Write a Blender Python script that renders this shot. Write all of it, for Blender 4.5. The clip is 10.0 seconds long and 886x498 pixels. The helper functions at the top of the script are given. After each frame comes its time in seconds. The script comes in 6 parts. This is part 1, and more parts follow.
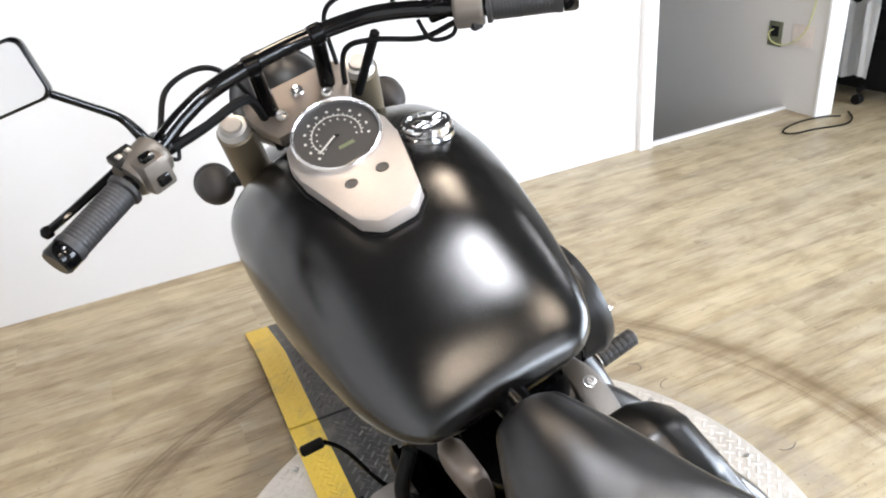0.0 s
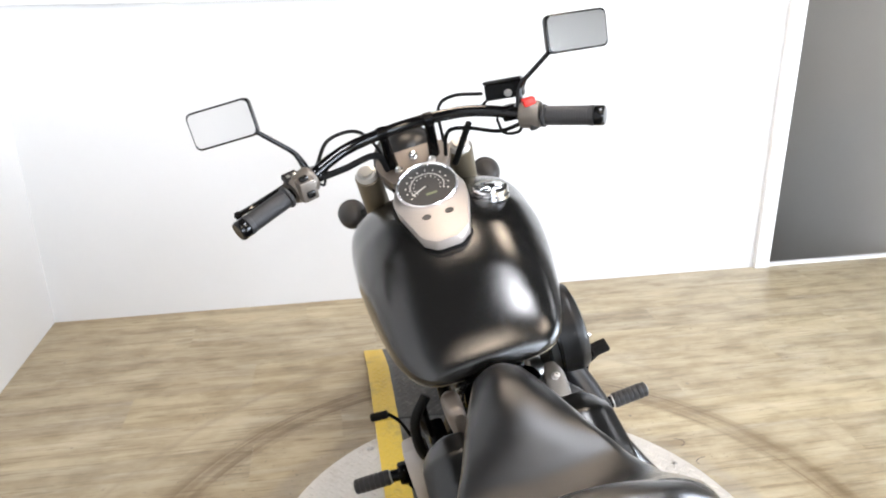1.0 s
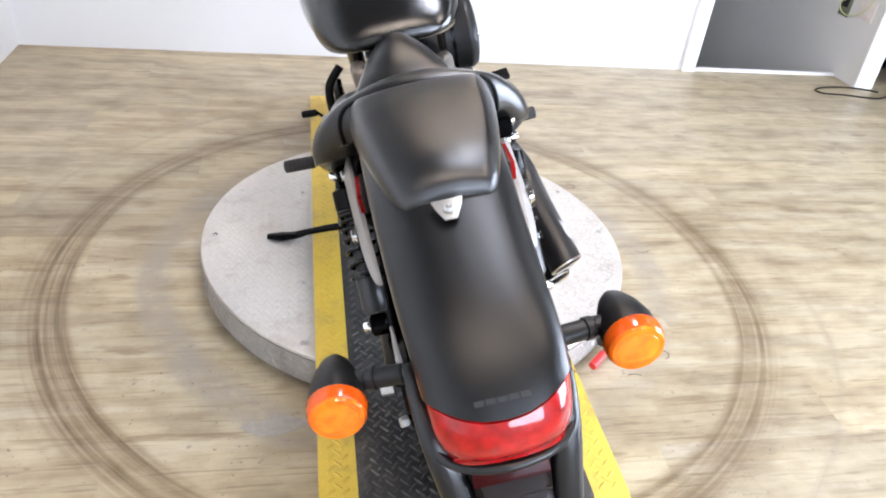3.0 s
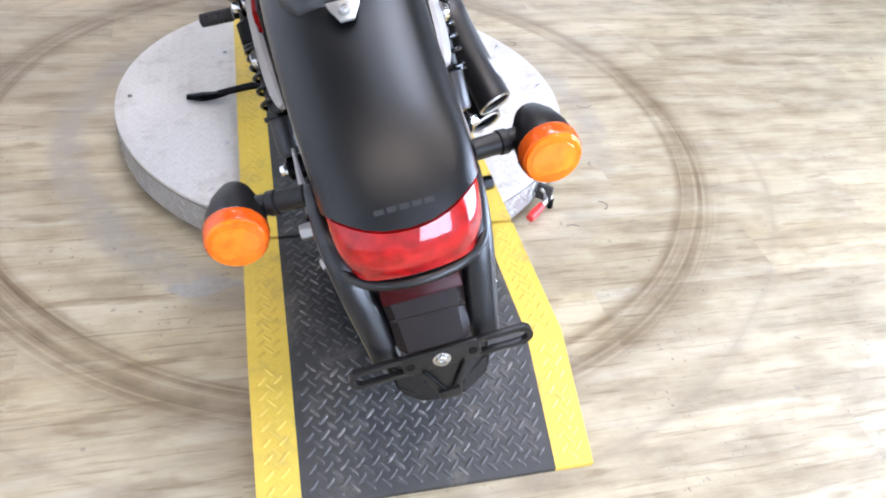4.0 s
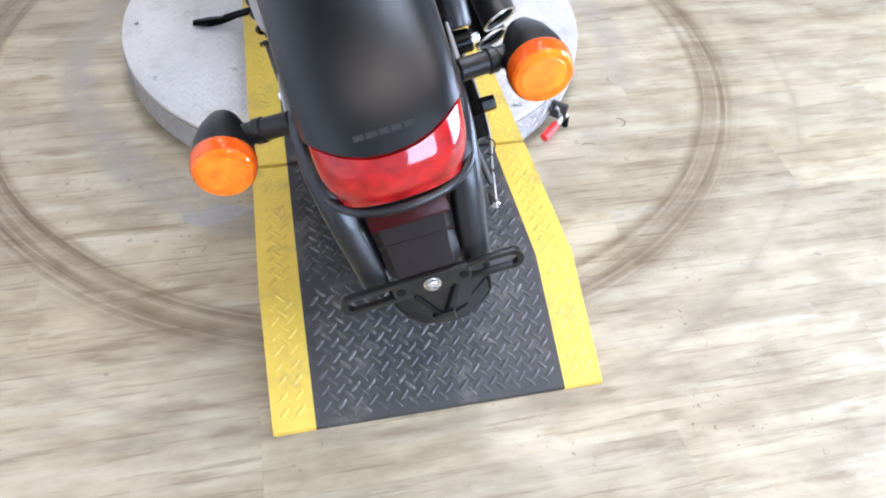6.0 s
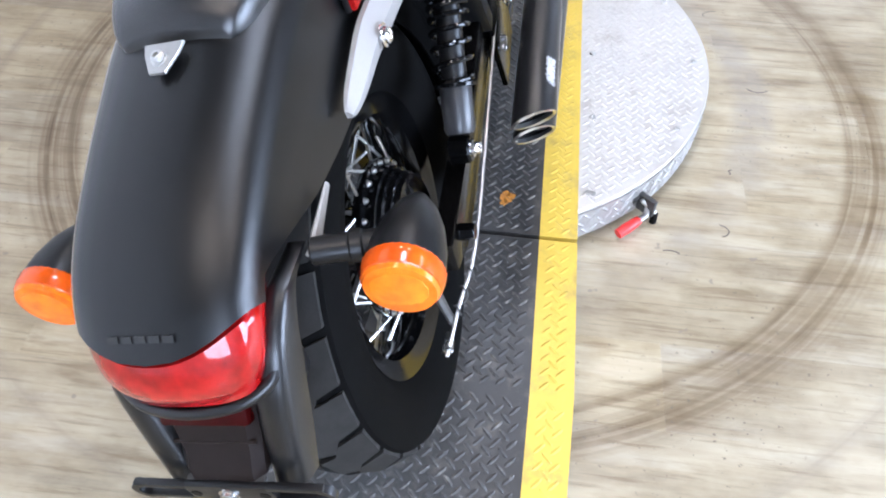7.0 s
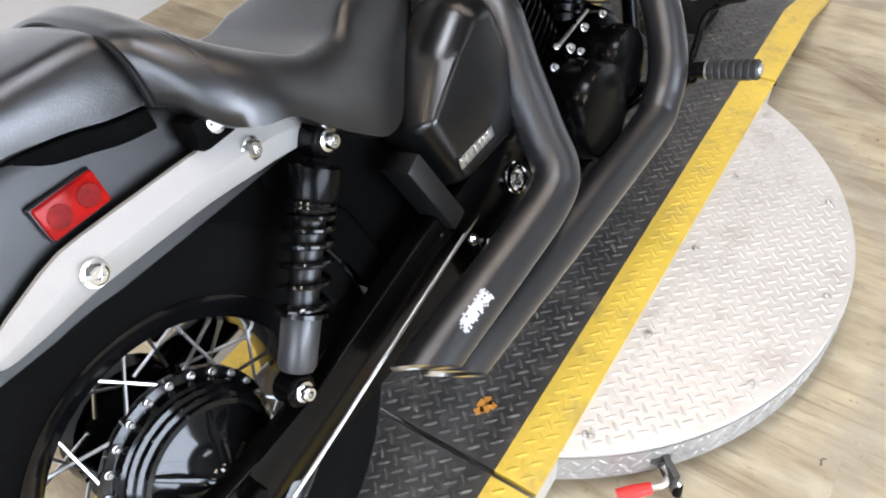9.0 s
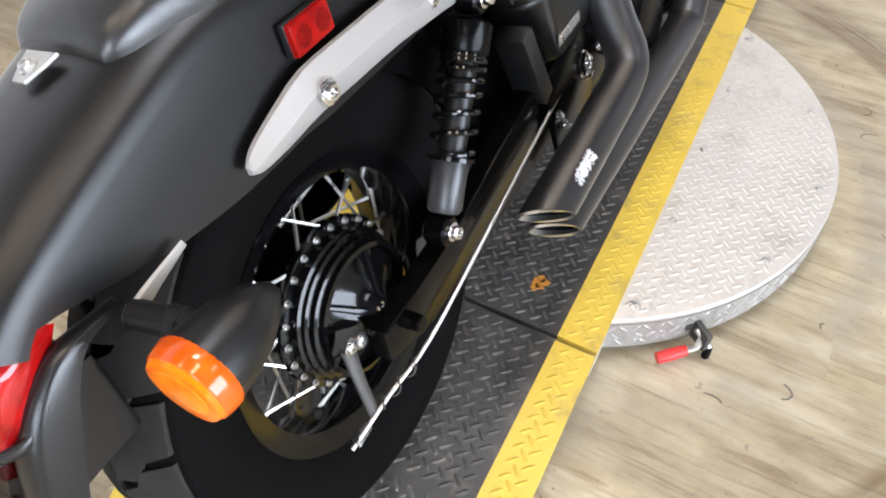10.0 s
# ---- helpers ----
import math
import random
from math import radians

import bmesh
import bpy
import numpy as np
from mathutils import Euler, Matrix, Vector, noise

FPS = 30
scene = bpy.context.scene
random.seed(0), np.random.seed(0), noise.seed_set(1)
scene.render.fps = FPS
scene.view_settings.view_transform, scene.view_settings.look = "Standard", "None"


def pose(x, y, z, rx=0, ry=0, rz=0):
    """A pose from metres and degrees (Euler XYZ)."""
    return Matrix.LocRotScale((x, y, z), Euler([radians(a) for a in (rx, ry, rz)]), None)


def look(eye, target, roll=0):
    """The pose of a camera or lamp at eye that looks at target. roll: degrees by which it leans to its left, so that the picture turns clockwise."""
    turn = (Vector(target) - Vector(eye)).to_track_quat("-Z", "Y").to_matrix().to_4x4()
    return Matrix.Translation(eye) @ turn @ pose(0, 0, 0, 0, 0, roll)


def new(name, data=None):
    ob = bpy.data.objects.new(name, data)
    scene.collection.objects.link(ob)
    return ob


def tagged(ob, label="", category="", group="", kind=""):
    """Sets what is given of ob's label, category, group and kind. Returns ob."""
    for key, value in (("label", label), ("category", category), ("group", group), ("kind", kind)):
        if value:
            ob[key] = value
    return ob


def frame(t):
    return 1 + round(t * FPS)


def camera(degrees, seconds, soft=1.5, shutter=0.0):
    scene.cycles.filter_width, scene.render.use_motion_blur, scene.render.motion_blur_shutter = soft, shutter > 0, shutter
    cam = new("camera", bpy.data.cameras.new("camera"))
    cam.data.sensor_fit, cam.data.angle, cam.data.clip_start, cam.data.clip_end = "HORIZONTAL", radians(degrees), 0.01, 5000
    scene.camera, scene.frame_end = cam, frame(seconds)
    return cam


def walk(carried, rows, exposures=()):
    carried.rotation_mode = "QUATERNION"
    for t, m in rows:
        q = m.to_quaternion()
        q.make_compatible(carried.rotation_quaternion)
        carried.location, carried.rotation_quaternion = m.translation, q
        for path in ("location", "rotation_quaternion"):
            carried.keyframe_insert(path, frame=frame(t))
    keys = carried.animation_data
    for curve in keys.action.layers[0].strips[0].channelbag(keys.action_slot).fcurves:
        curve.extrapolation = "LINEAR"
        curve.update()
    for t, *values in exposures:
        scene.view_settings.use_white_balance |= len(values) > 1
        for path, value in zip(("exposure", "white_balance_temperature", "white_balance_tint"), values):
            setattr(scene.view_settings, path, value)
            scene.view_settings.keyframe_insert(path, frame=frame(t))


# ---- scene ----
cam = camera(62.8, 10.0, soft=2.0)
PATH = [
    (0, (-0.443, -0.06, 1.326), (0.229, 1.569, 0.381), -5.8),
    (0.5, (-0.493, -0.299, 1.383), (0.023, 1.456, 0.574), -1.7),
    (1, (-0.39, -0.559, 1.399), (-0.095, 1.294, 0.706), -0.9),
    (1.5, (-0.344, -0.787, 1.411), (-0.147, 1.098, 0.773), -1.1),
    (2, (-0.365, -0.987, 1.394), (-0.039, 0.851, 0.676), 2.1),
    (2.5, (-0.352, -1.014, 1.335), (-0.044, 0.747, 0.437), 6.0),
    (3, (-0.319, -1.021, 1.268), (0.048, 0.607, 0.166), 6.5),
    (3.2, (-0.302, -1.019, 1.244), (0.101, 0.563, 0.089), 7.1),
    (4.3, (-0.246, -1.052, 1.146), (0.227, 0.308, -0.241), 8.1),
    (4.5, (-0.246, -1.055, 1.132), (0.228, 0.266, -0.293), 8.5),
    (5, (-0.254, -1.056, 1.115), (0.21, 0.219, -0.354), 9.9),
    (5.5, (-0.259, -1.055, 1.119), (0.191, 0.223, -0.352), 7.1),
    (5.7, (-0.258, -1.064, 1.136), (0.2, 0.203, -0.342), 6.1),
    (6.8, (0.123, -0.845, 1.219), (-0.008, 0.463, -0.288), -0.0),
    (7, (0.159, -0.761, 1.209), (-0.003, 0.48, -0.351), 0.1),
    (7.2, (0.201, -0.643, 1.231), (0.058, 0.632, -0.309), 3.3),
    (7.5, (0.264, -0.519, 1.241), (0.102, 0.722, -0.319), -0.6),
    (8, (0.417, -0.359, 1.224), (-0.09, 0.8, -0.325), -6.7),
    (8.5, (0.503, -0.275, 1.213), (-0.244, 0.81, -0.292), -6.0),
    (9, (0.511, -0.267, 1.195), (-0.32, 0.81, -0.271), -6.1),
    (9.5, (0.481, -0.336, 1.158), (-0.329, 0.687, -0.358), -5.6),
    (9.8, (0.431, -0.458, 1.173), (-0.242, 0.656, -0.301), 0.3),
    (10, (0.353, -0.554, 1.178), (-0.21, 0.601, -0.355), 2.1),
]
# the camera's own exposure and white balance drift
EXPOSURES = [(0.0, 0.08, 6350, 13), (2.5, 0.14, 6350, 14), (3.1, 0.17, 5900, 16), (4.4, 0.22, 5550, 17), (6.5, 0.09, 5400, 16), (7.6, -0.02, 5600, 15), (9.0, -0.10, 6150, 14), (10.0, -0.18, 6250, 14)]
walk(cam, [(t, look(eye, target, roll)) for t, eye, target, roll in PATH], EXPOSURES)

# ---- world and light ----
world = bpy.data.worlds.new("room_air")
scene.world = world
world.use_nodes = True
world.node_tree.nodes["Background"].inputs[0].default_value = (0.75, 0.82, 1.0, 1)
world.node_tree.nodes["Background"].inputs[1].default_value = 0.05


def area_lamp(name, m, sx, sy, watts, colour):
    d = bpy.data.lights.new(name, "AREA")
    d.shape, d.size, d.size_y, d.energy, d.color = "RECTANGLE", sx, sy, watts, colour
    ob = new(name, d)
    ob.matrix_world = m
    return ob


COOL, WARM, DAY = (0.95, 0.97, 1.0), (1.0, 0.80, 0.58), (0.80, 0.90, 1.0)
CEIL = 2.75
# tubes under the ceiling: x, y, length along x, length along y, watts, colour
TUBES = [
    (0.12, 0.40, 0.34, 0.60, 22, COOL),
    (-0.45, -1.00, 0.16, 0.90, 14, WARM),
    (0.68, -0.60, 0.16, 0.70, 12, WARM),
    (-0.40, 1.80, 0.16, 0.60, 11, WARM),
    (0.42, 1.65, 0.16, 0.60, 10, WARM),
    (2.30, 0.90, 0.30, 1.20, 9, COOL),
    (0.6, -2.6, 1.20, 0.30, 7, COOL),
]
for x, y, sx, sy, w, c in TUBES:
    area_lamp("ceiling_lamp", look((x, y, CEIL - 0.075), (x, y + 1e-4, 0)), sx, sy, w, c)
# daylight in the window openings: behind the walk and in the far right wall
area_lamp("window_daylight", look((1.0, -3.56, 1.55), (1.0, 0, 1.1)), 1.9, 1.5, 85, DAY)
area_lamp("window_daylight", look((3.66, -0.8, 1.25), (0, -0.8, 0.9)), 3.1, 1.9, 255, DAY)


# ---- materials ----
def mat(name, colour, rough=0.5, metal=0.0, grain=0.0, scale=60.0, bump=0.0, bscale=200.0, wear=0.0, wscale=6.0, **more):
    """A surface with grain and wear at two scales, a fine relief and uneven gloss."""
    m = bpy.data.materials.new(name)
    m.use_nodes = True
    nt = m.node_tree
    n, l = nt.nodes, nt.links
    b = n["Principled BSDF"]
    b.inputs["Base Color"].default_value = (*colour, 1)
    b.inputs["Roughness"].default_value = rough
    b.inputs["Metallic"].default_value = metal
    for key, value in more.items():
        b.inputs[key.replace("_", " ")].default_value = value
    co = n.new("ShaderNodeTexCoord")
    fine = n.new("ShaderNodeTexNoise")
    fine.inputs["Scale"].default_value, fine.inputs["Detail"].default_value = scale, 6
    coarse = n.new("ShaderNodeTexNoise")
    coarse.inputs["Scale"].default_value, coarse.inputs["Detail"].default_value = wscale, 4
    for t in (fine, coarse):
        l.new(co.outputs["Object"], t.inputs["Vector"])
    value = n.new("ShaderNodeMath")
    value.operation = "MULTIPLY_ADD"
    l.new(fine.outputs["Fac"], value.inputs[0])
    value.inputs[1].default_value, value.inputs[2].default_value = 2 * grain, 1 - grain
    value2 = n.new("ShaderNodeMath")
    value2.operation = "MULTIPLY_ADD"
    l.new(coarse.outputs["Fac"], value2.inputs[0])
    value2.inputs[1].default_value, value2.inputs[2].default_value = 2 * wear, 1 - wear
    both = n.new("ShaderNodeMath")
    both.operation = "MULTIPLY"
    l.new(value.outputs[0], both.inputs[0])
    l.new(value2.outputs[0], both.inputs[1])
    mix = n.new("ShaderNodeVectorMath")
    mix.operation = "SCALE"
    mix.inputs[0].default_value = colour
    l.new(both.outputs[0], mix.inputs["Scale"])
    l.new(mix.outputs[0], b.inputs["Base Color"])
    gloss = n.new("ShaderNodeMath")
    gloss.operation = "MULTIPLY_ADD"
    l.new(coarse.outputs["Fac"], gloss.inputs[0])
    gloss.inputs[1].default_value, gloss.inputs[2].default_value = 0.05, rough - 0.025
    l.new(gloss.outputs[0], b.inputs["Roughness"])
    if bump:
        nb = n.new("ShaderNodeTexNoise")
        nb.inputs["Scale"].default_value, nb.inputs["Detail"].default_value = bscale, 3
        l.new(co.outputs["Object"], nb.inputs["Vector"])
        bp = n.new("ShaderNodeBump")
        bp.inputs["Strength"].default_value, bp.inputs["Distance"].default_value = bump, 0.002
        l.new(nb.outputs["Fac"], bp.inputs["Height"])
        l.new(bp.outputs["Normal"], b.inputs["Normal"])
    return m


SATIN = mat("satin_black_paint", (0.0056, 0.0055, 0.0053), 0.27, 0.0, 0.06, 400, 0.04, 900, 0.06, 4)
SATIN_GREY = mat("satin_charcoal_paint", (0.0046, 0.0046, 0.0047), 0.36, 0.0, 0.06, 400, 0.04, 900, 0.10, 4)
COVER = mat("satin_black_cover_paint", (0.0034, 0.0034, 0.0034), 0.30, 0.0, 0.06, 400, 0.04, 900, 0.08, 5)
GLOSS = mat("gloss_black_paint", (0.0022, 0.0022, 0.0024), 0.10, 0.0, 0.1, 80, 0, 200, 0.2, 8)
BLACK_METAL = mat("black_coated_metal", (0.0013, 0.0013, 0.0014), 0.20, 0.0, 0.15, 120, 0.06, 300, 0.2, 9)
PIPE = mat("matt_black_exhaust_coat", (0.013, 0.013, 0.0138), 0.40, 0.0, 0.1, 200, 0.05, 500, 0.15, 7)
TAILCAST = mat("satin_black_casting", (0.006, 0.006, 0.0064), 0.30, 0, 0.1, 150, 0.08, 600, 0.1, 9)
SWING = mat("gloss_black_swing_arm", (0.0022, 0.0020, 0.0019), 0.2, 0.0, 0.15, 120, 0.06, 300, 0.25, 14)
PLASTIC = mat("black_plastic", (0.0045, 0.0045, 0.0047), 0.38, 0, 0.1, 150, 0.1, 500, 0.1, 9)
RUBBER = mat("black_rubber", (0.0030, 0.0030, 0.0030), 0.6, 0, 0.15, 90, 0.1, 300, 0.2, 9)
TYRE = mat("tyre_rubber", (0.0034, 0.0033, 0.0032), 0.75, 0, 0.2, 60, 0.15, 260, 0.3, 7)
TREAD = mat("dusty_tread_rubber", (0.030, 0.0285, 0.0265), 0.8, 0, 0.25, 60, 0.15, 260, 0.3, 9)
VINYL = mat("black_seat_vinyl", (0.0075, 0.0075, 0.0077), 0.38, 0, 0.08, 300, 0.18, 700, 0.1, 6)
BRONZE = mat("bronze_grey_paint", (0.20, 0.172, 0.148), 0.42, 0.6, 0.08, 300, 0.05, 700, 0.12, 6)
SILVER = mat("silver_bronze_paint", (0.40, 0.365, 0.335), 0.42, 0.5, 0.06, 300, 0.04, 700, 0.08, 6)
BRACKET = mat("dull_grey_bracket_paint", (0.20, 0.19, 0.178), 0.5, 0.3, 0.08, 200, 0.05, 600, 0.15, 8)
STRUT = mat("silver_bracket_paint", (0.31, 0.295, 0.278), 0.45, 0.25, 0.05, 300, 0.04, 700, 0.10, 6)
OLIVE = mat("dark_bronze_fork_paint", (0.15, 0.125, 0.085), 0.38, 0.5, 0.08, 300, 0.05, 700, 0.12, 6)
HOUSING = mat("grey_brown_housing", (0.135, 0.118, 0.10), 0.42, 0.4, 0.1, 90, 0.05, 500, 0.12, 9)
GRIP = mat("grey_black_grip_rubber", (0.022, 0.022, 0.023), 0.5, 0, 0.1, 120, 0.12, 400, 0.15, 12)
SWING.node_tree.nodes["Principled BSDF"].inputs["Specular IOR Level"].default_value = 0.12
GLOSS.node_tree.nodes["Principled BSDF"].inputs["Specular IOR Level"].default_value = 0.34
BLACK_METAL.node_tree.nodes["Principled BSDF"].inputs["Specular IOR Level"].default_value = 0.11
PLASTIC.node_tree.nodes["Principled BSDF"].inputs["Specular IOR Level"].default_value = 0.4
RUBBER.node_tree.nodes["Principled BSDF"].inputs["Specular IOR Level"].default_value = 0.15
for m in (TYRE, TREAD):
    m.node_tree.nodes["Principled BSDF"].inputs["Specular IOR Level"].default_value = 0.03


def soft_gloss(m, ior, spread):
    """Gives a satin surface an even, short-tailed sheen over its dark ground."""
    nt = m.node_tree
    n, l = nt.nodes, nt.links
    b = n["Principled BSDF"]
    b.inputs["Specular IOR Level"].default_value = 0.0
    sheen = n.new("ShaderNodeBsdfGlossy")
    sheen.distribution = "BECKMANN"
    sheen.inputs["Color"].default_value = (1, 1, 1, 1)
    wider = n.new("ShaderNodeMath")
    wider.operation = "MULTIPLY"
    l.new(b.inputs["Roughness"].links[0].from_socket, wider.inputs[0])
    wider.inputs[1].default_value = spread
    l.new(wider.outputs[0], sheen.inputs["Roughness"])
    edge = n.new("ShaderNodeFresnel")
    edge.inputs["IOR"].default_value = ior
    if b.inputs["Normal"].links:
        for node in (sheen, edge):
            l.new(b.inputs["Normal"].links[0].from_socket, node.inputs["Normal"])
    both = n.new("ShaderNodeMixShader")
    l.new(edge.outputs[0], both.inputs[0])
    l.new(b.outputs[0], both.inputs[1])
    l.new(sheen.outputs[0], both.inputs[2])
    l.new(both.outputs[0], n["Material Output"].inputs["Surface"])


for m, ior, spread in ((SATIN, 1.62, 0.96), (SATIN_GREY, 1.44, 1.12), (COVER, 1.50, 1.0), (VINYL, 1.60, 0.90), (PIPE, 1.66, 0.98)):
    soft_gloss(m, ior, spread)
CHROME = mat("chrome", (0.85, 0.85, 0.86), 0.10, 1.0, 0.02, 80, 0, 200, 0.05, 9)
STEEL = mat("zinc_steel", (0.58, 0.57, 0.55), 0.28, 1.0, 0.1, 120, 0, 200, 0.2, 20)
ALU = mat("satin_aluminium", (0.45, 0.44, 0.42), 0.38, 0.9, 0.1, 120, 0.05, 300, 0.15, 9)
# black plastic of the inner parts, recess shade put into its colour
DEEP = mat("shade_dark_black_plastic", (0.0018, 0.0018, 0.0018), 0.7, 0, 0.2, 90, 0.1, 300, 0.2, 12)
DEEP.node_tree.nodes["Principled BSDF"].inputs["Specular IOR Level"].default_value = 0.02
CAST = mat("dull_cast_grey", (0.055, 0.053, 0.050), 0.5, 0.3, 0.15, 120, 0.1, 300, 0.2, 20)
ORANGE = mat("amber_lens_plastic", (0.86, 0.165, 0.002), 0.10, 0, 0.55, 55, 0.25, 85, 0.35, 30)
# lighter amber: light gathered inside the lens, put into the colour
AMBER_CORE = mat("amber_glow_plastic", (0.90, 0.205, 0.0025), 0.16, 0, 0.5, 70, 0.2, 120, 0.4, 45)
AMBER_RIM = mat("amber_rim_plastic", (0.62, 0.085, 0.002), 0.14, 0, 0.4, 80, 0.1, 85, 0.4, 30)
ORANGE.node_tree.nodes["Principled BSDF"].inputs["Specular IOR Level"].default_value = 0.3
ORANGE.node_tree.nodes["Principled BSDF"].inputs["Subsurface Weight"].default_value = 0.3
ORANGE.node_tree.nodes["Principled BSDF"].inputs["Subsurface Radius"].default_value = (0.01, 0.004, 0.001)
RED = mat("red_lens_plastic", (0.30, 0.004, 0.0035), 0.14, 0, 0.7, 60, 0, 300, 0.6, 24)
RED.node_tree.nodes["Principled BSDF"].inputs["Coat IOR"].default_value = 1.55
RED.node_tree.nodes["Principled BSDF"].inputs["Coat Weight"].default_value = 0.8
REFLEX = mat("red_reflex_plastic", (0.21, 0.004, 0.003), 0.14, 0, 0.6, 90, 0.12, 300, 0.7, 40)
REFLEX_DARK = mat("darker_red_reflex_plastic", (0.13, 0.0025, 0.002), 0.25, 0, 0.6, 160, 0.15, 500, 0.7, 60)
REFLEX_DARK.node_tree.nodes["Principled BSDF"].inputs["Specular IOR Level"].default_value = 0.12
REFLEX.node_tree.nodes["Principled BSDF"].inputs["Specular IOR Level"].default_value = 0.12
RED.node_tree.nodes["Principled BSDF"].inputs["Specular IOR Level"].default_value = 0.1
DARKRED = mat("dark_smoked_plastic", (0.016, 0.0115, 0.0100), 0.3, 0, 0.2, 90, 0, 300, 0.2, 20)
LENS_RED = mat("deep_red_lens_plastic", (0.034, 0.0016, 0.0016), 0.25, 0, 0.3, 60, 0, 300, 0.4, 24)
for m in (LENS_RED, DARKRED):
    m.node_tree.nodes["Principled BSDF"].inputs["Specular IOR Level"].default_value = 0.12
REDKNOB = mat("red_dipped_grip", (0.70, 0.025, 0.02), 0.42, 0, 0.1, 90, 0.1, 300, 0.1, 20)
DIAL = mat("dial_black", (0.014, 0.0135, 0.013), 0.5, 0, 0.05, 90, 0, 300, 0.05, 20)
PRINT = mat("white_print", (0.50, 0.49, 0.46), 0.5, 0, 0.02, 90, 0, 300, 0.02, 20)
LCD = mat("lcd_green_grey", (0.10, 0.12, 0.06), 0.3, 0, 0.05, 90, 0, 300, 0.05, 20)
DULL = mat("dull_brown_black_plastic", (0.022, 0.019, 0.017), 0.55, 0, 0.1, 90)
STICKER = mat("worn_silver_sticker", (0.50, 0.50, 0.50), 0.4, 0.2, 0.3, 60, 0, 300, 0.3, 40)
MIRROR = mat("mirror_glass", (0.56, 0.545, 0.525), 0.08, 1.0, 0, 80, 0, 200, 0, 9)
MIRROR.node_tree.nodes["Principled BSDF"].inputs["Metallic"].default_value = 1.0
WHITE = mat("white_wall_paint", (0.665, 0.665, 0.66), 0.55, 0, 0.012, 40, 0.05, 300, 0.02, 2)
CEIL_GREY = mat("dull_grey_ceiling_paint", (0.070, 0.068, 0.065), 0.7, 0, 0.03, 40, 0.05, 300, 0.06, 2)
GREY_WALL = mat("grey_wall_paint", (0.66, 0.65, 0.63), 0.55, 0, 0.015, 40, 0.05, 300, 0.03, 2)
BEIGE = mat("beige_wall_paint", (0.62, 0.58, 0.46), 0.6, 0, 0.02, 40, 0.05, 300, 0.04, 2)
TRIMW = mat("white_trim_paint", (0.84, 0.84, 0.84), 0.35, 0, 0.015, 60, 0.04, 300, 0.03, 5)
BROWN_FLOOR = mat("dark_brown_ramp", (0.07, 0.058, 0.05), 0.6, 0, 0.2, 60, 0.1, 300, 0.2, 5)
CLOTH = mat("white_cloth", (0.62, 0.62, 0.61), 0.9, 0, 0.05, 200, 0.3, 500, 0.08, 8)
GLASSY = mat("window_glass", (1, 1, 1), 0.02, 0)
GLASSY.node_tree.nodes["Principled BSDF"].inputs["Transmission Weight"].default_value = 1.0
OUTLET = mat("green_grey_wall_plate", (0.16, 0.17, 0.12), 0.45, 0.3, 0.1, 60, 0.1, 300, 0.2, 30)
CORD = mat("yellow_green_cord", (0.60, 0.62, 0.30), 0.5, 0, 0.05, 60, 0, 300, 0.05, 30)
PATCH = mat("pink_plaster_patch", (0.68, 0.615, 0.575), 0.7, 0, 0.05, 60, 0.1, 300, 0.1, 30)
SKY = bpy.data.materials.new("bright_sky")
SKY.use_nodes = True
SKY.node_tree.nodes["Principled BSDF"].inputs["Emission Color"].default_value = (0.85, 0.92, 1, 1)
SKY.node_tree.nodes["Principled BSDF"].inputs["Emission Strength"].default_value = 5.0
LIT = bpy.data.materials.new("lit_diffuser")
LIT.use_nodes = True
LIT.node_tree.nodes["Principled BSDF"].inputs["Emission Color"].default_value = (1, 0.97, 0.92, 1)
LIT.node_tree.nodes["Principled BSDF"].inputs["Emission Strength"].default_value = 4.0


def plate_material(name, colour, rough, metal, dirt, dirt_colour, dscale):
    """Tread plate: paint or bare metal with scuffs and dirt in two sizes."""
    m = mat(name, colour, rough, metal, 0.12, 90, 0.12, 350, 0.15, 5)
    nt = m.node_tree
    n, l = nt.nodes, nt.links
    b = n["Principled BSDF"]
    base = b.inputs["Base Color"].links[0].from_socket
    co = n.new("ShaderNodeTexCoord")
    t = n.new("ShaderNodeTexNoise")
    t.inputs["Scale"].default_value, t.inputs["Detail"].default_value, t.inputs["Roughness"].default_value = dscale, 8, 0.7
    l.new(co.outputs["Object"], t.inputs["Vector"])
    r = n.new("ShaderNodeValToRGB")
    r.color_ramp.elements[0].position, r.color_ramp.elements[1].position = 0.52, 0.74
    r.color_ramp.elements[1].color = (dirt, dirt, dirt, 1)
    l.new(t.outputs["Fac"], r.inputs["Fac"])
    mx = n.new("ShaderNodeMix")
    mx.data_type = "RGBA"
    l.new(r.outputs["Color"], mx.inputs["Factor"])
    l.new(base, mx.inputs[6])
    mx.inputs[7].default_value = (*dirt_colour, 1)
    l.new(mx.outputs[2], b.inputs["Base Color"])
    return m


PLATE = plate_material("bare_tread_plate", (0.61, 0.58, 0.535), 0.42, 0.5, 0.65, (0.36, 0.315, 0.26), 9)
BLACKP = plate_material("black_tread_paint", (0.034, 0.0320, 0.0298), 0.5, 0.0, 0.9, (0.125, 0.110, 0.090), 19)
WORN_BLACKP = plate_material("worn_black_tread_paint", (0.050, 0.0465, 0.0425), 0.52, 0.0, 0.9, (0.22, 0.20, 0.165), 23)
YELLOWP = plate_material("yellow_tread_paint", (0.61, 0.42, 0.05), 0.48, 0.0, 0.85, (0.27, 0.20, 0.07), 11)
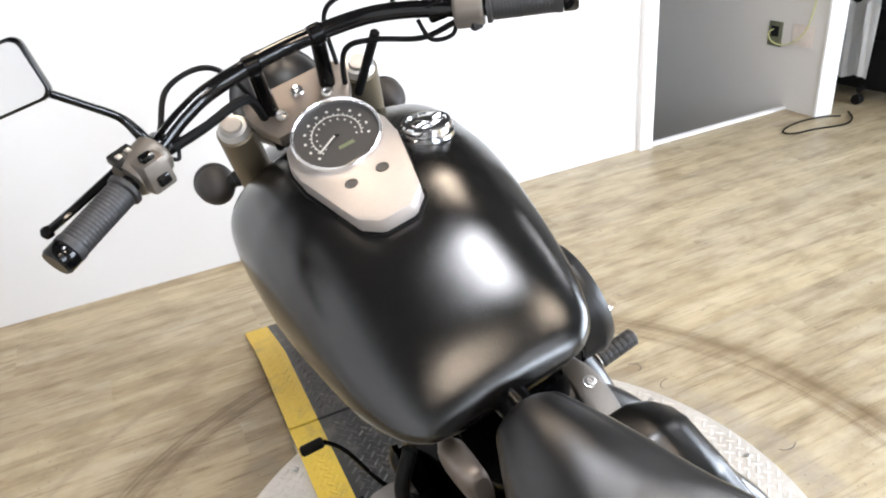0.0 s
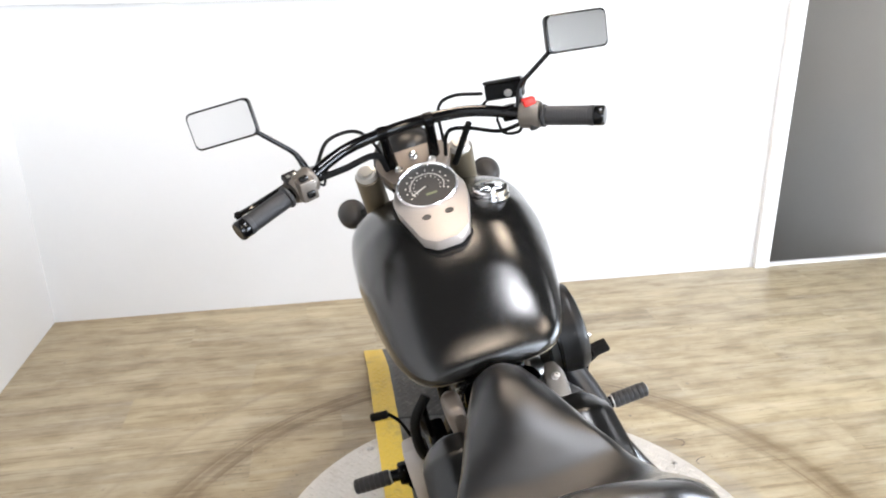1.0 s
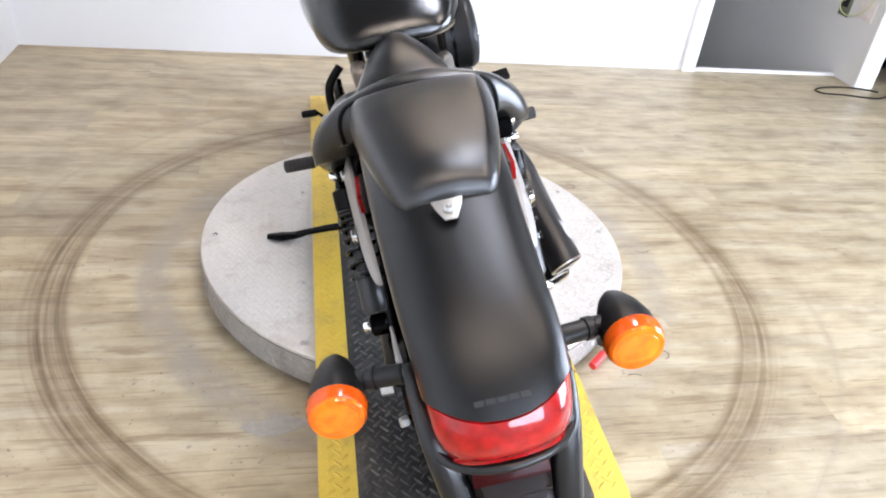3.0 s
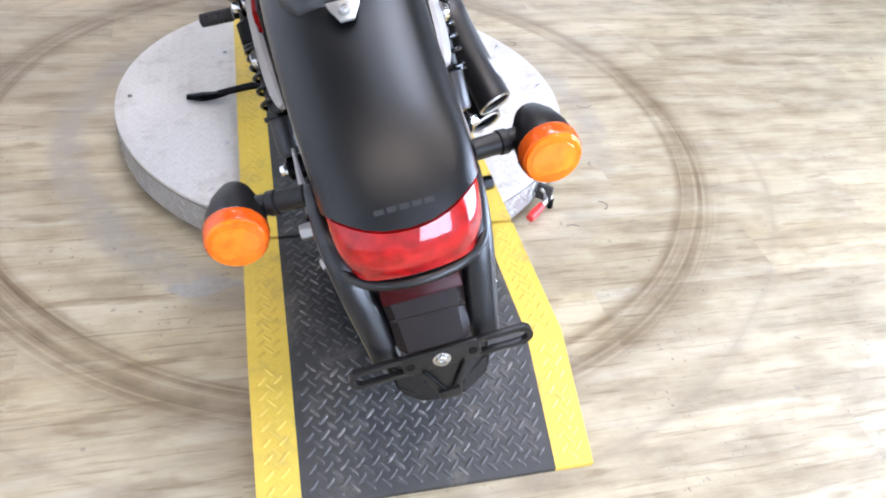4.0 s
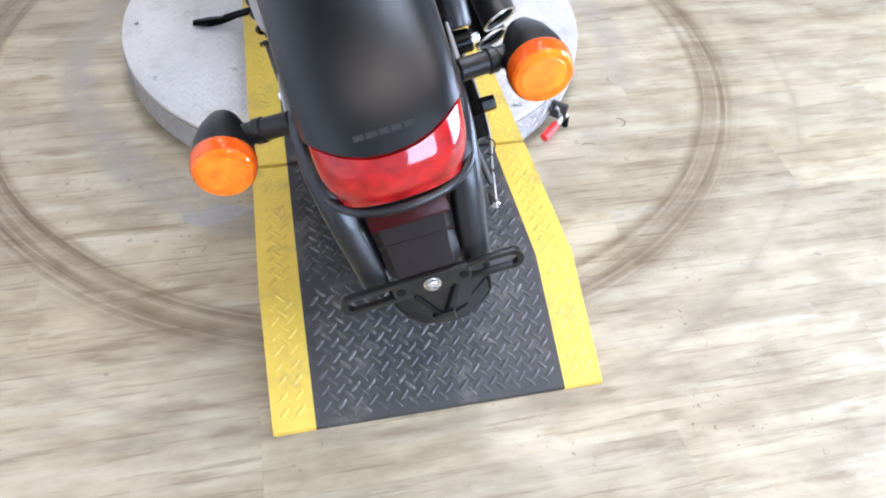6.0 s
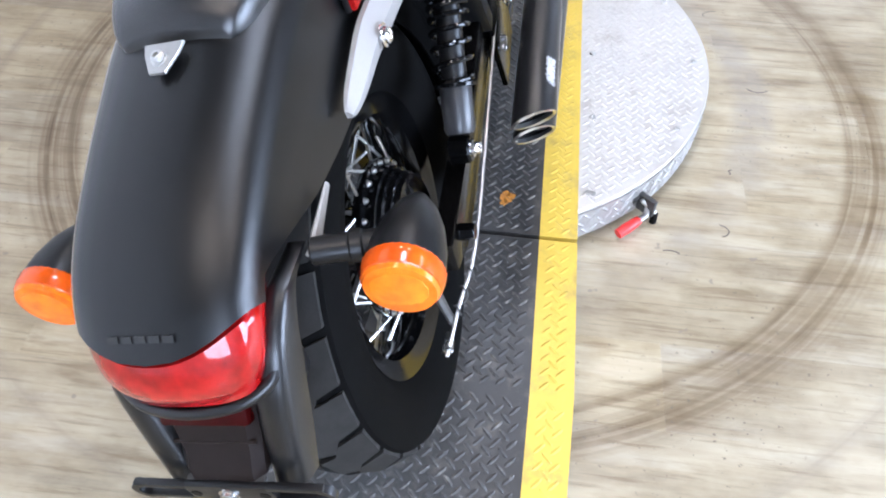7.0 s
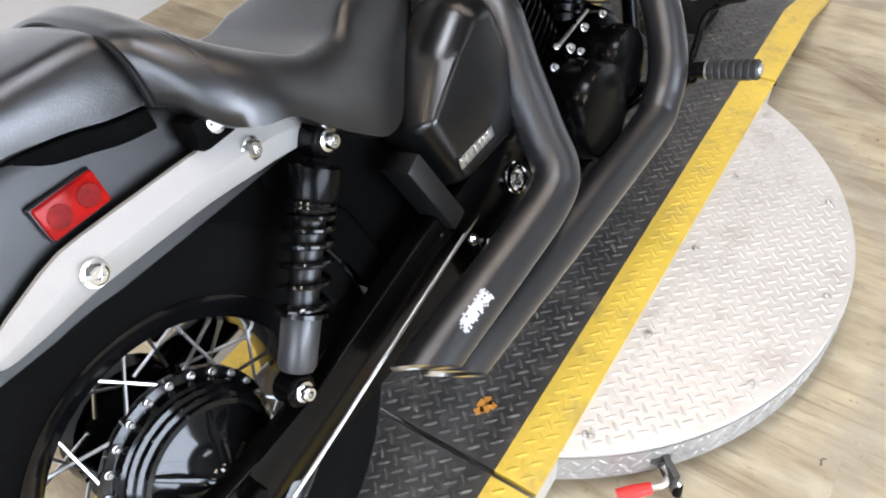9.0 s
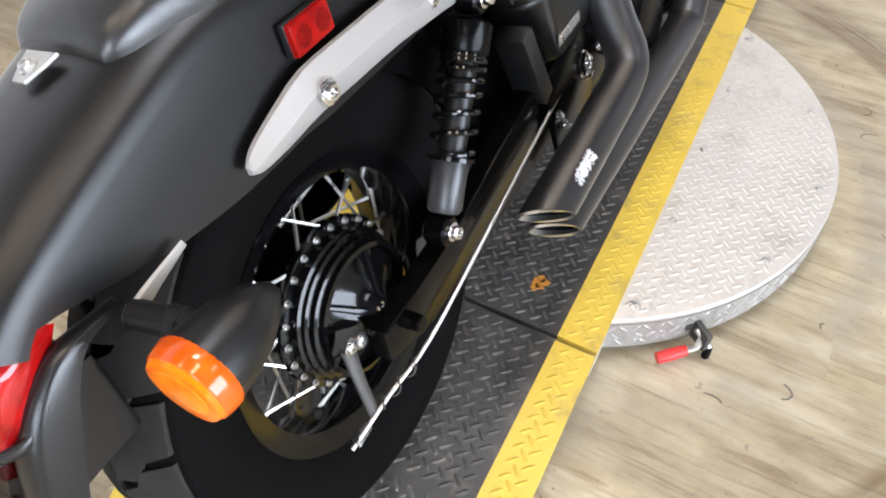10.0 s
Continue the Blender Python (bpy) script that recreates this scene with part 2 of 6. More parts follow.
# edge band: bare plate colour darkened to stand for its shade, plus dirt
SKIRT = plate_material("shaded_dirty_tread_plate", (0.36, 0.345, 0.32), 0.42, 0.5, 0.8, (0.11, 0.096, 0.08), 7)

TABLE = (0.0, 0.78)  # middle of the turntable


def plank_material():
    """Washed oak vinyl: grain along x, a tone of its own per plank, scuff rings round the turntable."""
    m = bpy.data.materials.new("washed_oak_vinyl")
    m.use_nodes = True
    nt = m.node_tree
    n, l = nt.nodes, nt.links
    b = n["Principled BSDF"]
    geo = n.new("ShaderNodeNewGeometry")
    info = n.new("ShaderNodeObjectInfo")

    def noise_at(sx, sy, detail, shift=True, rough=0.6):
        mp = n.new("ShaderNodeVectorMath")
        mp.operation = "MULTIPLY"
        mp.inputs[1].default_value = (sx, sy, 1)
        l.new(geo.outputs["Position"], mp.inputs[0])
        src = mp.outputs[0]
        if shift:
            sc = n.new("ShaderNodeVectorMath")
            sc.operation = "SCALE"
            sc.inputs[0].default_value = (37.0, 91.0, 53.0)
            l.new(info.outputs["Random"], sc.inputs["Scale"])
            ad = n.new("ShaderNodeVectorMath")
            l.new(src, ad.inputs[0])
            l.new(sc.outputs[0], ad.inputs[1])
            src = ad.outputs[0]
        t = n.new("ShaderNodeTexNoise")
        t.inputs["Scale"].default_value, t.inputs["Detail"].default_value, t.inputs["Roughness"].default_value = 1.0, detail, rough
        l.new(src, t.inputs["Vector"])
        return t.outputs["Fac"]

    def ramp(src, stops):
        r = n.new("ShaderNodeValToRGB")
        while len(r.color_ramp.elements) < len(stops):
            r.color_ramp.elements.new(0.5)
        for e, (p, c) in zip(r.color_ramp.elements, stops):
            e.position, e.color = p, (*c, 1)
        l.new(src, r.inputs["Fac"])
        return r.outputs["Color"]

    def mixed(fac, a, c, mode="MIX"):
        mx = n.new("ShaderNodeMix")
        mx.data_type, mx.blend_type = "RGBA", mode
        for s, k in ((fac, "Factor"), (a, 6), (c, 7)):
            if isinstance(s, (float, int)):
                mx.inputs[k].default_value = s
            elif isinstance(s, tuple):
                mx.inputs[k].default_value = (*s, 1)
            else:
                l.new(s, mx.inputs[k])
        return mx.outputs[2]

    K0 = (0, 0, 0)
    grain = noise_at(2.2, 46, 8, rough=0.66)
    fibre = noise_at(9, 190, 4, False)
    bands = noise_at(0.75, 13.0, 5, rough=0.55)
    cloud = noise_at(3.2, 15.0, 6, False, 0.64)
    wide = noise_at(0.8, 1.6, 3, False)
    mottle = noise_at(7.0, 9.0, 5, False)
    col = ramp(bands, [(0.34, (0.14, 0.098, 0.052)), (0.43, (0.29, 0.225, 0.135)), (0.50, (0.42, 0.340, 0.205)), (0.57, (0.46, 0.385, 0.250)), (0.68, (0.50, 0.44, 0.325))])
    col = mixed(0.34, col, ramp(grain, [(0.34, (0.10, 0.066, 0.033)), (0.44, (0.30, 0.23, 0.135)), (0.54, (0.46, 0.385, 0.25)), (0.66, (0.52, 0.455, 0.335))]))
    col = mixed(0.14, col, ramp(fibre, [(0.38, (0.14, 0.10, 0.05)), (0.60, (0.48, 0.42, 0.29))]))
    col = mixed(0.44, col, ramp(cloud, [(0.37, (0.09, 0.060, 0.030)), (0.45, (0.28, 0.215, 0.130)), (0.55, (0.44, 0.372, 0.25)), (0.66, (0.52, 0.46, 0.34))]))
    col = mixed(0.20, col, ramp(wide, [(0.38, (0.24, 0.18, 0.095)), (0.62, (0.48, 0.43, 0.325))]))
    col = mixed(0.24, col, ramp(mottle, [(0.36, (0.13, 0.094, 0.05)), (0.56, (0.46, 0.395, 0.275))]))
    streak = noise_at(5.0, 90, 5, rough=0.62)
    col = mixed(ramp(streak, [(0.34, (0.50, 0.50, 0.50)), (0.45, K0)]), col, (0.15, 0.108, 0.058))
    knots = noise_at(4.5, 22, 4, rough=0.5)
    col = mixed(ramp(knots, [(0.30, (0.55, 0.55, 0.55)), (0.37, K0)]), col, (0.17, 0.12, 0.062))
    pale = noise_at(2.6, 15, 5, rough=0.66)
    col = mixed(ramp(pale, [(0.54, K0), (0.68, (0.34, 0.34, 0.34))]), col, (0.56, 0.51, 0.41))
    tone = ramp(info.outputs["Random"], [(0.0, (0.91, 0.905, 0.90)), (0.35, (1.0, 0.99, 0.97)), (0.7, (1.05, 1.03, 0.965)), (1.0, (0.96, 0.96, 0.98))])
    col = mixed(1.0, col, tone, "MULTIPLY")
    # scuff rings: distance from the turntable's middle
    off = n.new("ShaderNodeVectorMath")
    off.operation = "SUBTRACT"
    off.inputs[1].default_value = (*TABLE, 0)
    l.new(geo.outputs["Position"], off.inputs[0])
    flat = n.new("ShaderNodeVectorMath")
    flat.operation = "MULTIPLY"
    flat.inputs[1].default_value = (1, 1, 0)
    l.new(off.outputs[0], flat.inputs[0])
    ln = n.new("ShaderNodeVectorMath")
    ln.operation = "LENGTH"
    l.new(flat.outputs[0], ln.inputs[0])
    wob = noise_at(1.7, 1.7, 2, False)
    rad = n.new("ShaderNodeMath")
    rad.operation = "MULTIPLY_ADD"
    l.new(wob, rad.inputs[0])
    rad.inputs[1].default_value = 0.05
    l.new(ln.outputs["Value"], rad.inputs[2])
    half = n.new("ShaderNodeMath")
    half.operation = "MULTIPLY"
    half.inputs[1].default_value = 0.5
    l.new(rad.outputs[0], half.inputs[0])
    breakup = noise_at(9, 9, 6, False)
    patches = noise_at(1.1, 1.1, 3, False)
    K, W = (0, 0, 0), (1, 1, 1)

    # fine concentric scratches
    pol = n.new("ShaderNodeCombineXYZ")
    sep = n.new("ShaderNodeSeparateXYZ")
    l.new(geo.outputs["Position"], sep.inputs[0])
    for src, k, slot in ((ln.outputs["Value"], 95.0, 0), (sep.outputs["X"], 1.3, 1), (sep.outputs["Y"], 1.3, 2)):
        mu = n.new("ShaderNodeMath")
        mu.operation = "MULTIPLY"
        mu.inputs[1].default_value = k
        l.new(src, mu.inputs[0])
        l.new(mu.outputs[0], pol.inputs[slot])
    scr = n.new("ShaderNodeTexNoise")
    scr.inputs["Scale"].default_value, scr.inputs["Detail"].default_value = 1.0, 4
    l.new(pol.outputs[0], scr.inputs["Vector"])
    lines = ramp(scr.outputs["Fac"], [(0.36, (0.5, 0.5, 0.5)), (0.54, W)])

    # heavier on the side where wheels turn in most
    side_x = n.new("ShaderNodeMapRange")
    side_x.inputs["From Min"].default_value, side_x.inputs["From Max"].default_value = -1.0, 1.1
    side_x.inputs["To Min"].default_value, side_x.inputs["To Max"].default_value = 1.0, 0.80
    l.new(sep.outputs["X"], side_x.inputs["Value"])
    heavy = side_x.outputs["Result"]

    def ring(stops, soft_lo, soft_hi, scratched=True, least=0.58):
        r = ramp(half.outputs[0], [(p / 2.0, (v, v, v)) for p, v in stops])
        g = ramp(patches, [(soft_lo, (least, least, least)), (soft_hi, W)])
        h = ramp(breakup, [(0.3, (0.6, 0.6, 0.6)), (0.58, W)])
        out = mixed(1.0, mixed(1.0, r, g, "MULTIPLY"), heavy, "MULTIPLY")
        return mixed(1.0, mixed(1.0, out, h, "MULTIPLY"), lines, "MULTIPLY") if scratched else out

    dark = ring([(0.975, 0), (1.0, 1.0), (1.02, 0.6), (1.04, 0.7), (1.055, 1.0), (1.10, 0.25), (1.15, 0)], 0.30, 0.50)
    col = mixed(dark, col, (0.105, 0.062, 0.023))
    worn = ring([(0.705, 0), (0.73, 0.55), (0.745, 0.85), (0.80, 0.75), (0.83, 0)], 0.42, 0.56, False, 0.30)
    rag = ramp(noise_at(11, 11, 6, False, 0.7), [(0.40, (0.35, 0.35, 0.35)), (0.52, W)])
    worn = mixed(1.0, worn, rag, "MULTIPLY")
    col = mixed(worn, col, (0.275, 0.240, 0.196))
    inner = ring([(0.625, 0), (0.637, 0.55), (0.65, 0)], 0.35, 0.5)
    col = mixed(inner, col, (0.22, 0.175, 0.125))
    outer = ring([(1.23, 0), (1.25, 0.65), (1.27, 0)], 0.42, 0.56)
    col = mixed(outer, col, (0.22, 0.175, 0.125))
    chips = noise_at(24, 24, 2, False)
    col = mixed(ramp(chips, [(0.71, K), (0.74, (0.6, 0.6, 0.6))]), col, (0.20, 0.165, 0.13))
    flecks = noise_at(70, 70, 2, False)
    grime = noise_at(2.4, 2.4, 3, False)
    spots = mixed(1.0, ramp(flecks, [(0.66, K), (0.70, (0.75, 0.75, 0.75))]), ramp(grime, [(0.46, K), (0.58, W)]), "MULTIPLY")
    col = mixed(spots, col, (0.13, 0.105, 0.075))
    l.new(col, b.inputs["Base Color"])
    ro = n.new("ShaderNodeMath")
    ro.operation = "MULTIPLY_ADD"
    l.new(grain, ro.inputs[0])
    ro.inputs[1].default_value, ro.inputs[2].default_value = 0.25, 0.27
    l.new(ro.outputs[0], b.inputs["Roughness"])
    bp = n.new("ShaderNodeBump")
    bp.inputs["Strength"].default_value, bp.inputs["Distance"].default_value = 0.12, 0.002
    l.new(fibre, bp.inputs["Height"])
    l.new(bp.outputs["Normal"], b.inputs["Normal"])
    return m


PLANK = plank_material()


# ---- mesh tools ----
def finish(bm, name, material, angle=38):
    me = bpy.data.meshes.new(name)
    bmesh.ops.recalc_face_normals(bm, faces=bm.faces)
    bm.to_mesh(me)
    bm.free()
    me.materials.append(material)
    for p in me.polygons:
        p.use_smooth = True
    me.set_sharp_from_angle(angle=radians(angle))
    return me


def part(name, bm, material, parent, label="", angle=38):
    """One mesh object under a thing or a part. Coordinates are the thing's own."""
    ob = new(name, finish(bm, name, material, angle))
    ob.parent = parent
    if label:
        tagged(ob, label)
    return ob


def thing(name, label, category, m=None, group="", kind=""):
    ob = new(name)
    ob.empty_display_size = 0.1
    if m is not None:
        ob.matrix_world = m
    return tagged(ob, label, category, group, kind)


def solid(name, bm, material, label, category="", kind="", group="", angle=38):
    return tagged(new(name, finish(bm, name, material, angle)), label, category, group, kind)


def box(size, at, bevel=0.0, m=None, bm=None, seg=2):
    bm = bm or bmesh.new()
    made = bmesh.ops.create_cube(bm, size=1.0, matrix=Matrix.Diagonal((*size, 1)))["verts"]
    if bevel:
        edges = list({e for v in made for e in v.link_edges})
        res = bmesh.ops.bevel(bm, geom=edges, offset=bevel, segments=seg, profile=0.6, affect="EDGES", clamp_overlap=True)
        made = list(set(res["verts"]) | {v for v in made if v.is_valid})
        made = list({v for f in {f for v in made for f in v.link_faces} for v in f.verts})
    place = Matrix.Translation(at) @ (m or Matrix.Identity(4))
    bmesh.ops.transform(bm, matrix=place, verts=made)
    return bm


def lathe(profile, m=None, seg=32, bm=None, arc=1.0, caps=True):
    """Turns (radius, height) rows round z, then lays the result by m."""
    bm = bm or bmesh.new()
    rings = []
    count = seg if arc >= 1 else seg + 1
    for r, h in profile:
        ring = []
        for k in range(count):
            a = 2 * math.pi * arc * k / seg
            ring.append(bm.verts.new((r * math.cos(a), r * math.sin(a), h)))
        rings.append(ring)
    for a, b in zip(rings, rings[1:]):
        for k in range(seg):
            k2 = (k + 1) % count
            bm.faces.new((a[k], a[k2], b[k2], b[k]))
    if arc >= 1 and caps:
        if profile[0][0] > 1e-5 and profile[0] != profile[-1]:
            bm.faces.new(rings[0])
            bm.faces.new(rings[-1])
    verts = [v for ring in rings for v in ring]
    if m is not None:
        bmesh.ops.transform(bm, matrix=m, verts=verts)
    bmesh.ops.remove_doubles(bm, verts=verts, dist=1e-6)
    return bm


def axis_to(a, b):
    """A matrix that lays z from a towards b."""
    d = Vector(b) - Vector(a)
    return Matrix.Translation(a) @ d.to_track_quat("Z", "Y").to_matrix().to_4x4(), d.length


def rod(a, b, r, r2=None, seg=16, bevel=0.0, bm=None):
    m, n = axis_to(a, b)
    r2 = r if r2 is None else r2
    v = min(bevel, r * 0.9, r2 * 0.9)
    prof = [(0, 0), (r - v, 0), (r, v), (r2, n - v), (r2 - v, n), (0, n)] if v else [(0, 0), (r, 0), (r2, n), (0, n)]
    return lathe(prof, m, seg, bm)


def smooth_path(pts, per=8):
    """Catmull-Rom through the given places."""
    p = [Vector(q) for q in pts]
    p = [2 * p[0] - p[1]] + p + [2 * p[-1] - p[-2]]
    out = []
    for i in range(1, len(p) - 2):
        for k in range(per):
            t = k / per
            a, b, c, d = p[i - 1 : i + 3]
            out.append(0.5 * (2 * b + (c - a) * t + (2 * a - 5 * b + 4 * c - d) * t * t + (3 * b - a - 3 * c + d) * t**3))
    out.append(p[-2])
    return out


def tube(pts, r, seg=12, per=8, bm=None, smooth=True, flat=(1.0, 1.0)):
    """A bent tube; r is a number or one per given place."""
    bm = bm or bmesh.new()
    path = smooth_path(pts, per) if smooth and len(pts) > 2 else [Vector(q) for q in pts]
    if isinstance(r, (int, float)):
        rr = [r] * len(path)
    else:
        pos = np.linspace(0, len(r) - 1, len(path))
        rr = np.interp(pos, range(len(r)), r).tolist()
    rings, up = [], None
    for i, q in enumerate(path):
        d = (path[min(i + 1, len(path) - 1)] - path[max(i - 1, 0)]).normalized()
        if up is None:
            up = Vector((0, 0, 1)) if abs(d.z) < 0.9 else Vector((0, 1, 0))
        up = (up - d * up.dot(d)).normalized()
        side = d.cross(up)
        rings.append([bm.verts.new(q + rr[i] * (flat[0] * math.cos(2 * math.pi * k / seg) * side + flat[1] * math.sin(2 * math.pi * k / seg) * up)) for k in range(seg)])
    for a, b in zip(rings, rings[1:]):
        for k in range(seg):
            bm.faces.new((a[k], a[(k + 1) % seg], b[(k + 1) % seg], b[k]))
    bm.faces.new(rings[0])
    bm.faces.new(rings[-1])
    return bm


def superloop(w, h, px, pz, n, low=1.0):
    """A closed rounded outline round the middle: half width w, half height h (above) and h*low (below)."""
    out = []
    for k in range(n):
        a = 2 * math.pi * k / n
        c, s = math.cos(a), math.sin(a)
        x = math.copysign(abs(c) ** (2 / px), c) * w
        z = math.copysign(abs(s) ** (2 / pz), s) * h * (low if s < 0 else 1.0)
        out.append((x, z))
    return out


def loft_y(rows, n=48, bm=None):
    """Lofts rounded sections along y. Rows: y, half width, z of the waist, rise above, drop below, roundness, x shift."""
    bm = bm or bmesh.new()
    rings = []
    for y, w, zc, up, down, px, xs in rows:
        rings.append([bm.verts.new((x + xs, y, zc + z)) for x, z in superloop(w, up, px, px, n, down / max(up, 1e-6))])
    for a, b in zip(rings, rings[1:]):
        for k in range(n):
            bm.faces.new((a[k], a[(k + 1) % n], b[(k + 1) % n], b[k]))
    bm.faces.new(rings[0])
    bm.faces.new(rings[-1])
    return bm


def spline_rows(rows, steps):
    """More rows between the given ones, each column smoothed (monotone cubic)."""
    a = np.array(rows, float)
    t = np.arange(len(a))
    s = np.linspace(0, len(a) - 1, steps)
    out = []
    for col in a.T:
        d = np.diff(col)
        g = np.zeros(len(col))
        for i in range(1, len(col) - 1):
            g[i] = 0 if d[i - 1] * d[i] <= 0 else 2 * d[i - 1] * d[i] / (d[i - 1] + d[i])
        g[0], g[-1] = d[0], d[-1]
        i = np.minimum(s.astype(int), len(col) - 2)
        u = s - i
        out.append((2 * u**3 - 3 * u**2 + 1) * col[i] + (u**3 - 2 * u**2 + u) * g[i] + (-2 * u**3 + 3 * u**2) * col[i + 1] + (u**3 - u**2) * g[i + 1])
    return np.array(out).T.tolist()


def slab(outline, lo, hi, axis="x", bevel=0.0, bm=None):
    """A plate with an outline in the two other axes, from lo to hi along axis."""
    bm = bm or bmesh.new()
    place = {"x": lambda u, v, w: (w, u, v), "y": lambda u, v, w: (u, w, v), "z": lambda u, v, w: (u, v, w)}[axis]
    a = [bm.verts.new(place(u, v, lo)) for u, v in outline]
    b = [bm.verts.new(place(u, v, hi)) for u, v in outline]
    fa, fb = bm.faces.new(a), bm.faces.new(b)
    n = len(a)
    for k in range(n):
        bm.faces.new((a[k], a[(k + 1) % n], b[(k + 1) % n], b[k]))
    if bevel:
        bmesh.ops.bevel(bm, geom=list(set(fa.edges) | set(fb.edges)), offset=bevel, segments=2, profile=0.6, affect="EDGES", clamp_overlap=True)
    return bm


def bolt(parent, at, way, r=0.008, name="bolt", material=None, depth=0.006):
    """A domed hexagon-socket head at a place, pointing along way."""
    m, _ = axis_to(at, Vector(at) + Vector(way))
    bm = lathe([(r * 1.35, 0), (r * 1.35, depth * 0.25), (r, depth * 0.3), (r, depth * 0.8), (r * 0.8, depth), (r * 0.5, depth), (r * 0.42, depth * 0.5), (0, depth * 0.5)], m, 14)
    return part(name, bm, material or STEEL, parent)


def mirror_x(pts):
    return [(-p[0], *p[1:]) for p in pts]


# ---- the room ----
def wall(name, size, at, material, label):
    return solid(name, box(size, at), material, label, "wall", "structure")


WL, WR, WB = -1.64, 3.70, -3.60  # left, far right and rear walls
PE = 1.785  # end of the low partition
PY = 2.60  # face of the low partition
GW = 2.680  # face of the grey side wall
wall("wall_left", (0.12, 9.0, CEIL), (WL - 0.06, 0.9, CEIL / 2), WHITE, "plain white painted wall beside the display floor")
wall("wall_far", (6.4, 0.12, CEIL + 1.6), (1.4, 5.46, CEIL / 2 - 0.8), BEIGE, "beige painted wall behind the low partition")
wall("partition", (PE - WL, 0.12, 1.415), ((PE + WL) / 2, PY + 0.06, 0.7075), WHITE, "low white painted partition wall behind the motorcycle")
solid("partition_cap", box((PE - WL + 0.06, 0.16, 0.10), ((PE + 0.05 + WL) / 2 + 0.012, PY + 0.055, 1.386), 0.004), TRIMW, "white cap board along the top of the partition", "trim", "structure")
solid("partition_end_trim", box((0.075, 0.16, 1.335), (PE - 0.030, PY + 0.055, 0.668), 0.003), TRIMW, "white upright trim board at the partition's end", "trim", "structure")
wall("wall_right", (0.095, 3.02, CEIL + 1.6), (GW + 0.0475, 3.925, CEIL / 2 - 0.8), GREY_WALL, "light grey painted side wall of the passage")
solid("wall_end_trim", box((0.115, 0.014, CEIL), (GW + 0.049, 2.407, CEIL / 2), 0.003), TRIMW, "white painted end of the grey side wall", "trim", "structure")
solid("threshold", box((GW - PE - 0.012, 0.03, 0.014), ((GW + PE) / 2 + 0.006, PY + 0.005, 0.007), 0.003), TRIMW, "white threshold strip across the passage", "trim", "structure")
# pit added past the threshold so the passage walls darken lower down
solid("shade_pit_floor", box((1.02, 2.87, 0.1), (2.20, 4.015, -1.55)), BROWN_FLOOR, "dark brown floor of the pit added to shade the passage", "floor", "structure")
wall("shade_pit_wall", (0.10, 2.74, 2.9), (1.63, 4.09, -0.15), GREY_WALL, "grey wall on the other side of the added shade pit")
wall("shade_pit_end", (0.98, 0.06, 1.45), (2.19, 2.582, -0.79), GREY_WALL, "grey end wall of the added shade pit below the threshold")


def pierced_wall(name, axis, at, lo, hi, hole, label):
    """A wall with one opening. axis: the one it is flat in."""
    a, b, z0, z1 = hole
    bm = bmesh.new()
    for u0, u1, v0, v1 in ((lo, a, 0, CEIL), (b, hi, 0, CEIL), (a, b, 0, z0), (a, b, z1, CEIL)):
        size, mid = ((u1 - u0), 0.12, v1 - v0), ((u0 + u1) / 2, at, (v0 + v1) / 2)
        if axis == "x":
            size, mid = (size[1], size[0], size[2]), (mid[1], mid[0], mid[2])
        box(size, mid, bm=bm)
    return solid(name, bm, WHITE, label, "wall", "structure")


pierced_wall("wall_rear", "y", WB - 0.06, WL, WR, (0.0, 2.0, 0.8, 2.3), "white painted wall with a wide window")
pierced_wall("wall_far_right", "x", WR + 0.06, WB, 5.4, (-2.4, 0.8, 0.25, 2.25), "white painted wall with a daylight window")
solid("ceiling", box((6.4, 9.4, 0.1), (1.4, 0.9, CEIL + 0.05)), CEIL_GREY, "plain dark grey ceiling", "ceiling", "structure")


def window(name, m, w, h):
    """A two-pane window in the xz plane, its outside towards -y."""
    ob = thing(name, "white framed two-pane window with bright daylight outside", "window", m, kind="structure")
    bm = bmesh.new()
    for x0, x1, z0, z1 in ((-w / 2, w / 2, 0, 0.06), (-w / 2, w / 2, h - 0.06, h), (-w / 2, -w / 2 + 0.06, 0.06, h - 0.06), (w / 2 - 0.06, w / 2, 0.06, h - 0.06), (-0.03, 0.03, 0.06, h - 0.06)):
        box((x1 - x0 - 0.001, 0.06, z1 - z0 - 0.001), ((x0 + x1) / 2, -0.03, (z0 + z1) / 2), 0.004, bm=bm)
    part("window_frame", bm, TRIMW, ob)
    for s in (-1, 1):
        pane = part("pane", box((w / 2 - 0.09, 0.006, h - 0.12), (s * (w / 4 - 0.015), -0.03, h / 2)), GLASSY, ob)
        pane.visible_shadow = False
    return ob


window("window_1", pose(1.0, WB - 0.02, 0.8), 2.0, 1.5)
window("window_2", pose(WR + 0.02, -0.8, 0.25, 0, 0, 90), 3.2, 2.0)
solid("backdrop", box((4.0, 0.02, 3.0), (1.0, WB - 0.9, 1.6)), SKY, "bright overcast daylight outside the window", "sky", "structure")
solid("backdrop", box((0.02, 5.0, 3.4), (WR + 0.9, -0.8, 1.5)), SKY, "bright overcast daylight outside the window", "sky", "structure")


def ceiling_light(x, y, sx, sy):
    ob = thing("ceiling_light", "white ceiling light with a lit flat diffuser", "ceiling light", pose(x, y, CEIL), "lights under the ceiling")
    part("housing", box((sx + 0.06, sy + 0.06, 0.05), (0, 0, -0.026), 0.006), TRIMW, ob)
    part("diffuser", box((sx + 0.02, sy + 0.02, 0.012), (0, 0, -0.058), 0.004), LIT, ob, "lit white diffuser")


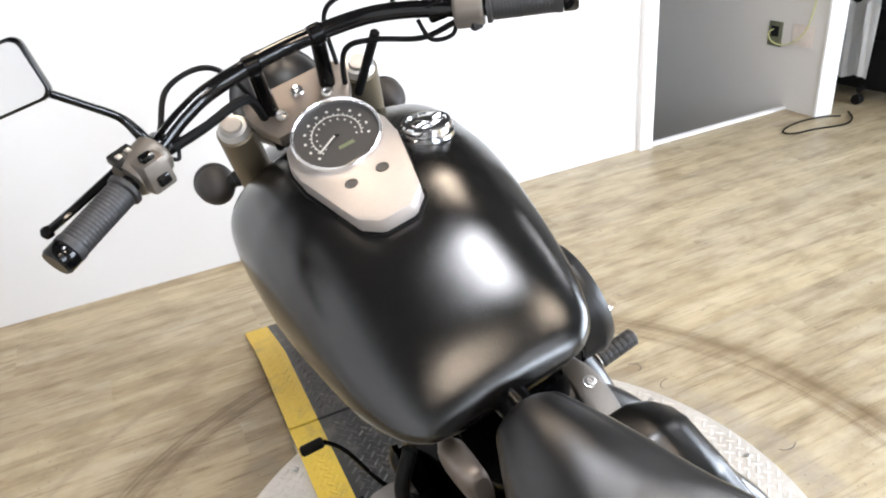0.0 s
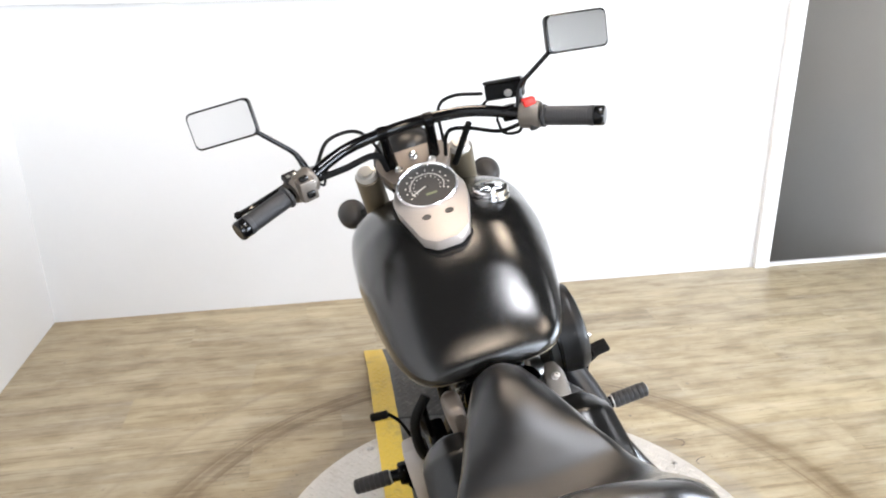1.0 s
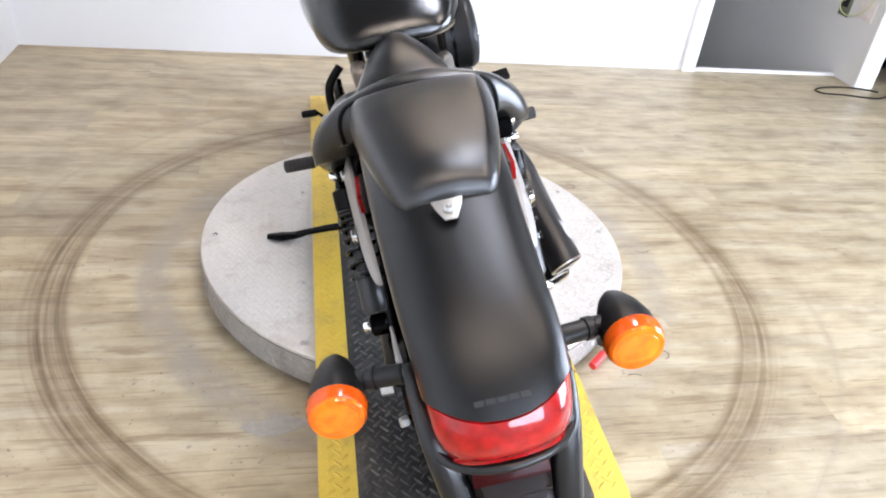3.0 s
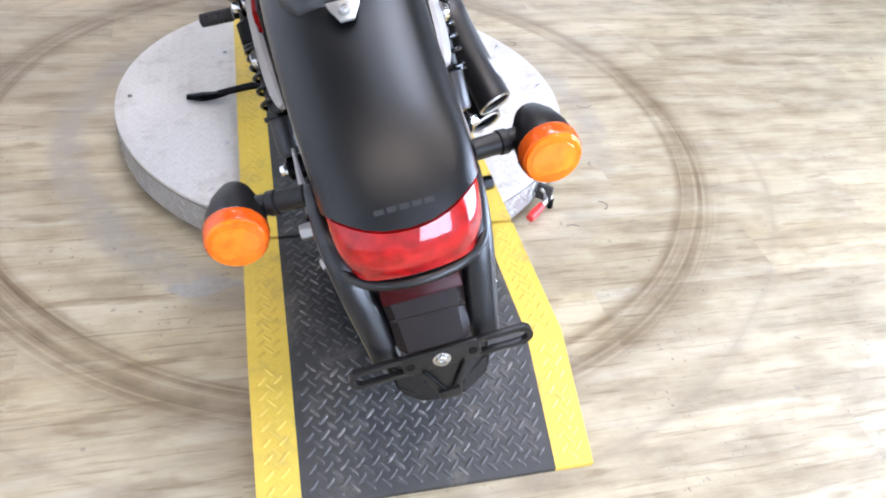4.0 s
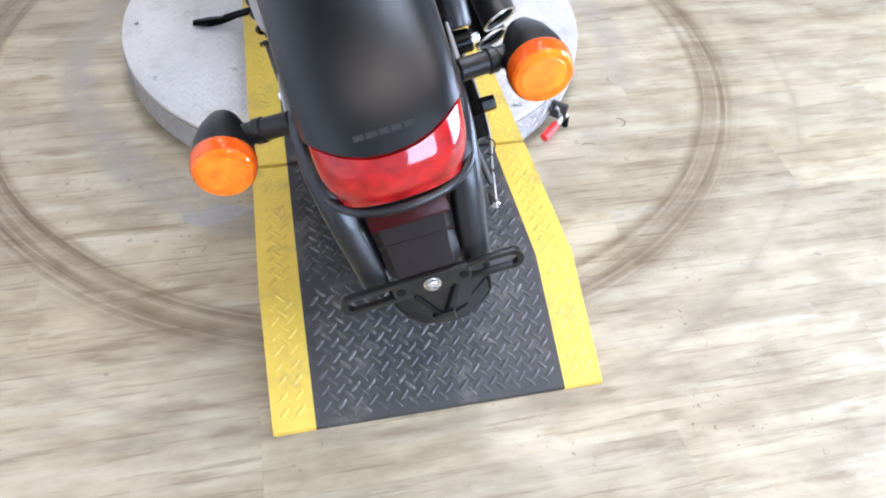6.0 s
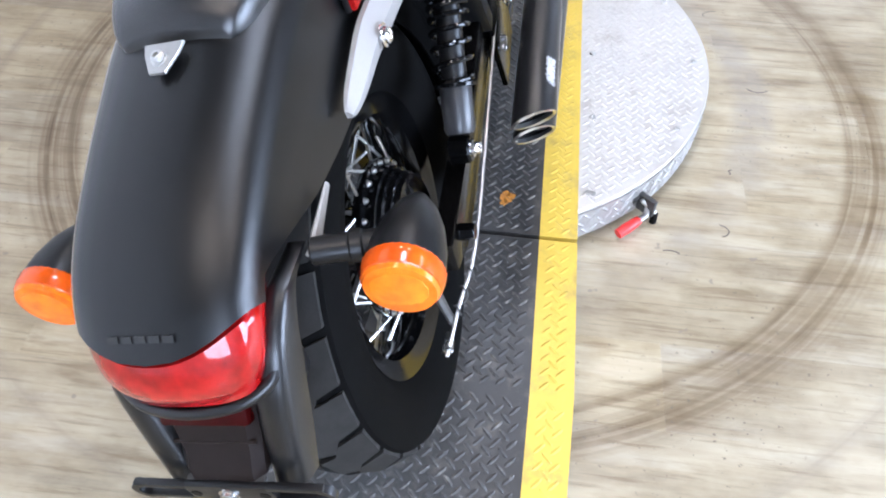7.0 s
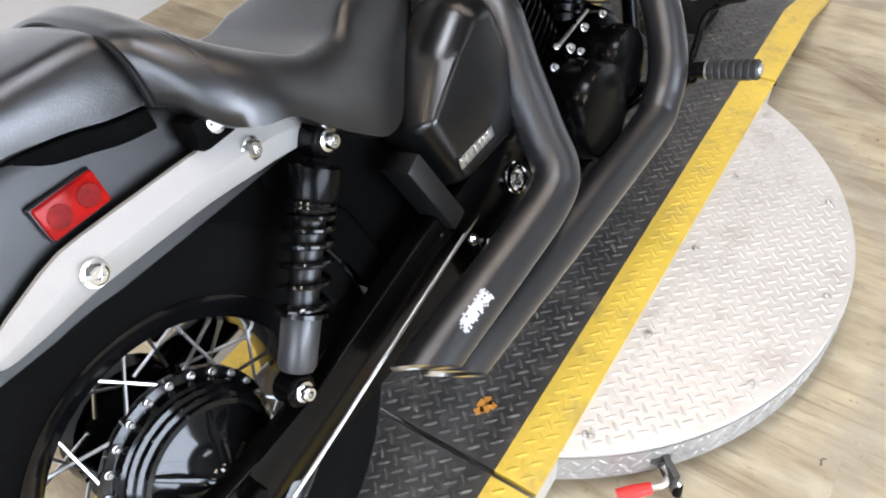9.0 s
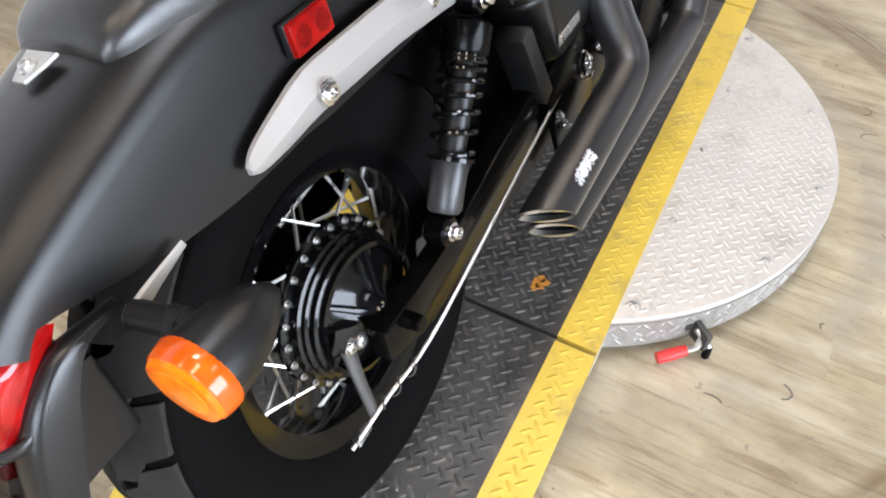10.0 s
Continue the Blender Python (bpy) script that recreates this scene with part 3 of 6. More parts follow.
for x, y, sx, sy, w, c in TUBES:
    ceiling_light(x, y, sx, sy)


# wall plates and cords on the grey wall
def wall_plate(y, z, w, h, label):
    ob = thing("wall_plate", label, "electrical outlet", pose(GW, y, z))
    part("plate", box((0.008, w, h), (-0.004, 0, 0), 0.003), OUTLET, ob)
    part("socket", box((0.006, w * 0.55, h * 0.42), (-0.0095, 0, h * 0.1), 0.002), GLOSS, ob, "black socket opening")
    return ob


wall_plate(2.715, 0.375, 0.085, 0.125, "tarnished metal wall outlet with a plug in it")
wall_plate(2.785, 0.668, 0.150, 0.075, "tarnished horizontal metal wall outlet plate")
solid("plaster_patch", box((0.004, 0.125, 0.105), (GW - 0.002, 2.545, 0.388), 0.001), PATCH, "faded pinkish plaster patch on the grey wall", "wall patch")
cord_bm = tube([(GW - 0.012, 2.722, 0.40), (GW - 0.02, 2.745, 0.375), (GW - 0.016, 2.72, 0.335), (GW - 0.012, 2.66, 0.328), (GW - 0.008, 2.59, 0.355), (GW - 0.006, 2.53, 0.42), (GW - 0.006, 2.50, 0.53), (GW - 0.006, 2.485, 0.72), (GW - 0.006, 2.49, 0.95)], 0.0032, 8)
solid("extension_cord", cord_bm, CORD, "thin yellow-green cord plugged into the outlet", "cord")
cord_bm = tube([(GW - 0.010, 2.83, 0.675), (GW - 0.012, 2.78, 0.715), (GW - 0.008, 2.71, 0.735), (GW - 0.006, 2.66, 0.79), (GW - 0.006, 2.62, 0.90), (GW - 0.006, 2.60, 1.10)], 0.0025, 8)
solid("telephone_line", cord_bm, CLOTH, "thin off-white cord rising from the upper wall plate", "cord")
loop_bm = tube([(2.78, 2.34, 0.006), (2.70, 2.385, 0.006), (2.585, 2.40, 0.006), (2.47, 2.385, 0.006), (2.395, 2.345, 0.006), (2.42, 2.30, 0.006), (2.535, 2.285, 0.006), (2.64, 2.255, 0.006), (2.72, 2.25, 0.006), (2.80, 2.29, 0.006), (2.86, 2.36, 0.006)], 0.0042, 8)
solid("floor_cable", loop_bm, RUBBER, "thin black cable lying in a loop on the floor", "cable")


def work_chair():
    """A bulky black armchair on castors, just past the grey wall's end."""
    ob = thing("office_chair", "bulky black office armchair on castors beside the wall's end", "chair", pose(3.27, 2.52, 0, 0, 0, 188))
    part("seat", box((0.54, 0.52, 0.16), (0, 0, 0.40), 0.05, seg=3), RUBBER, ob)
    part("skirt", box((0.50, 0.46, 0.26), (0, 0, 0.20), 0.02), RUBBER, ob)
    part("backrest", box((0.50, 0.11, 0.60), (0, 0.27, 0.76), 0.045, pose(0, 0, 0, -8), seg=3), RUBBER, ob)
    part("column", rod((0, 0, 0.10), (0, 0, 0.22), 0.04, bevel=0.003), PLASTIC, ob)
    for k in range(5):
        a = 2 * math.pi * k / 5 + 0.2
        p = (0.29 * math.cos(a), 0.29 * math.sin(a), 0.075)
        part("leg", tube([(0, 0, 0.12), (p[0] * 0.5, p[1] * 0.5, 0.105), p], [0.024, 0.020, 0.016], 8, 4), PLASTIC, ob)
        part("castor", rod((p[0] - 0.020, p[1], 0.027), (p[0] + 0.020, p[1], 0.027), 0.027, bevel=0.005), RUBBER, ob)
    for s in (-1, 1):
        part("armrest", tube([(s * 0.26, 0.18, 0.36), (s * 0.29, 0.19, 0.47), (s * 0.29, 0.10, 0.52), (s * 0.29, -0.16, 0.51), (s * 0.29, -0.24, 0.44), (s * 0.27, -0.22, 0.36)], 0.024, 8, 6), RUBBER, ob)
    return ob


work_chair()
bm = bmesh.new()
rows = []
for j in range(17):
    v = j / 16
    row = []
    for i in range(15):
        u = i / 14
        fold = 0.014 * math.sin(10 * u + 2.5 * v) + 0.006 * math.sin(23 * u + 5 * v)
        if v < 0.35:  # over the arm
            w = v / 0.35
            x, z = 3.065 - 0.115 * w, 0.525 + 0.030 * math.sin(math.pi * w)
        else:
            w = (v - 0.35) / 0.65
            x, z = 2.950 - 0.006 * w + fold, 0.525 - 0.37 * w
        row.append(bm.verts.new((x, 2.36 + 0.17 * u + 0.4 * fold, z + 0.012 * math.sin(6 * u))))
    rows.append(row)
for a, b in zip(rows, rows[1:]):
    for k in range(14):
        bm.faces.new((a[k], a[k + 1], b[k + 1], b[k]))
bmesh.ops.solidify(bm, geom=bm.faces[:], thickness=0.012)
solid("hanging_coat", bm, CLOTH, "white cloth coat hanging over the black chair's arm", "coat")

# ---- floor: base and planks ----
bm = box((6.4, 6.35, 0.10), (1.4, -0.615, -0.056))
box((3.34, 2.92, 0.10), (-0.11, 4.03, -0.056), bm=bm)
box((1.825, 2.92, 0.10), (3.687, 4.03, -0.056), bm=bm)
floor = solid("floor", bm, BROWN_FLOOR, "washed oak vinyl plank floor with brown tyre scuff rings", "floor", "structure")


def tread_plate(name, cells, z, material, parent, height=0.0022, size=0.0130, m=None):
    """Raised lozenges, alternately turned: cells are (x, y, turn) rows on the plate; all in one mesh."""
    verts, faces = [], []
    half, wide = size, 0.0036
    base = [(-half, 0, 0), (-half * 0.55, -wide, 0), (half * 0.55, -wide, 0), (half, 0, 0), (half * 0.55, wide, 0), (-half * 0.55, wide, 0), (-half * 0.55, 0, height), (half * 0.55, 0, height)]
    for x, y, a in cells:
        c, s = math.cos(a), math.sin(a)
        o = len(verts)
        verts += [(x + c * u - s * v, y + s * u + c * v, z + w) for u, v, w in base]
        faces += [(o, o + 1, o + 6), (o + 1, o + 2, o + 7, o + 6), (o + 2, o + 3, o + 7), (o + 3, o + 4, o + 7), (o + 4, o + 5, o + 6, o + 7), (o + 5, o, o + 6)]
    me = bpy.data.meshes.new(name)
    me.from_pydata(verts, [], faces)
    if m is not None:
        me.transform(m)
    me.materials.append(material)
    for p in me.polygons:
        p.use_smooth = False
    ob = new(name, me)
    ob.parent = parent
    return tagged(ob, kind="stuff")


PITCH = 0.0195


def cells_in(x0, x1, y0, y1, keep=None, edge=0.006):
    """A lattice laid at 45 degrees to the plate's edges, neighbours turned square to each other."""
    out, h = [], math.sqrt(0.5)
    n = int((abs(x1 - x0) + abs(y1 - y0)) / PITCH) + 2
    cx, cy = (x0 + x1) / 2, (y0 + y1) / 2
    for a in range(-n, n + 1):
        for b in range(-n, n + 1):
            x, y = cx + h * PITCH * (a - b), cy + h * PITCH * (a + b)
            if x0 + edge <= x <= x1 - edge and y0 + edge <= y <= y1 - edge and (keep is None or keep(x, y)):
                out.append((x, y, math.pi / 4 if (a + b) % 2 else -math.pi / 4))
    return out


# ---- turntable ----
DISC_R, DISC_Z, DECK_W, YEL = 0.612, 0.108, 0.303, 0.074
GAP0, GAP1 = 0.165, 1.395
table = thing("turntable", "round bare-metal tread-plate turntable on the floor", "turntable", pose(*TABLE, 0))
disc = part("disc", lathe([(0.0, DISC_Z - 0.012), (DISC_R - 0.004, DISC_Z - 0.012), (DISC_R, DISC_Z - 0.010), (DISC_R, DISC_Z - 0.002), (DISC_R - 0.002, DISC_Z), (0.0, DISC_Z)], None, 128), PLATE, table, "scuffed bare tread plate")
tread_plate("tread", cells_in(-0.62, 0.62, -0.62, 0.62, lambda x, y: math.hypot(x, y) < DISC_R - 0.014 and abs(x) > DECK_W + 0.01), DISC_Z, PLATE, table, 0.0016, 0.0115)
part("skirt", lathe([(DISC_R - 0.004, 0.022), (DISC_R + 0.001, 0.022), (DISC_R + 0.001, DISC_Z - 0.013), (DISC_R - 0.004, DISC_Z - 0.013), (DISC_R - 0.004, 0.022)], None, 128), SKIRT, table, "bent tread-plate edge band")
part("bearing_drum", lathe([(0, 0), (0.53, 0), (0.53, DISC_Z - 0.013), (0, DISC_Z - 0.013)], None, 64), BLACK_METAL, table, "dark drum under the disc")
# lozenges on the skirt
bm = bmesh.new()
for j in range(3):
    for i in range(168):
        a = 2 * math.pi * (i + 0.5 * (j % 2)) / 168
        z = 0.036 + 0.022 * j
        tilt = math.pi / 4 if (i + j) % 2 else -math.pi / 4
        m = Matrix.Rotation(a, 4, "Z") @ Matrix.Translation((DISC_R + 0.001, 0, z)) @ Matrix.Rotation(math.pi / 2, 4, "Y") @ Matrix.Rotation(tilt, 4, "Z")
        vs = [bm.verts.new(m @ Vector(p)) for p in ((-0.0125, 0, 0), (-0.007, -0.004, 0), (0.007, -0.004, 0), (0.0125, 0, 0), (0.007, 0.004, 0), (-0.007, 0.004, 0), (-0.007, 0, 0.0022), (0.007, 0, 0.0022))]
        for f in ((0, 1, 6), (1, 2, 7, 6), (2, 3, 7), (3, 4, 7), (4, 5, 6, 7), (5, 0, 6)):
            bm.faces.new([vs[k] for k in f])
tagged(part("skirt_tread", bm, SKIRT, table, angle=1), kind="stuff")
for s in (-1, 1):
    for k in range(5):
        bolt(table, (s * 0.332, -0.478 + 0.239 * k, DISC_Z), (0, 0, 1), 0.006, "screw", STEEL, 0.004)
    for a in (-56, -26, 0, 26, 56):
        c = radians(a)
        bolt(table, (s * 0.577 * math.cos(c), 0.577 * math.sin(c), DISC_Z), (0, 0, 1), 0.006, "screw", STEEL, 0.004)

# ---- deck across the turntable, ramps at both ends ----
def strip(name, label, profile, y0, y1):
    """A painted tread-plate strip: black middle and yellow edges, following (y, z) rows along its length."""
    ob = thing(name, label, "ramp")
    for bit, x0, x1, paint in (("plate", -DECK_W + YEL, DECK_W - YEL, BLACKP), ("yellow_edge", -DECK_W, -DECK_W + YEL, YELLOWP), ("yellow_edge", DECK_W - YEL, DECK_W, YELLOWP)):
        out = [(y, z) for y, z in profile] + [(y, z - 0.012) for y, z in reversed(profile)]
        part(bit, slab(out, x0, x1, "x"), paint, ob, "yellow painted edge" if "yellow" in bit else "black painted tread plate")
        for (ya, za), (yb, zb) in zip(profile, profile[1:]):
            n = math.hypot(yb - ya, zb - za)
            tilt = math.atan2(zb - za, yb - ya)
            place = Matrix.Translation((0, ya, za)) @ Matrix.Rotation(tilt, 4, "X")
            tread_plate("tread", cells_in(x0, x1, 0, n, edge=0.010), 0, paint if "yellow" in bit else WORN_BLACKP, ob, 0.0014 if "yellow" in bit else 0.0020, m=place)
    return ob


DZ = 0.1125
deck = strip("centre_deck", "black tread-plate deck with yellow edges across the turntable", [(GAP0 + 0.005, DZ), (GAP1 - 0.005, DZ)], GAP0, GAP1)
for s in (-1, 1):
    for y0, y1 in ((GAP0 + 0.006, 0.245), (1.315, GAP1 - 0.006)):
        part("side_flange", box((0.004, y1 - y0, 0.07), (s * (DECK_W - 0.003), (y0 + y1) / 2, DZ - 0.048)), PLATE, deck, "bare metal side flange")
KINK = 0.34
rear = strip("rear_ramp", "black tread-plate ramp with yellow edges behind the wheel", [(-0.412, 0.010), (GAP0 - KINK, DZ), (GAP0 - 0.005, DZ)], -0.412, GAP0)
front = strip("front_ramp", "black tread-plate ramp with yellow edges before the wheel", [(GAP1 + 0.005, DZ), (GAP1 + KINK, DZ), (2.055, 0.010)], GAP1, 2.055)
for ob, ys in ((rear, (-0.16, 0.05, 0.145)), (front, (1.42, 1.55, 1.72))):
    for y in ys:
        part("cross_rib", box((2 * DECK_W - 0.03, 0.012, DZ - 0.014), (0, y, (DZ - 0.014) / 2)), BLACK_METAL, ob, "dark folded steel rib")
bm = bmesh.new()
for k, (x, y) in enumerate(((0.150, 0.262), (0.157, 0.272), (0.166, 0.268), (0.160, 0.255), (0.153, 0.248))):
    box((0.012, 0.016, 0.0012), (x, y, DZ + 0.0012), m=pose(0, 0, 0, 0, 0, 37 * k), bm=bm)
part("paint_chip", bm, mat("orange_paint_chip", (0.55, 0.22, 0.03), 0.5, 0, 0.2, 90), deck, "scraped orange paint chip")

# red-handled toggle clamp at the turntable's edge
clamp = thing("toggle_clamp", "steel toggle clamp with a red dipped handle lying by the turntable", "clamp", pose(0.4215, 0.3074, 0, 0, 0, 25))
part("handle", tube([(-0.034, -0.022, 0.022), (-0.009, -0.015, 0.026), (0.021, -0.006, 0.030)], [0.011, 0.012, 0.010], 12, 6), REDKNOB, clamp, "red rubber-dipped handle")
part("lever", tube([(0.019, -0.006, 0.030), (0.040, 0.000, 0.034), (0.050, 0.014, 0.045)], 0.0065, 8, 5), STEEL, clamp)
part("body", box((0.012, 0.055, 0.045), (0.045, 0.022, 0.048), 0.003, pose(0, 0, 0, 0, 0, 25)), CAST, clamp)
part("spindle", rod((0.035, 0.02, 0.062), (0.066, 0.002, 0.03), 0.005, bevel=0.001), STEEL, clamp)
part("foot", rod((0.066, 0.002, 0.0), (0.066, 0.002, 0.03), 0.008, 0.006, bevel=0.001), RUBBER, clamp)
part("base", box((0.036, 0.024, 0.012), (0.03, 0.040, 0.058), 0.003, pose(0, 0, 0, 0, 0, 25)), CAST, clamp)


# ---- the motorcycle, in its own upright frame: x right, y forward, z up; it leans on its side stand ----
LEAN_DEG = 15.0
bike = thing("motorcycle", "matt black cruiser motorcycle leaning on its side stand on the deck", "motorcycle", pose(0.0417, 0.0, 0.1125) @ Matrix.Rotation(radians(-LEAN_DEG), 4, "Y") @ Matrix.Rotation(radians(-0.2), 4, "Z"))
AX_R, AX_F = (0.0, -0.125, 0.312), (0.0, 1.54, 0.322)


def wheel(name, at, radius, width, rim_r, spokes, hub, label):
    """A spoked wheel that turns about x: tyre, rim, hub, spokes and their nipples."""
    ob = part(name, lathe([(rim_r - 0.020, -width * 0.30), (rim_r - 0.004, -width * 0.34), (rim_r + 0.008, -width * 0.36), (rim_r + 0.008, -width * 0.33), (rim_r - 0.014, -width * 0.27), (rim_r - 0.024, -width * 0.12), (rim_r - 0.024, width * 0.12), (rim_r - 0.014, width * 0.27), (rim_r + 0.008, width * 0.33), (rim_r + 0.008, width * 0.36), (rim_r - 0.004, width * 0.34), (rim_r - 0.020, width * 0.30), (rim_r - 0.030, width * 0.12), (rim_r - 0.030, -width * 0.12), (rim_r - 0.020, -width * 0.30)], Matrix.Translation(at) @ Matrix.Rotation(math.pi / 2, 4, "Y"), 64), GLOSS, bike, "gloss black steel rim")
    ob.name = name
    h = radius - rim_r
    prof = [(rim_r + 0.004, -width * 0.33), (rim_r + h * 0.25, -width * 0.46), (rim_r + h * 0.52, -width * 0.50), (rim_r + h * 0.78, -width * 0.45), (radius - h * 0.08, -width * 0.30), (radius - h * 0.015, -width * 0.14), (radius, 0.0)]
    prof = prof + [(r, -x) for r, x in reversed(prof[:-1])]
    part("tyre", lathe(prof, Matrix.Translation(at) @ Matrix.Rotation(math.pi / 2, 4, "Y"), 72, caps=False), TYRE, ob, label)
    # tread grooves as raised blocks
    bm = bmesh.new()
    n = 26
    for k in range(n):
        for s in (-1, 1):
            a0 = 2 * math.pi * (k + (0.5 if s > 0 else 0)) / n
            quad = []
            for u, v in ((0.018, -0.030), (0.018, 0.060), (0.17, 0.082), (0.24, 0.118), (0.42, 0.128), (0.42, 0.030), (0.27, 0.018), (0.20, -0.022)):
                x = s * u * width
                rr = float(np.interp(abs(x), [0, width * 0.14, width * 0.30, width * 0.45], [radius, radius - h * 0.015, radius - h * 0.08, radius - h * 0.22]))
                quad.append((x, a0 + v * 2.05, rr))
            lo = [bm.verts.new((at[0] + x, at[1] + (r - 0.002) * math.sin(a), at[2] + (r - 0.002) * math.cos(a))) for x, a, r in quad]
            hi = [bm.verts.new((at[0] + x, at[1] + (r + 0.0055) * math.sin(a), at[2] + (r + 0.0055) * math.cos(a))) for x, a, r in quad]
            bm.faces.new(hi)
            for i in range(len(lo)):
                bm.faces.new((lo[i], lo[(i + 1) % len(lo)], hi[(i + 1) % len(lo)], hi[i]))
    tagged(part("tread_block", bm, TREAD, ob), kind="stuff")
    hr, hw = hub
    part("hub", lathe([(0, -hw - 0.02), (0.022, -hw - 0.02), (0.03, -hw), (hr * 0.8, -hw), (hr * 0.86, -hw + 0.008), (0.045, -hw + 0.022), (0.045, hw - 0.03), (hr, hw - 0.022), (hr + 0.006, hw - 0.018), (hr + 0.006, hw - 0.008), (hr - 0.005, hw - 0.006), (hr - 0.006, hw + 0.006), (hr - 0.010, hw + 0.008), (hr - 0.010, hw + 0.014), (hr - 0.015, hw + 0.016), (hr - 0.015, hw + 0.024), (hr - 0.020, hw + 0.026), (hr - 0.020, hw + 0.034), (hr - 0.026, hw + 0.035), (hr - 0.028, hw + 0.020), (0, hw + 0.018)], Matrix.Translation(at) @ Matrix.Rotation(math.pi / 2, 4, "Y"), 48), GLOSS, ob, "gloss black drum hub")
    for k in range(spokes):
        side = 1 if k % 2 else -1
        a = 2 * math.pi * k / spokes
        lead = (1 if (k // 2) % 2 else -1) * radians(24)
        r0 = hr + 0.001 if side > 0 else hr * 0.84
        p0 = (at[0] + side * (hw - 0.013), at[1] + r0 * math.sin(a + lead), at[2] + r0 * math.cos(a + lead))
        r1 = rim_r - 0.027
        p1 = (at[0] + side * width * 0.05, at[1] + r1 * math.sin(a), at[2] + r1 * math.cos(a))
        bm = rod(p0, p1, 0.0023, seg=6)
        q = Vector(p1) + (Vector(p0) - Vector(p1)).normalized() * 0.018
        rod(p1, q, 0.0034, 0.0028, seg=6, bm=bm)
        part("spoke", bm, STEEL, ob)
    return ob


rear_wheel = wheel("rear_wheel", AX_R, 0.316, 0.160, 0.192, 36, (0.106, 0.052), "worn black rear tyre with block tread")
# rivet-like spoke heads round the drum flange
for k in range(24):
    a = 2 * math.pi * k / 24
    bolt(rear_wheel, (0.046, AX_R[1] + 0.1065 * math.sin(a), AX_R[2] + 0.1065 * math.cos(a)), (1, 0, 0), 0.0036, "spoke_head", STEEL, 0.005)
drum = part("brake_panel", lathe([(0, 0.034), (0.017, 0.034), (0.023, 0.022), (0.050, 0.004), (0.076, -0.004), (0.080, -0.010), (0.080, -0.02), (0, -0.02)], Matrix.Translation((0.082, *AX_R[1:])) @ Matrix.Rotation(math.pi / 2, 4, "Y"), 40), GLOSS, bike, "polished black brake drum cover")
for k in range(5):
    a = 2 * math.pi * k / 5 + 0.5
    part("rib", tube([(0.100, AX_R[1] + 0.022 * math.sin(a), AX_R[2] + 0.022 * math.cos(a)), (0.079, AX_R[1] + 0.074 * math.sin(a), AX_R[2] + 0.074 * math.cos(a))], [0.006, 0.004], 8, 2, smooth=False), GLOSS, drum)
part("axle_spacer", rod((0.104, *AX_R[1:]), (0.118, *AX_R[1:]), 0.017, bevel=0.002), BLACK_METAL, bike)
part("axle_nut", rod((0.142, *AX_R[1:]), (0.166, *AX_R[1:]), 0.013, 0.012, 6, 0.002), BLACK_METAL, bike)
part("brake_arm", tube([(0.106, -0.195, 0.325), (0.114, -0.205, 0.28), (0.122, -0.212, 0.225)], [0.011, 0.009, 0.008], 10, 5, flat=(0.6, 1.0)), CAST, bike, "grey cast brake arm")
for p in ((0.112, -0.195, 0.330), (0.112, -0.178, 0.322)):
    bolt(bike, p, (1, 0, 0), 0.008)
part("brake_rod", tube([(0.118, -0.262, 0.214), (0.132, -0.19, 0.234), (0.149, -0.10, 0.252), (0.152, 0.085, 0.284), (0.153, 0.265, 0.314), (0.150, 0.40, 0.330)], 0.0027, 8, 4), ALU, bike)
part("rod_spring", tube([(0.128 + 0.0015 * k + 0.007 * math.cos(1.3 * k), -0.205 + 0.006 * k, 0.229 + 0.0013 * k + 0.007 * math.sin(1.3 * k)) for k in range(14)], 0.0013, 6, 3), CAST, bike)
part("brake_adjuster", rod((0.118, -0.255, 0.214), (0.118, -0.225, 0.214), 0.008, 0.006, 6, 0.001), STEEL, bike)

# swing arm
part("swingarm", slab([(-0.170, 0.285), (-0.165, 0.330), (-0.10, 0.326), (0.0, 0.328), (0.36, 0.385), (0.40, 0.37), (0.40, 0.315), (0.0, 0.262), (-0.10, 0.258)], 0.112, 0.142, "x", 0.004), SWING, bike, "black box-section swing arm")
part("drive_shaft", tube([(-0.115, -0.10, 0.312), (-0.125, 0.10, 0.31), (-0.125, 0.42, 0.305)], [0.036, 0.03, 0.034], 16, 5), BLACK_METAL, bike, "black shaft drive tube")
part("final_drive", lathe([(0, -0.05), (0.06, -0.045), (0.085, -0.02), (0.088, 0.01), (0.07, 0.03), (0, 0.035)], Matrix.Translation((-0.095, *AX_R[1:])) @ Matrix.Rotation(-math.pi / 2, 4, "Y"), 32), BLACK_METAL, bike, "black final drive housing")
for k in range(8):
    a = 2 * math.pi * k / 8 + 0.2
    bolt(bike, (-0.060, AX_R[1] + 0.070 * math.sin(a), AX_R[2] + 0.070 * math.cos(a)), (1, 0, 0), 0.0065, "drive_bolt", CHROME, 0.008)
part("axle_end", rod((-0.140, *AX_R[1:]), (-0.164, *AX_R[1:]), 0.0150, 0.0140, 6, 0.002), ALU, bike, "bright axle nut")
part("filler_plug", rod((-0.125, -0.196, 0.300), (-0.140, -0.200, 0.302), 0.0100, 0.0095, 6, 0.002), ALU, bike, "bright oil filler plug")
part("pivot_crossbar", rod((-0.14, 0.39, 0.30), (0.15, 0.39, 0.30), 0.03, bevel=0.004), BLACK_METAL, bike)
# dark plate filling the area below the swing arm
part("lower_dark_plate", slab([(-0.06, 0.225), (0.36, 0.225), (0.37, 0.310), (-0.09, 0.256)], 0.116, 0.122, "x"), BLACK_METAL, bike, "dark plate below the swing arm")


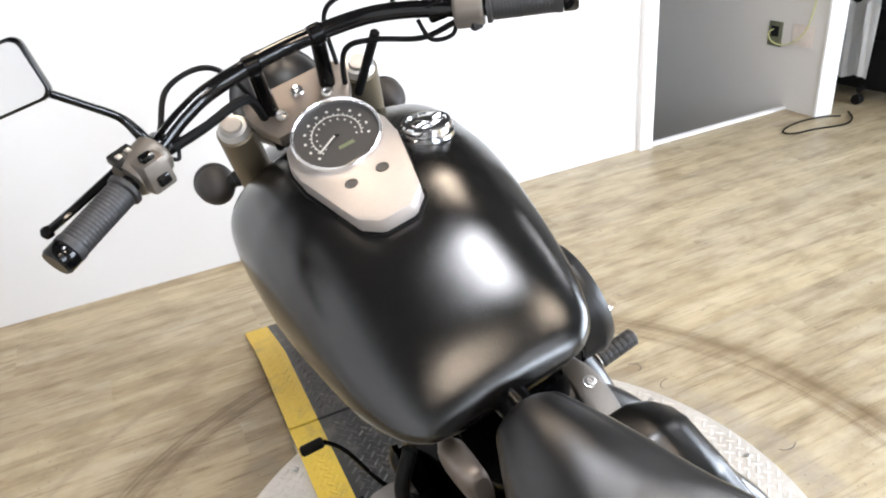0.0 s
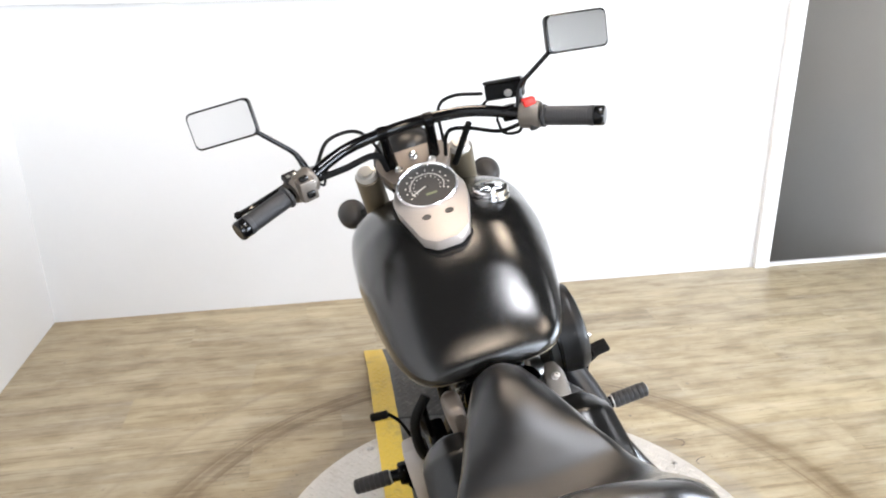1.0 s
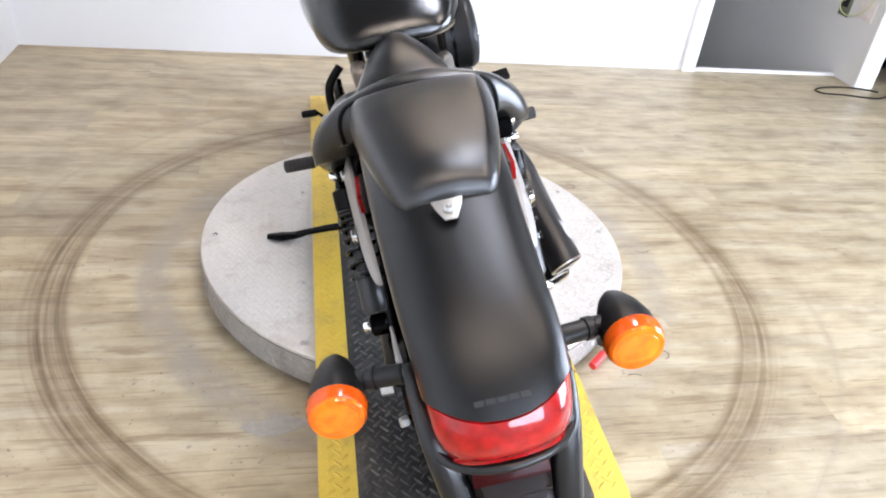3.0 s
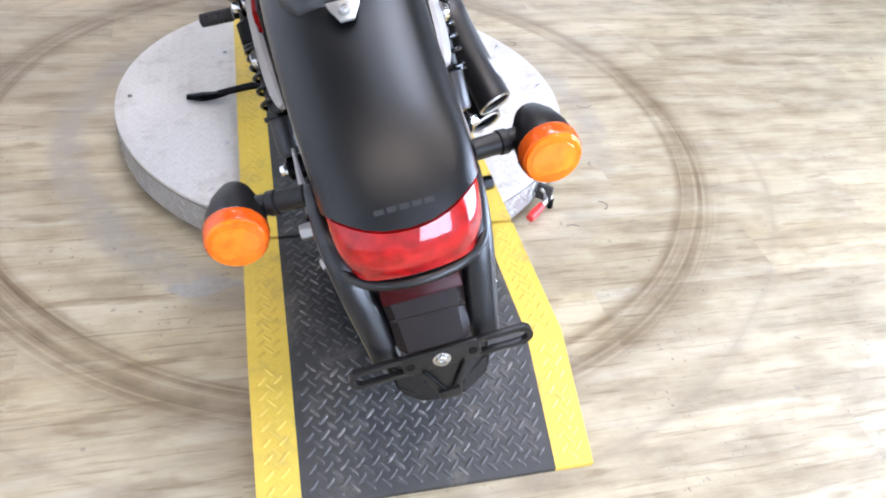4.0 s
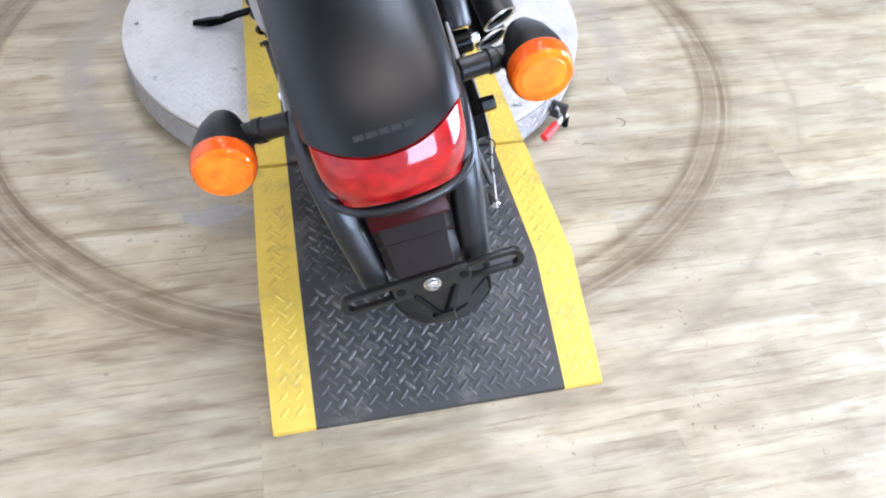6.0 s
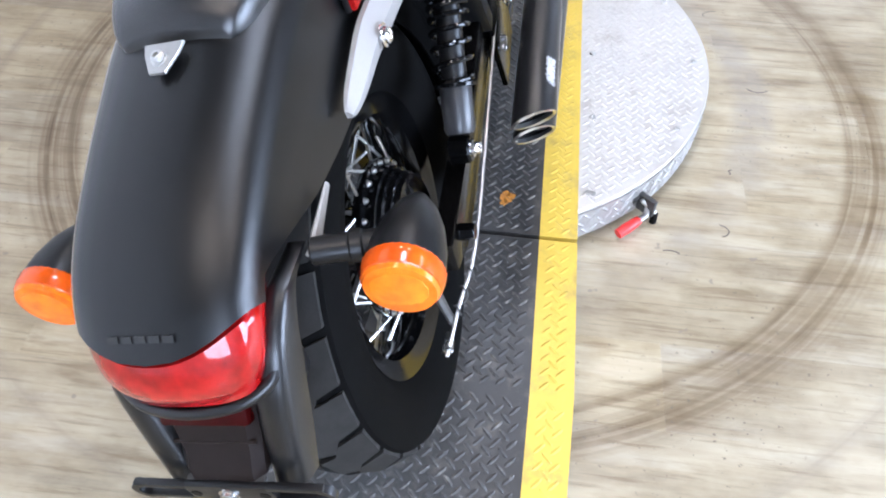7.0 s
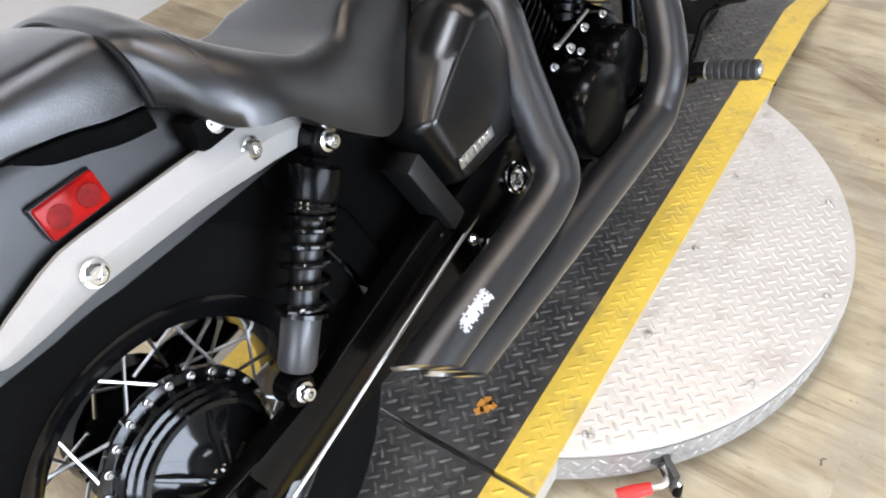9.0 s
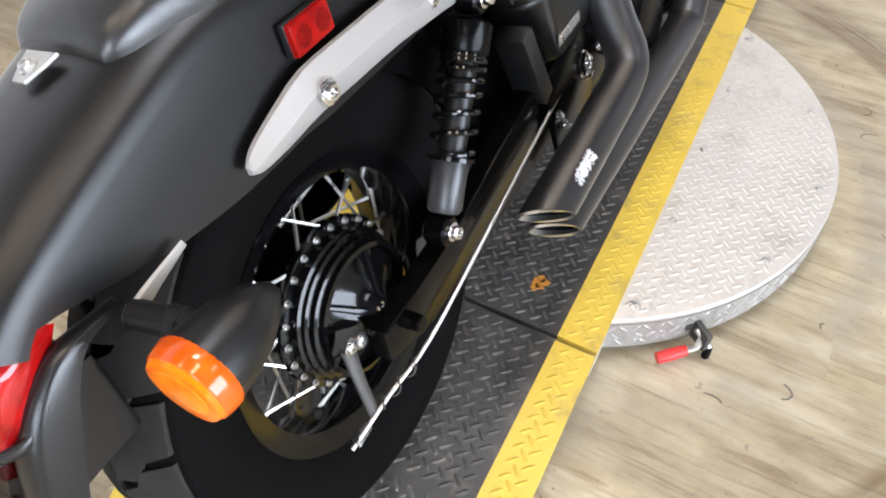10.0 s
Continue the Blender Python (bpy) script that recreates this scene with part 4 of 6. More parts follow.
def shock(s):
    top, low = Vector((s * 0.148, 0.154, 0.584)), Vector((s * 0.147, -0.018, 0.365))
    d = (low - top)
    n = d.length
    d.normalize()
    m, _ = axis_to(top, low)
    ob = part("shock_absorber", lathe([(0, 0.026), (0.024, 0.026), (0.0295, 0.030), (0.0295, 0.062), (0.027, 0.066), (0, 0.066)], m, 24), BLACK_METAL, bike, "black rear shock absorber with coil spring")
    part("damper_body", lathe([(0, 0.085), (0.0125, 0.085), (0.0125, n - 0.095), (0.021, n - 0.090), (0.0225, n - 0.085), (0.0220, n - 0.028), (0.019, n - 0.022), (0, n - 0.022)], m, 24), mat("grey_damper_body", (0.026, 0.026, 0.0275), 0.34, 0.0, 0.1, 90), ob, "smoky grey lower damper body")
    part("dust_tube", lathe([(0, 0.064), (0.0175, 0.064), (0.0175, n - 0.098), (0, n - 0.098)], m, 20), PLASTIC, ob)
    coil = []
    turns, z0, z1 = 7.2, 0.068, n - 0.092
    for k in range(100):
        u = k / 99
        w = u**1.7
        a = 2 * math.pi * turns * u
        coil.append(m @ Vector((0.0262 * math.cos(a), 0.0262 * math.sin(a), z0 + (z1 - z0) * w)))
    part("coil_spring", tube(coil, 0.0038, 8, 1, smooth=False), GLOSS, ob, "gloss black coil spring")
    part("spring_seat", lathe([(0.012, n - 0.093), (0.030, n - 0.091), (0.030, n - 0.086), (0.012, n - 0.084)], m, 24), GLOSS, ob)
    for c in (top, low):
        part("eye", rod(c - Vector((s * 0.018, 0, 0)), c + Vector((s * 0.014, 0, 0)), 0.020, bevel=0.003), BLACK_METAL, ob)
        bolt(ob, c + Vector((s * 0.014, 0, 0)), (s, 0, 0), 0.0090, "dome_nut", CHROME, 0.013)


shock(1)
shock(-1)


# ---- rear mudguard: an arch about the axle ----
def mudguard(name, at, radius, half, deg0, deg1, drop, label, material, steps=44, crown=0.03, thick=0.003, taper=1.0, lift=0.0, flare=(0.0, 0.0, 0.0)):
    """A rounded arch; degrees run backwards from straight up. drop: the sides' depth at (start, middle, end)."""
    bm = bmesh.new()
    outer, inner = [], []
    for i in range(steps + 1):
        u = i / steps
        a = radians(deg0 + (deg1 - deg0) * u)
        d = drop(a) if callable(drop) else float(np.interp(u, np.linspace(0, 1, len(drop)), drop))
        hw = half * (1 + (taper - 1) * u)
        w = min(1.0, max(0.0, (math.degrees(a) - 18.0) / (deg1 - 18.0)))
        w = w * w * (3 - 2 * w)  # the tail runs out straighter than the arch
        sec = [(-hw, -d), (-hw, -d * 0.66), (-hw, -d * 0.33)]
        for k in range(15):
            c = math.pi * (1 - k / 14)
            cx, cz = math.cos(c), math.sin(c)
            sec.append((math.copysign(abs(cx) ** 0.80, cx) * hw, crown * (abs(cz) ** 0.80)))
        sec += [(hw, -d * 0.33), (hw, -d * 0.66), (hw, -d)]
        ro, ri = [], []
        for x, h in sec:
            for lst, e in ((ro, 0.0), (ri, thick)):
                r = radius + h - (e if h > 0 else 0)
                xx = x - math.copysign(min(e, abs(x)), x)
                b = a - radians(lift) * max(0.0, u - 0.8) * 5 * abs(x / hw) ** 2.2
                lst.append(bm.verts.new((at[0] + xx + flare[0] * w, at[1] - r * math.sin(b) + flare[1] * w, at[2] + r * math.cos(b) + flare[2] * w)))
        outer.append(ro)
        inner.append(ri)
    n = len(outer[0])
    for lst in (outer, inner):
        for a, b in zip(lst, lst[1:]):
            for k in range(n - 1):
                bm.faces.new((a[k], a[k + 1], b[k + 1], b[k]))
    for i in range(steps):
        for k in (0, n - 1):
            bm.faces.new((outer[i][k], outer[i + 1][k], inner[i + 1][k], inner[i][k]))
    for i in (0, steps):
        for k in range(n - 1):
            bm.faces.new((outer[i][k], outer[i][k + 1], inner[i][k + 1], inner[i][k]))
    return part(name, bm, material, bike, label, 50)


FC = (0.0, -0.125, 0.312)
TAIL = (0.005, -0.031, 0.029)
guard = mudguard("rear_mudguard", FC, 0.398, 0.112, -46, 52.7, lambda a: min(0.134, max(0.008, 0.398 - 0.262 / math.cos(a))), "long satin charcoal rear mudguard", SATIN_GREY, crown=0.043, taper=0.765, lift=5.0, flare=TAIL)
# raised maker's mark near the tail, as plain bars
bm = bmesh.new()
for k in range(5):
    a = radians(49.8)
    r = 0.398 + 0.0436
    box((0.0105, 0.0060, 0.0006), (-0.021 + 0.013 * k, FC[1] - r * math.sin(a) + TAIL[1] * 0.979, FC[2] + r * math.cos(a) + TAIL[2] * 0.979), m=Matrix.Rotation(radians(49.8), 4, "X"), bm=bm)
part("maker_mark", bm, mat("dark_grey_print", (0.014, 0.0135, 0.013), 0.42), guard, "faint grey maker's mark in plain bars")
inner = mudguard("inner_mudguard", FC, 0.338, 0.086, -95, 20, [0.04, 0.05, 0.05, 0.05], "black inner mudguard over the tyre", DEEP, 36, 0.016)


def strut(s):
    """Silver bracket along the mudguard with two dome bolts."""
    rows = [(-0.212, 0.600, 0.004, 0.006), (-0.202, 0.604, 0.011, 0.010), (-0.165, 0.613, 0.018, 0.013), (-0.10, 0.624, 0.0235, 0.014), (0.0, 0.624, 0.0240, 0.014), (0.085, 0.619, 0.0255, 0.014), (0.130, 0.610, 0.024, 0.012), (0.156, 0.598, 0.014, 0.008)]
    rows = spline_rows(rows, 26)
    bm = bmesh.new()
    rings = []
    for y, z, h, t in rows:
        sec = [(0, -h), (t * 0.75, -h), (t * 1.05, -h * 0.72), (t * 1.25, h * 0.05), (t * 0.45, h), (0, h)]
        x0 = 0.106 + 0.020 * min(1, max(0, (y + 0.21) / 0.28))
        rings.append([bm.verts.new((s * (x0 + a), y, z + b)) for a, b in sec])
    for a, b in zip(rings, rings[1:]):
        for k in range(6):
            bm.faces.new((a[k], a[(k + 1) % 6], b[(k + 1) % 6], b[k]))
    bm.faces.new(rings[0])
    bm.faces.new(rings[-1])
    ob = part("mudguard_bracket", bm, STRUT, bike, "silver painted mudguard bracket", 30)
    bolt(ob, (s * 0.1395, 0.081, 0.620), (s, 0, 0), 0.010, "dome_bolt", CHROME, 0.008)
    bolt(ob, (s * 0.1320, -0.107, 0.619), (s, 0, 0), 0.010, "dome_bolt", CHROME, 0.008)
    ref = part("side_reflector", box((0.014, 0.060, 0.032), (s * 0.110, -0.082, 0.671), 0.003), REFLEX, bike, "red plastic side reflector")
    for y in (-0.097, -0.067):
        part("reflex_disc", rod((s * 0.116, y, 0.671), (s * 0.1178, y, 0.671), 0.0115, 0.0105, 24), REFLEX_DARK, ref)
    part("reflector_base", box((0.008, 0.063, 0.035), (s * 0.107, -0.082, 0.671), 0.003), PLASTIC, ref)


strut(1)
strut(-1)


# ---- seats ----
def seat_mesh(rows, steps, shift=0.0):
    """Padded sections along y, each from the left edge over the top to the right edge.
    Rows: y, half width of the shoulder, z of the middle, z of the shoulder, z of the lower edge, half width of that edge."""
    bm = bmesh.new()
    rings = []
    for y, w, zm, zs, ze, we in spline_rows(rows, steps):
        half = []
        for k in range(11):
            u = k / 10
            half.append((w * 0.86 * u, zm + (zs - zm) * u * u))
        c = [(w * 0.86, zs), (w * 1.04, zs - 0.003), (we + 0.006, zs - (zs - ze) * 0.35), (we, ze)]
        for k in range(1, 11):
            t = k / 10
            half.append(tuple(((1 - t) ** 3) * c[0][i] + 3 * t * (1 - t) ** 2 * c[1][i] + 3 * t * t * (1 - t) * c[2][i] + t**3 * c[3][i] for i in (0, 1)))
        half.append((we - 0.012, ze - 0.003))
        half.append((we * 0.6, ze + 0.004))
        sec = [(-x, z) for x, z in reversed(half[1:])] + half
        rings.append([bm.verts.new((x + shift, y, z)) for x, z in sec])
    n = len(rings[0])
    for a, b in zip(rings, rings[1:]):
        for k in range(n):
            bm.faces.new((a[k], a[(k + 1) % n], b[(k + 1) % n], b[k]))
    bm.faces.new(rings[0])
    bm.faces.new(rings[-1])
    return bm


RIDER = [
    (0.499, 0.02, 0.69, 0.686, 0.676, 0.024), (0.491, 0.037, 0.703, 0.691, 0.662, 0.042), (0.47, 0.048, 0.713, 0.69, 0.63, 0.056), (0.43, 0.062, 0.716, 0.689, 0.595, 0.076),
    (0.38, 0.078, 0.709, 0.684, 0.56, 0.098), (0.33, 0.096, 0.692, 0.674, 0.535, 0.117), (0.29, 0.114, 0.671, 0.666, 0.516, 0.132), (0.25, 0.132, 0.653, 0.653, 0.526, 0.15),
    (0.2, 0.148, 0.648, 0.66, 0.562, 0.168), (0.15, 0.152, 0.674, 0.688, 0.606, 0.182), (0.11, 0.143, 0.726, 0.718, 0.643, 0.187), (0.08, 0.13, 0.768, 0.745, 0.652, 0.184),
    (0.055, 0.119, 0.786, 0.765, 0.668, 0.17), (0.035, 0.1135, 0.7865, 0.772, 0.7, 0.142), (0.0245, 0.111, 0.782, 0.769, 0.704, 0.124),
]
PAD = [
    (0.0235, 0.0968, 0.781, 0.7745, 0.705, 0.1089), (0.012, 0.0987, 0.785, 0.7785, 0.707, 0.1091), (-0.01, 0.0982, 0.787, 0.7805, 0.711, 0.1086), (-0.05, 0.0945, 0.789, 0.781, 0.722, 0.1048),
    (-0.1, 0.0881, 0.788, 0.7795, 0.73, 0.0974), (-0.15, 0.0798, 0.785, 0.776, 0.732, 0.089), (-0.2, 0.0696, 0.778, 0.769, 0.731, 0.0776), (-0.232, 0.0607, 0.767, 0.7585, 0.728, 0.0677),
    (-0.246, 0.0534, 0.756, 0.7495, 0.727, 0.0592), (-0.252, 0.046, 0.745, 0.741, 0.726, 0.0517),
]
PADX = 0.003
seat = part("rider_seat", seat_mesh(RIDER, 60), VINYL, bike, "black vinyl bucket rider seat", 60)
pad = part("passenger_seat", seat_mesh(PAD, 40, PADX), VINYL, bike, "black vinyl passenger pad on the mudguard", 60)
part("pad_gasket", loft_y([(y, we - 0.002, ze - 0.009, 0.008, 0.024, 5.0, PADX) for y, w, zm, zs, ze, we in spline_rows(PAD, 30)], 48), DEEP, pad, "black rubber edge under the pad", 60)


def pad_at(x, y):
    """Height of the pad's top at a place."""
    a = np.array(PAD)[::-1]
    w, zm, zs = (float(np.interp(y, a[:, 0], a[:, c])) for c in (1, 2, 3))
    u = min(1.0, abs(x - PADX) / (0.86 * w))
    return zm + (zs - zm) * (u * u * (3 - 2 * u)) - max(0.0, abs(x - PADX) - 0.86 * w) * 0.3


for y, r, lift in ((0.0238, 0.0032, -0.0004), (0.066, 0.0015, -0.0004), (0.073, 0.0015, -0.0004)):
    rows = np.array(RIDER)[::-1]
    w, zm, zs, ze, we = (float(np.interp(y, rows[:, 0], rows[:, c])) for c in range(1, 6))
    pts = []
    for k in range(7):
        u = k / 6
        pts.append((w * 0.86 * u, zm + (zs - zm) * (u * u * (3 - 2 * u)) + lift))
    c = [(w * 0.86, zs + lift), (w * 1.04, zs - 0.003), (we + 0.006 + lift, zs - (zs - ze) * 0.35), (we + lift, ze)]
    for k in range(1, 8):
        t = k / 7
        pts.append(tuple(((1 - t) ** 3) * c[0][i] + 3 * t * (1 - t) ** 2 * c[1][i] + 3 * t * t * (1 - t) * c[2][i] + t**3 * c[3][i] for i in (0, 1)))
    line = [(-x, y, z) for x, z in reversed(pts[1:])] + [(x, y, z) for x, z in pts]
    part("seam_piping" if r > 0.003 else "stitching", tube(line, r, 8, 3), RUBBER if r > 0.003 else VINYL, seat, "black seam where the two seats meet" if r > 0.003 else "")
for s in (-1, 1):
    part("stitching", tube([(PADX + s * x, y, pad_at(PADX + x, y)) for x, y in ((0.078, 0.018), (0.075, -0.03), (0.067, -0.10), (0.056, -0.18), (0.045, -0.238))], 0.0015, 6, 6), VINYL, pad)
tab = part("seat_tab", slab([(-0.020, 0.0), (0.020, 0.0), (0.017, -0.012), (0.008, -0.032), (-0.008, -0.032), (-0.017, -0.012)], -0.002, 0.0015, "z", 0.0008), ALU, bike, "bare steel seat tab")
tab.matrix_local = Matrix.Translation((0, -0.262, 0.7405)) @ Matrix.Rotation(radians(17), 4, "X")
bolt(bike, (0, -0.279, 0.737), (0, -0.3, 1), 0.006)

# ---- tank ----
tank_rows = [
    (0.533, 0.085, 0.674, 0.004, 0.008, 2.8, 0), (0.537, 0.106, 0.677, 0.014, 0.014, 2.8, 0), (0.546, 0.123, 0.681, 0.024, 0.021, 2.8, 0), (0.560, 0.137, 0.686, 0.034, 0.027, 2.8, 0), (0.580, 0.148, 0.691, 0.047, 0.036, 2.8, 0), (0.620, 0.163, 0.697, 0.070, 0.050, 2.8, 0),
    (0.69, 0.179, 0.700, 0.109, 0.064, 2.8, 0.0022), (0.75, 0.190, 0.701, 0.134, 0.072, 2.8, 0.0042), (0.80, 0.199, 0.701, 0.149, 0.078, 2.85, 0.0058), (0.91, 0.213, 0.702, 0.165, 0.09, 2.9, 0.008), (0.99, 0.216, 0.712, 0.157, 0.10, 2.9, 0.008), (1.05, 0.213, 0.728, 0.136, 0.11, 2.9, 0.008),
    (1.10, 0.199, 0.738, 0.112, 0.11, 2.7, 0.008), (1.135, 0.160, 0.742, 0.088, 0.09, 2.6, 0.008), (1.152, 0.115, 0.744, 0.060, 0.07, 2.6, 0.008),
]
tank = part("fuel_tank", loft_y(spline_rows(tank_rows, 64), 72), SATIN, bike, "satin black teardrop fuel tank", 60)
SEAM = [(0.0, 0.538, 0.668), (0.085, 0.541, 0.667), (0.122, 0.566, 0.664), (0.148, 0.63, 0.656), (0.172, 0.76, 0.645), (0.184, 0.91, 0.638), (0.168, 1.06, 0.645)]
for seam in (SEAM, mirror_x(SEAM)):
    part("tank_seam", tube(seam, 0.004, 8, 8), OLIVE, tank, "dull bronze welded seam under the tank")

# speedometer console
TILT_C = 13.0


def console_outline(grow=0.0):
    right = [(0.020, -0.166), (0.027, -0.163), (0.047, -0.142), (0.049, -0.134), (0.077, -0.015), (0.080, 0.03), (0.072, 0.065), (0.052, 0.092), (0.02, 0.105)]
    right = [(x + grow * (1 if x > 0.02 else 0.5), y + (grow if y > 0 else -grow * 0.9)) for x, y in right]
    return right + [(-x, y) for x, y in reversed(right)]


CON = Matrix.Translation((0.003, 0.896, 0.874)) @ Matrix.Rotation(radians(TILT_C), 4, "X")
console = part("console", slab(console_outline(), -0.012, 0.018, "z", 0.009), SILVER, bike, "silver-bronze painted speedometer console", 40)
console.matrix_local = CON
part("console_gasket", slab(console_outline(0.004), -0.016, -0.004, "z", 0.002), RUBBER, console, "black rubber edge")
for s in (-1, 1):
    part("screw_recess", lathe([(0.0095, 0.0182), (0.0095, 0.019), (0.007, 0.0192), (0.006, 0.0184), (0, 0.0184)], Matrix.Translation((s * 0.024, -0.073, 0)), 18), CAST, console)
FACE = Matrix.Translation((0.0, 0.030, 0.005)) @ Matrix.Rotation(radians(15), 4, "X")
dial = part("speedometer", lathe([(0.058, -0.006), (0.066, -0.006), (0.0670, 0.028), (0.0660, 0.034), (0.0640, 0.0365), (0.0620, 0.035), (0.0605, 0.030), (0.058, -0.006)], FACE, 48), CHROME, console, "round speedometer with chrome bezel")
part("dial_face", lathe([(0, 0.028), (0.0605, 0.028), (0.0605, 0.024), (0, 0.024)], FACE, 40), DIAL, dial, "black dial face")


def face_bar(a, r0, r1, w, bm, z=0.0286):
    m = FACE @ Matrix.Rotation(radians(a), 4, "Z") @ Matrix.Translation(((r0 + r1) / 2, 0, z))
    box((r1 - r0, w, 0.0006), (0, 0, 0), m=m, bm=bm)


bm = bmesh.new()
for k in range(23):
    a = 212 - 10.9 * k
    face_bar(a, 0.0365, 0.0400 if k % 2 else 0.0385, 0.0010, bm)
for k in range(12):
    face_bar(212 - 21.8 * k, 0.0445, 0.0480, 0.0034, bm)
for k in range(60):
    a = 212 - 4.06 * k
    face_bar(a, 0.0354, 0.0366, 0.0028, bm)
for k in range(12):
    face_bar(212 - 21.8 * k, 0.0275, 0.0300, 0.0022, bm)
part("dial_mark", bm, PRINT, dial, "white scale with unreadable numerals as bars")
bm = bmesh.new()
face_bar(207, -0.004, 0.040, 0.0024, bm, 0.0305)
part("needle", bm, PRINT, dial, "white needle at rest")
part("needle_cap", lathe([(0, 0.030), (0.004, 0.030), (0.004, 0.032), (0, 0.0325)], FACE, 16), DIAL, dial)
part("trip_display", box((0.024, 0.006, 0.0006), (0, 0, 0), m=FACE @ Matrix.Translation((0.004, -0.024, 0.0286))), LCD, dial, "unlit green-grey display")
# fuel cap
CAP = Matrix.Translation((0.125, 0.897, 0.849)) @ Matrix.Rotation(radians(12), 4, "Y") @ Matrix.Rotation(radians(4), 4, "X") @ Matrix.Diagonal((1, 1, 0.82, 1))
cap = part("fuel_cap", lathe([(0.041, 0.004), (0.041, 0.012), (0.036, 0.015), (0.036, 0.020), (0.0385, 0.022), (0.0385, 0.027), (0.036, 0.030), (0.030, 0.0305), (0.028, 0.026), (0, 0.0245)], CAP, 40), CHROME, bike, "chrome locking fuel cap")
part("cap_bar", box((0.056, 0.013, 0.010), (0, 0, 0), 0.003, CAP @ Matrix.Translation((0, 0, 0.029)) @ Matrix.Rotation(radians(25), 4, "Z")), CHROME, cap)
part("lock_cover", lathe([(0, 0.028), (0.011, 0.028), (0.011, 0.0355), (0.008, 0.037), (0, 0.037)], CAP, 20), CHROME, cap)

# ---- front end ----
FT = Vector((0, 0.559, -0.829))  # down the fork


def fork(s):
    top = Vector((s * 0.113, 1.107, 0.901))
    ob = part("fork_leg", lathe([(0, -0.03), (0.024, -0.03), (0.030, -0.025), (0.031, 0.05), (0.031, 0.36), (0.027, 0.37), (0.022, 0.38), (0.022, 0.43), (0.029, 0.45), (0.029, 0.74), (0.02, 0.76), (0, 0.76)], axis_to(top, top + FT)[0], 24), OLIVE, bike, "dark bronze painted fork leg")
    part("fork_cap", lathe([(0.0, -0.004), (0.026, -0.004), (0.027, 0.004), (0.022, 0.012), (0.016, 0.013), (0.014, 0.018), (0, 0.018)], axis_to(top - FT * 0.026, top - FT * 0.2)[0], 24), ALU, ob, "machined aluminium fork cap")


fork(1)
fork(-1)
clampm = Matrix.Translation((0, 1.064, 0.931)) @ Matrix.Rotation(radians(34), 4, "X")
clamp_top = part("top_clamp", slab([(-0.090, 0.012), (-0.082, -0.014), (-0.062, -0.050), (0.062, -0.050), (0.082, -0.014), (0.090, 0.012), (0.084, 0.036), (0.05, 0.040), (-0.05, 0.040), (-0.084, 0.036)], -0.024, 0.002, "z", 0.004), BRONZE, bike, "bronze painted top fork clamp")
clamp_top.matrix_local = clampm
part("stem_nut", lathe([(0, 0.002), (0.012, 0.002), (0.012, 0.007), (0.009, 0.011), (0.005, 0.0115), (0.004, 0.006), (0, 0.006)], Matrix.Translation((0.001, 0.010, 0)), 20), CHROME, clamp_top)
for s in (-1, 1):
    part("clamp_bolt", lathe([(0, 0.002), (0.009, 0.002), (0.009, 0.007), (0.006, 0.009), (0.004, 0.006), (0, 0.006)], Matrix.Translation((s * 0.040, -0.016, 0)), 14), STEEL, clamp_top)
low_clamp = part("lower_clamp", slab([(-0.12, -0.03), (0.12, -0.03), (0.12, 0.03), (-0.12, 0.03)], -0.015, 0.015, "z", 0.008), BLACK_METAL, bike)
low_clamp.matrix_local = Matrix.Translation(Vector((0, 1.095, 0.905)) + FT * 0.19) @ Matrix.Rotation(radians(-34), 4, "X")
part("steering_head", rod(Vector((0, 1.09, 0.875)) + FT * 0.03, Vector((0, 1.09, 0.875)) + FT * 0.2, 0.03, bevel=0.003), BLACK_METAL, bike)
part("headlamp", lathe([(0, -0.085), (0.045, -0.078), (0.075, -0.05), (0.088, -0.01), (0.090, 0.03), (0.094, 0.035), (0.094, 0.045), (0.085, 0.05), (0, 0.058)], axis_to((0, 1.27, 0.875), (0, 2.2, 0.80))[0], 36), PLASTIC, bike, "round gloss black headlamp shell")

# handlebar, risers
BAR = [(-0.379, 0.825, 0.962), (-0.33, 0.857, 0.972), (-0.275, 0.892, 0.984), (-0.225, 0.925, 0.999), (-0.17, 0.962, 1.015), (-0.11, 0.990, 1.024), (0.0, 1.003, 1.028), (0.11, 0.990, 1.024), (0.17, 0.962, 1.015), (0.225, 0.925, 0.999), (0.275, 0.892, 0.984), (0.33, 0.857, 0.972), (0.379, 0.825, 0.962)]
part("handlebar", tube(BAR, 0.0127, 16, 8), GLOSS, bike, "gloss black swept-back handlebar")
for s in (-1, 1):
    r = part("riser", rod((s * 0.050, 1.078, 0.918), (s * 0.052, 1.004, 1.018), 0.0135, 0.0115, bevel=0.002), BLACK_METAL, bike)
    part("riser_clamp", rod((s * 0.052 - 0.012, 0.9995, 1.0265), (s * 0.052 + 0.012, 0.9995, 1.0265), 0.0155, bevel=0.003), BLACK_METAL, r)


def along_bar(x):
    """Place and outward direction of the bar at a given x."""
    p = np.array(BAR)
    y, z = float(np.interp(x, p[:, 0], p[:, 1])), float(np.interp(x, p[:, 0], p[:, 2]))
    d = Vector((0.06, -0.037, -0.012)) if x > 0 else Vector((-0.06, -0.037, -0.012))
    return Vector((x, y, z)), d.normalized()


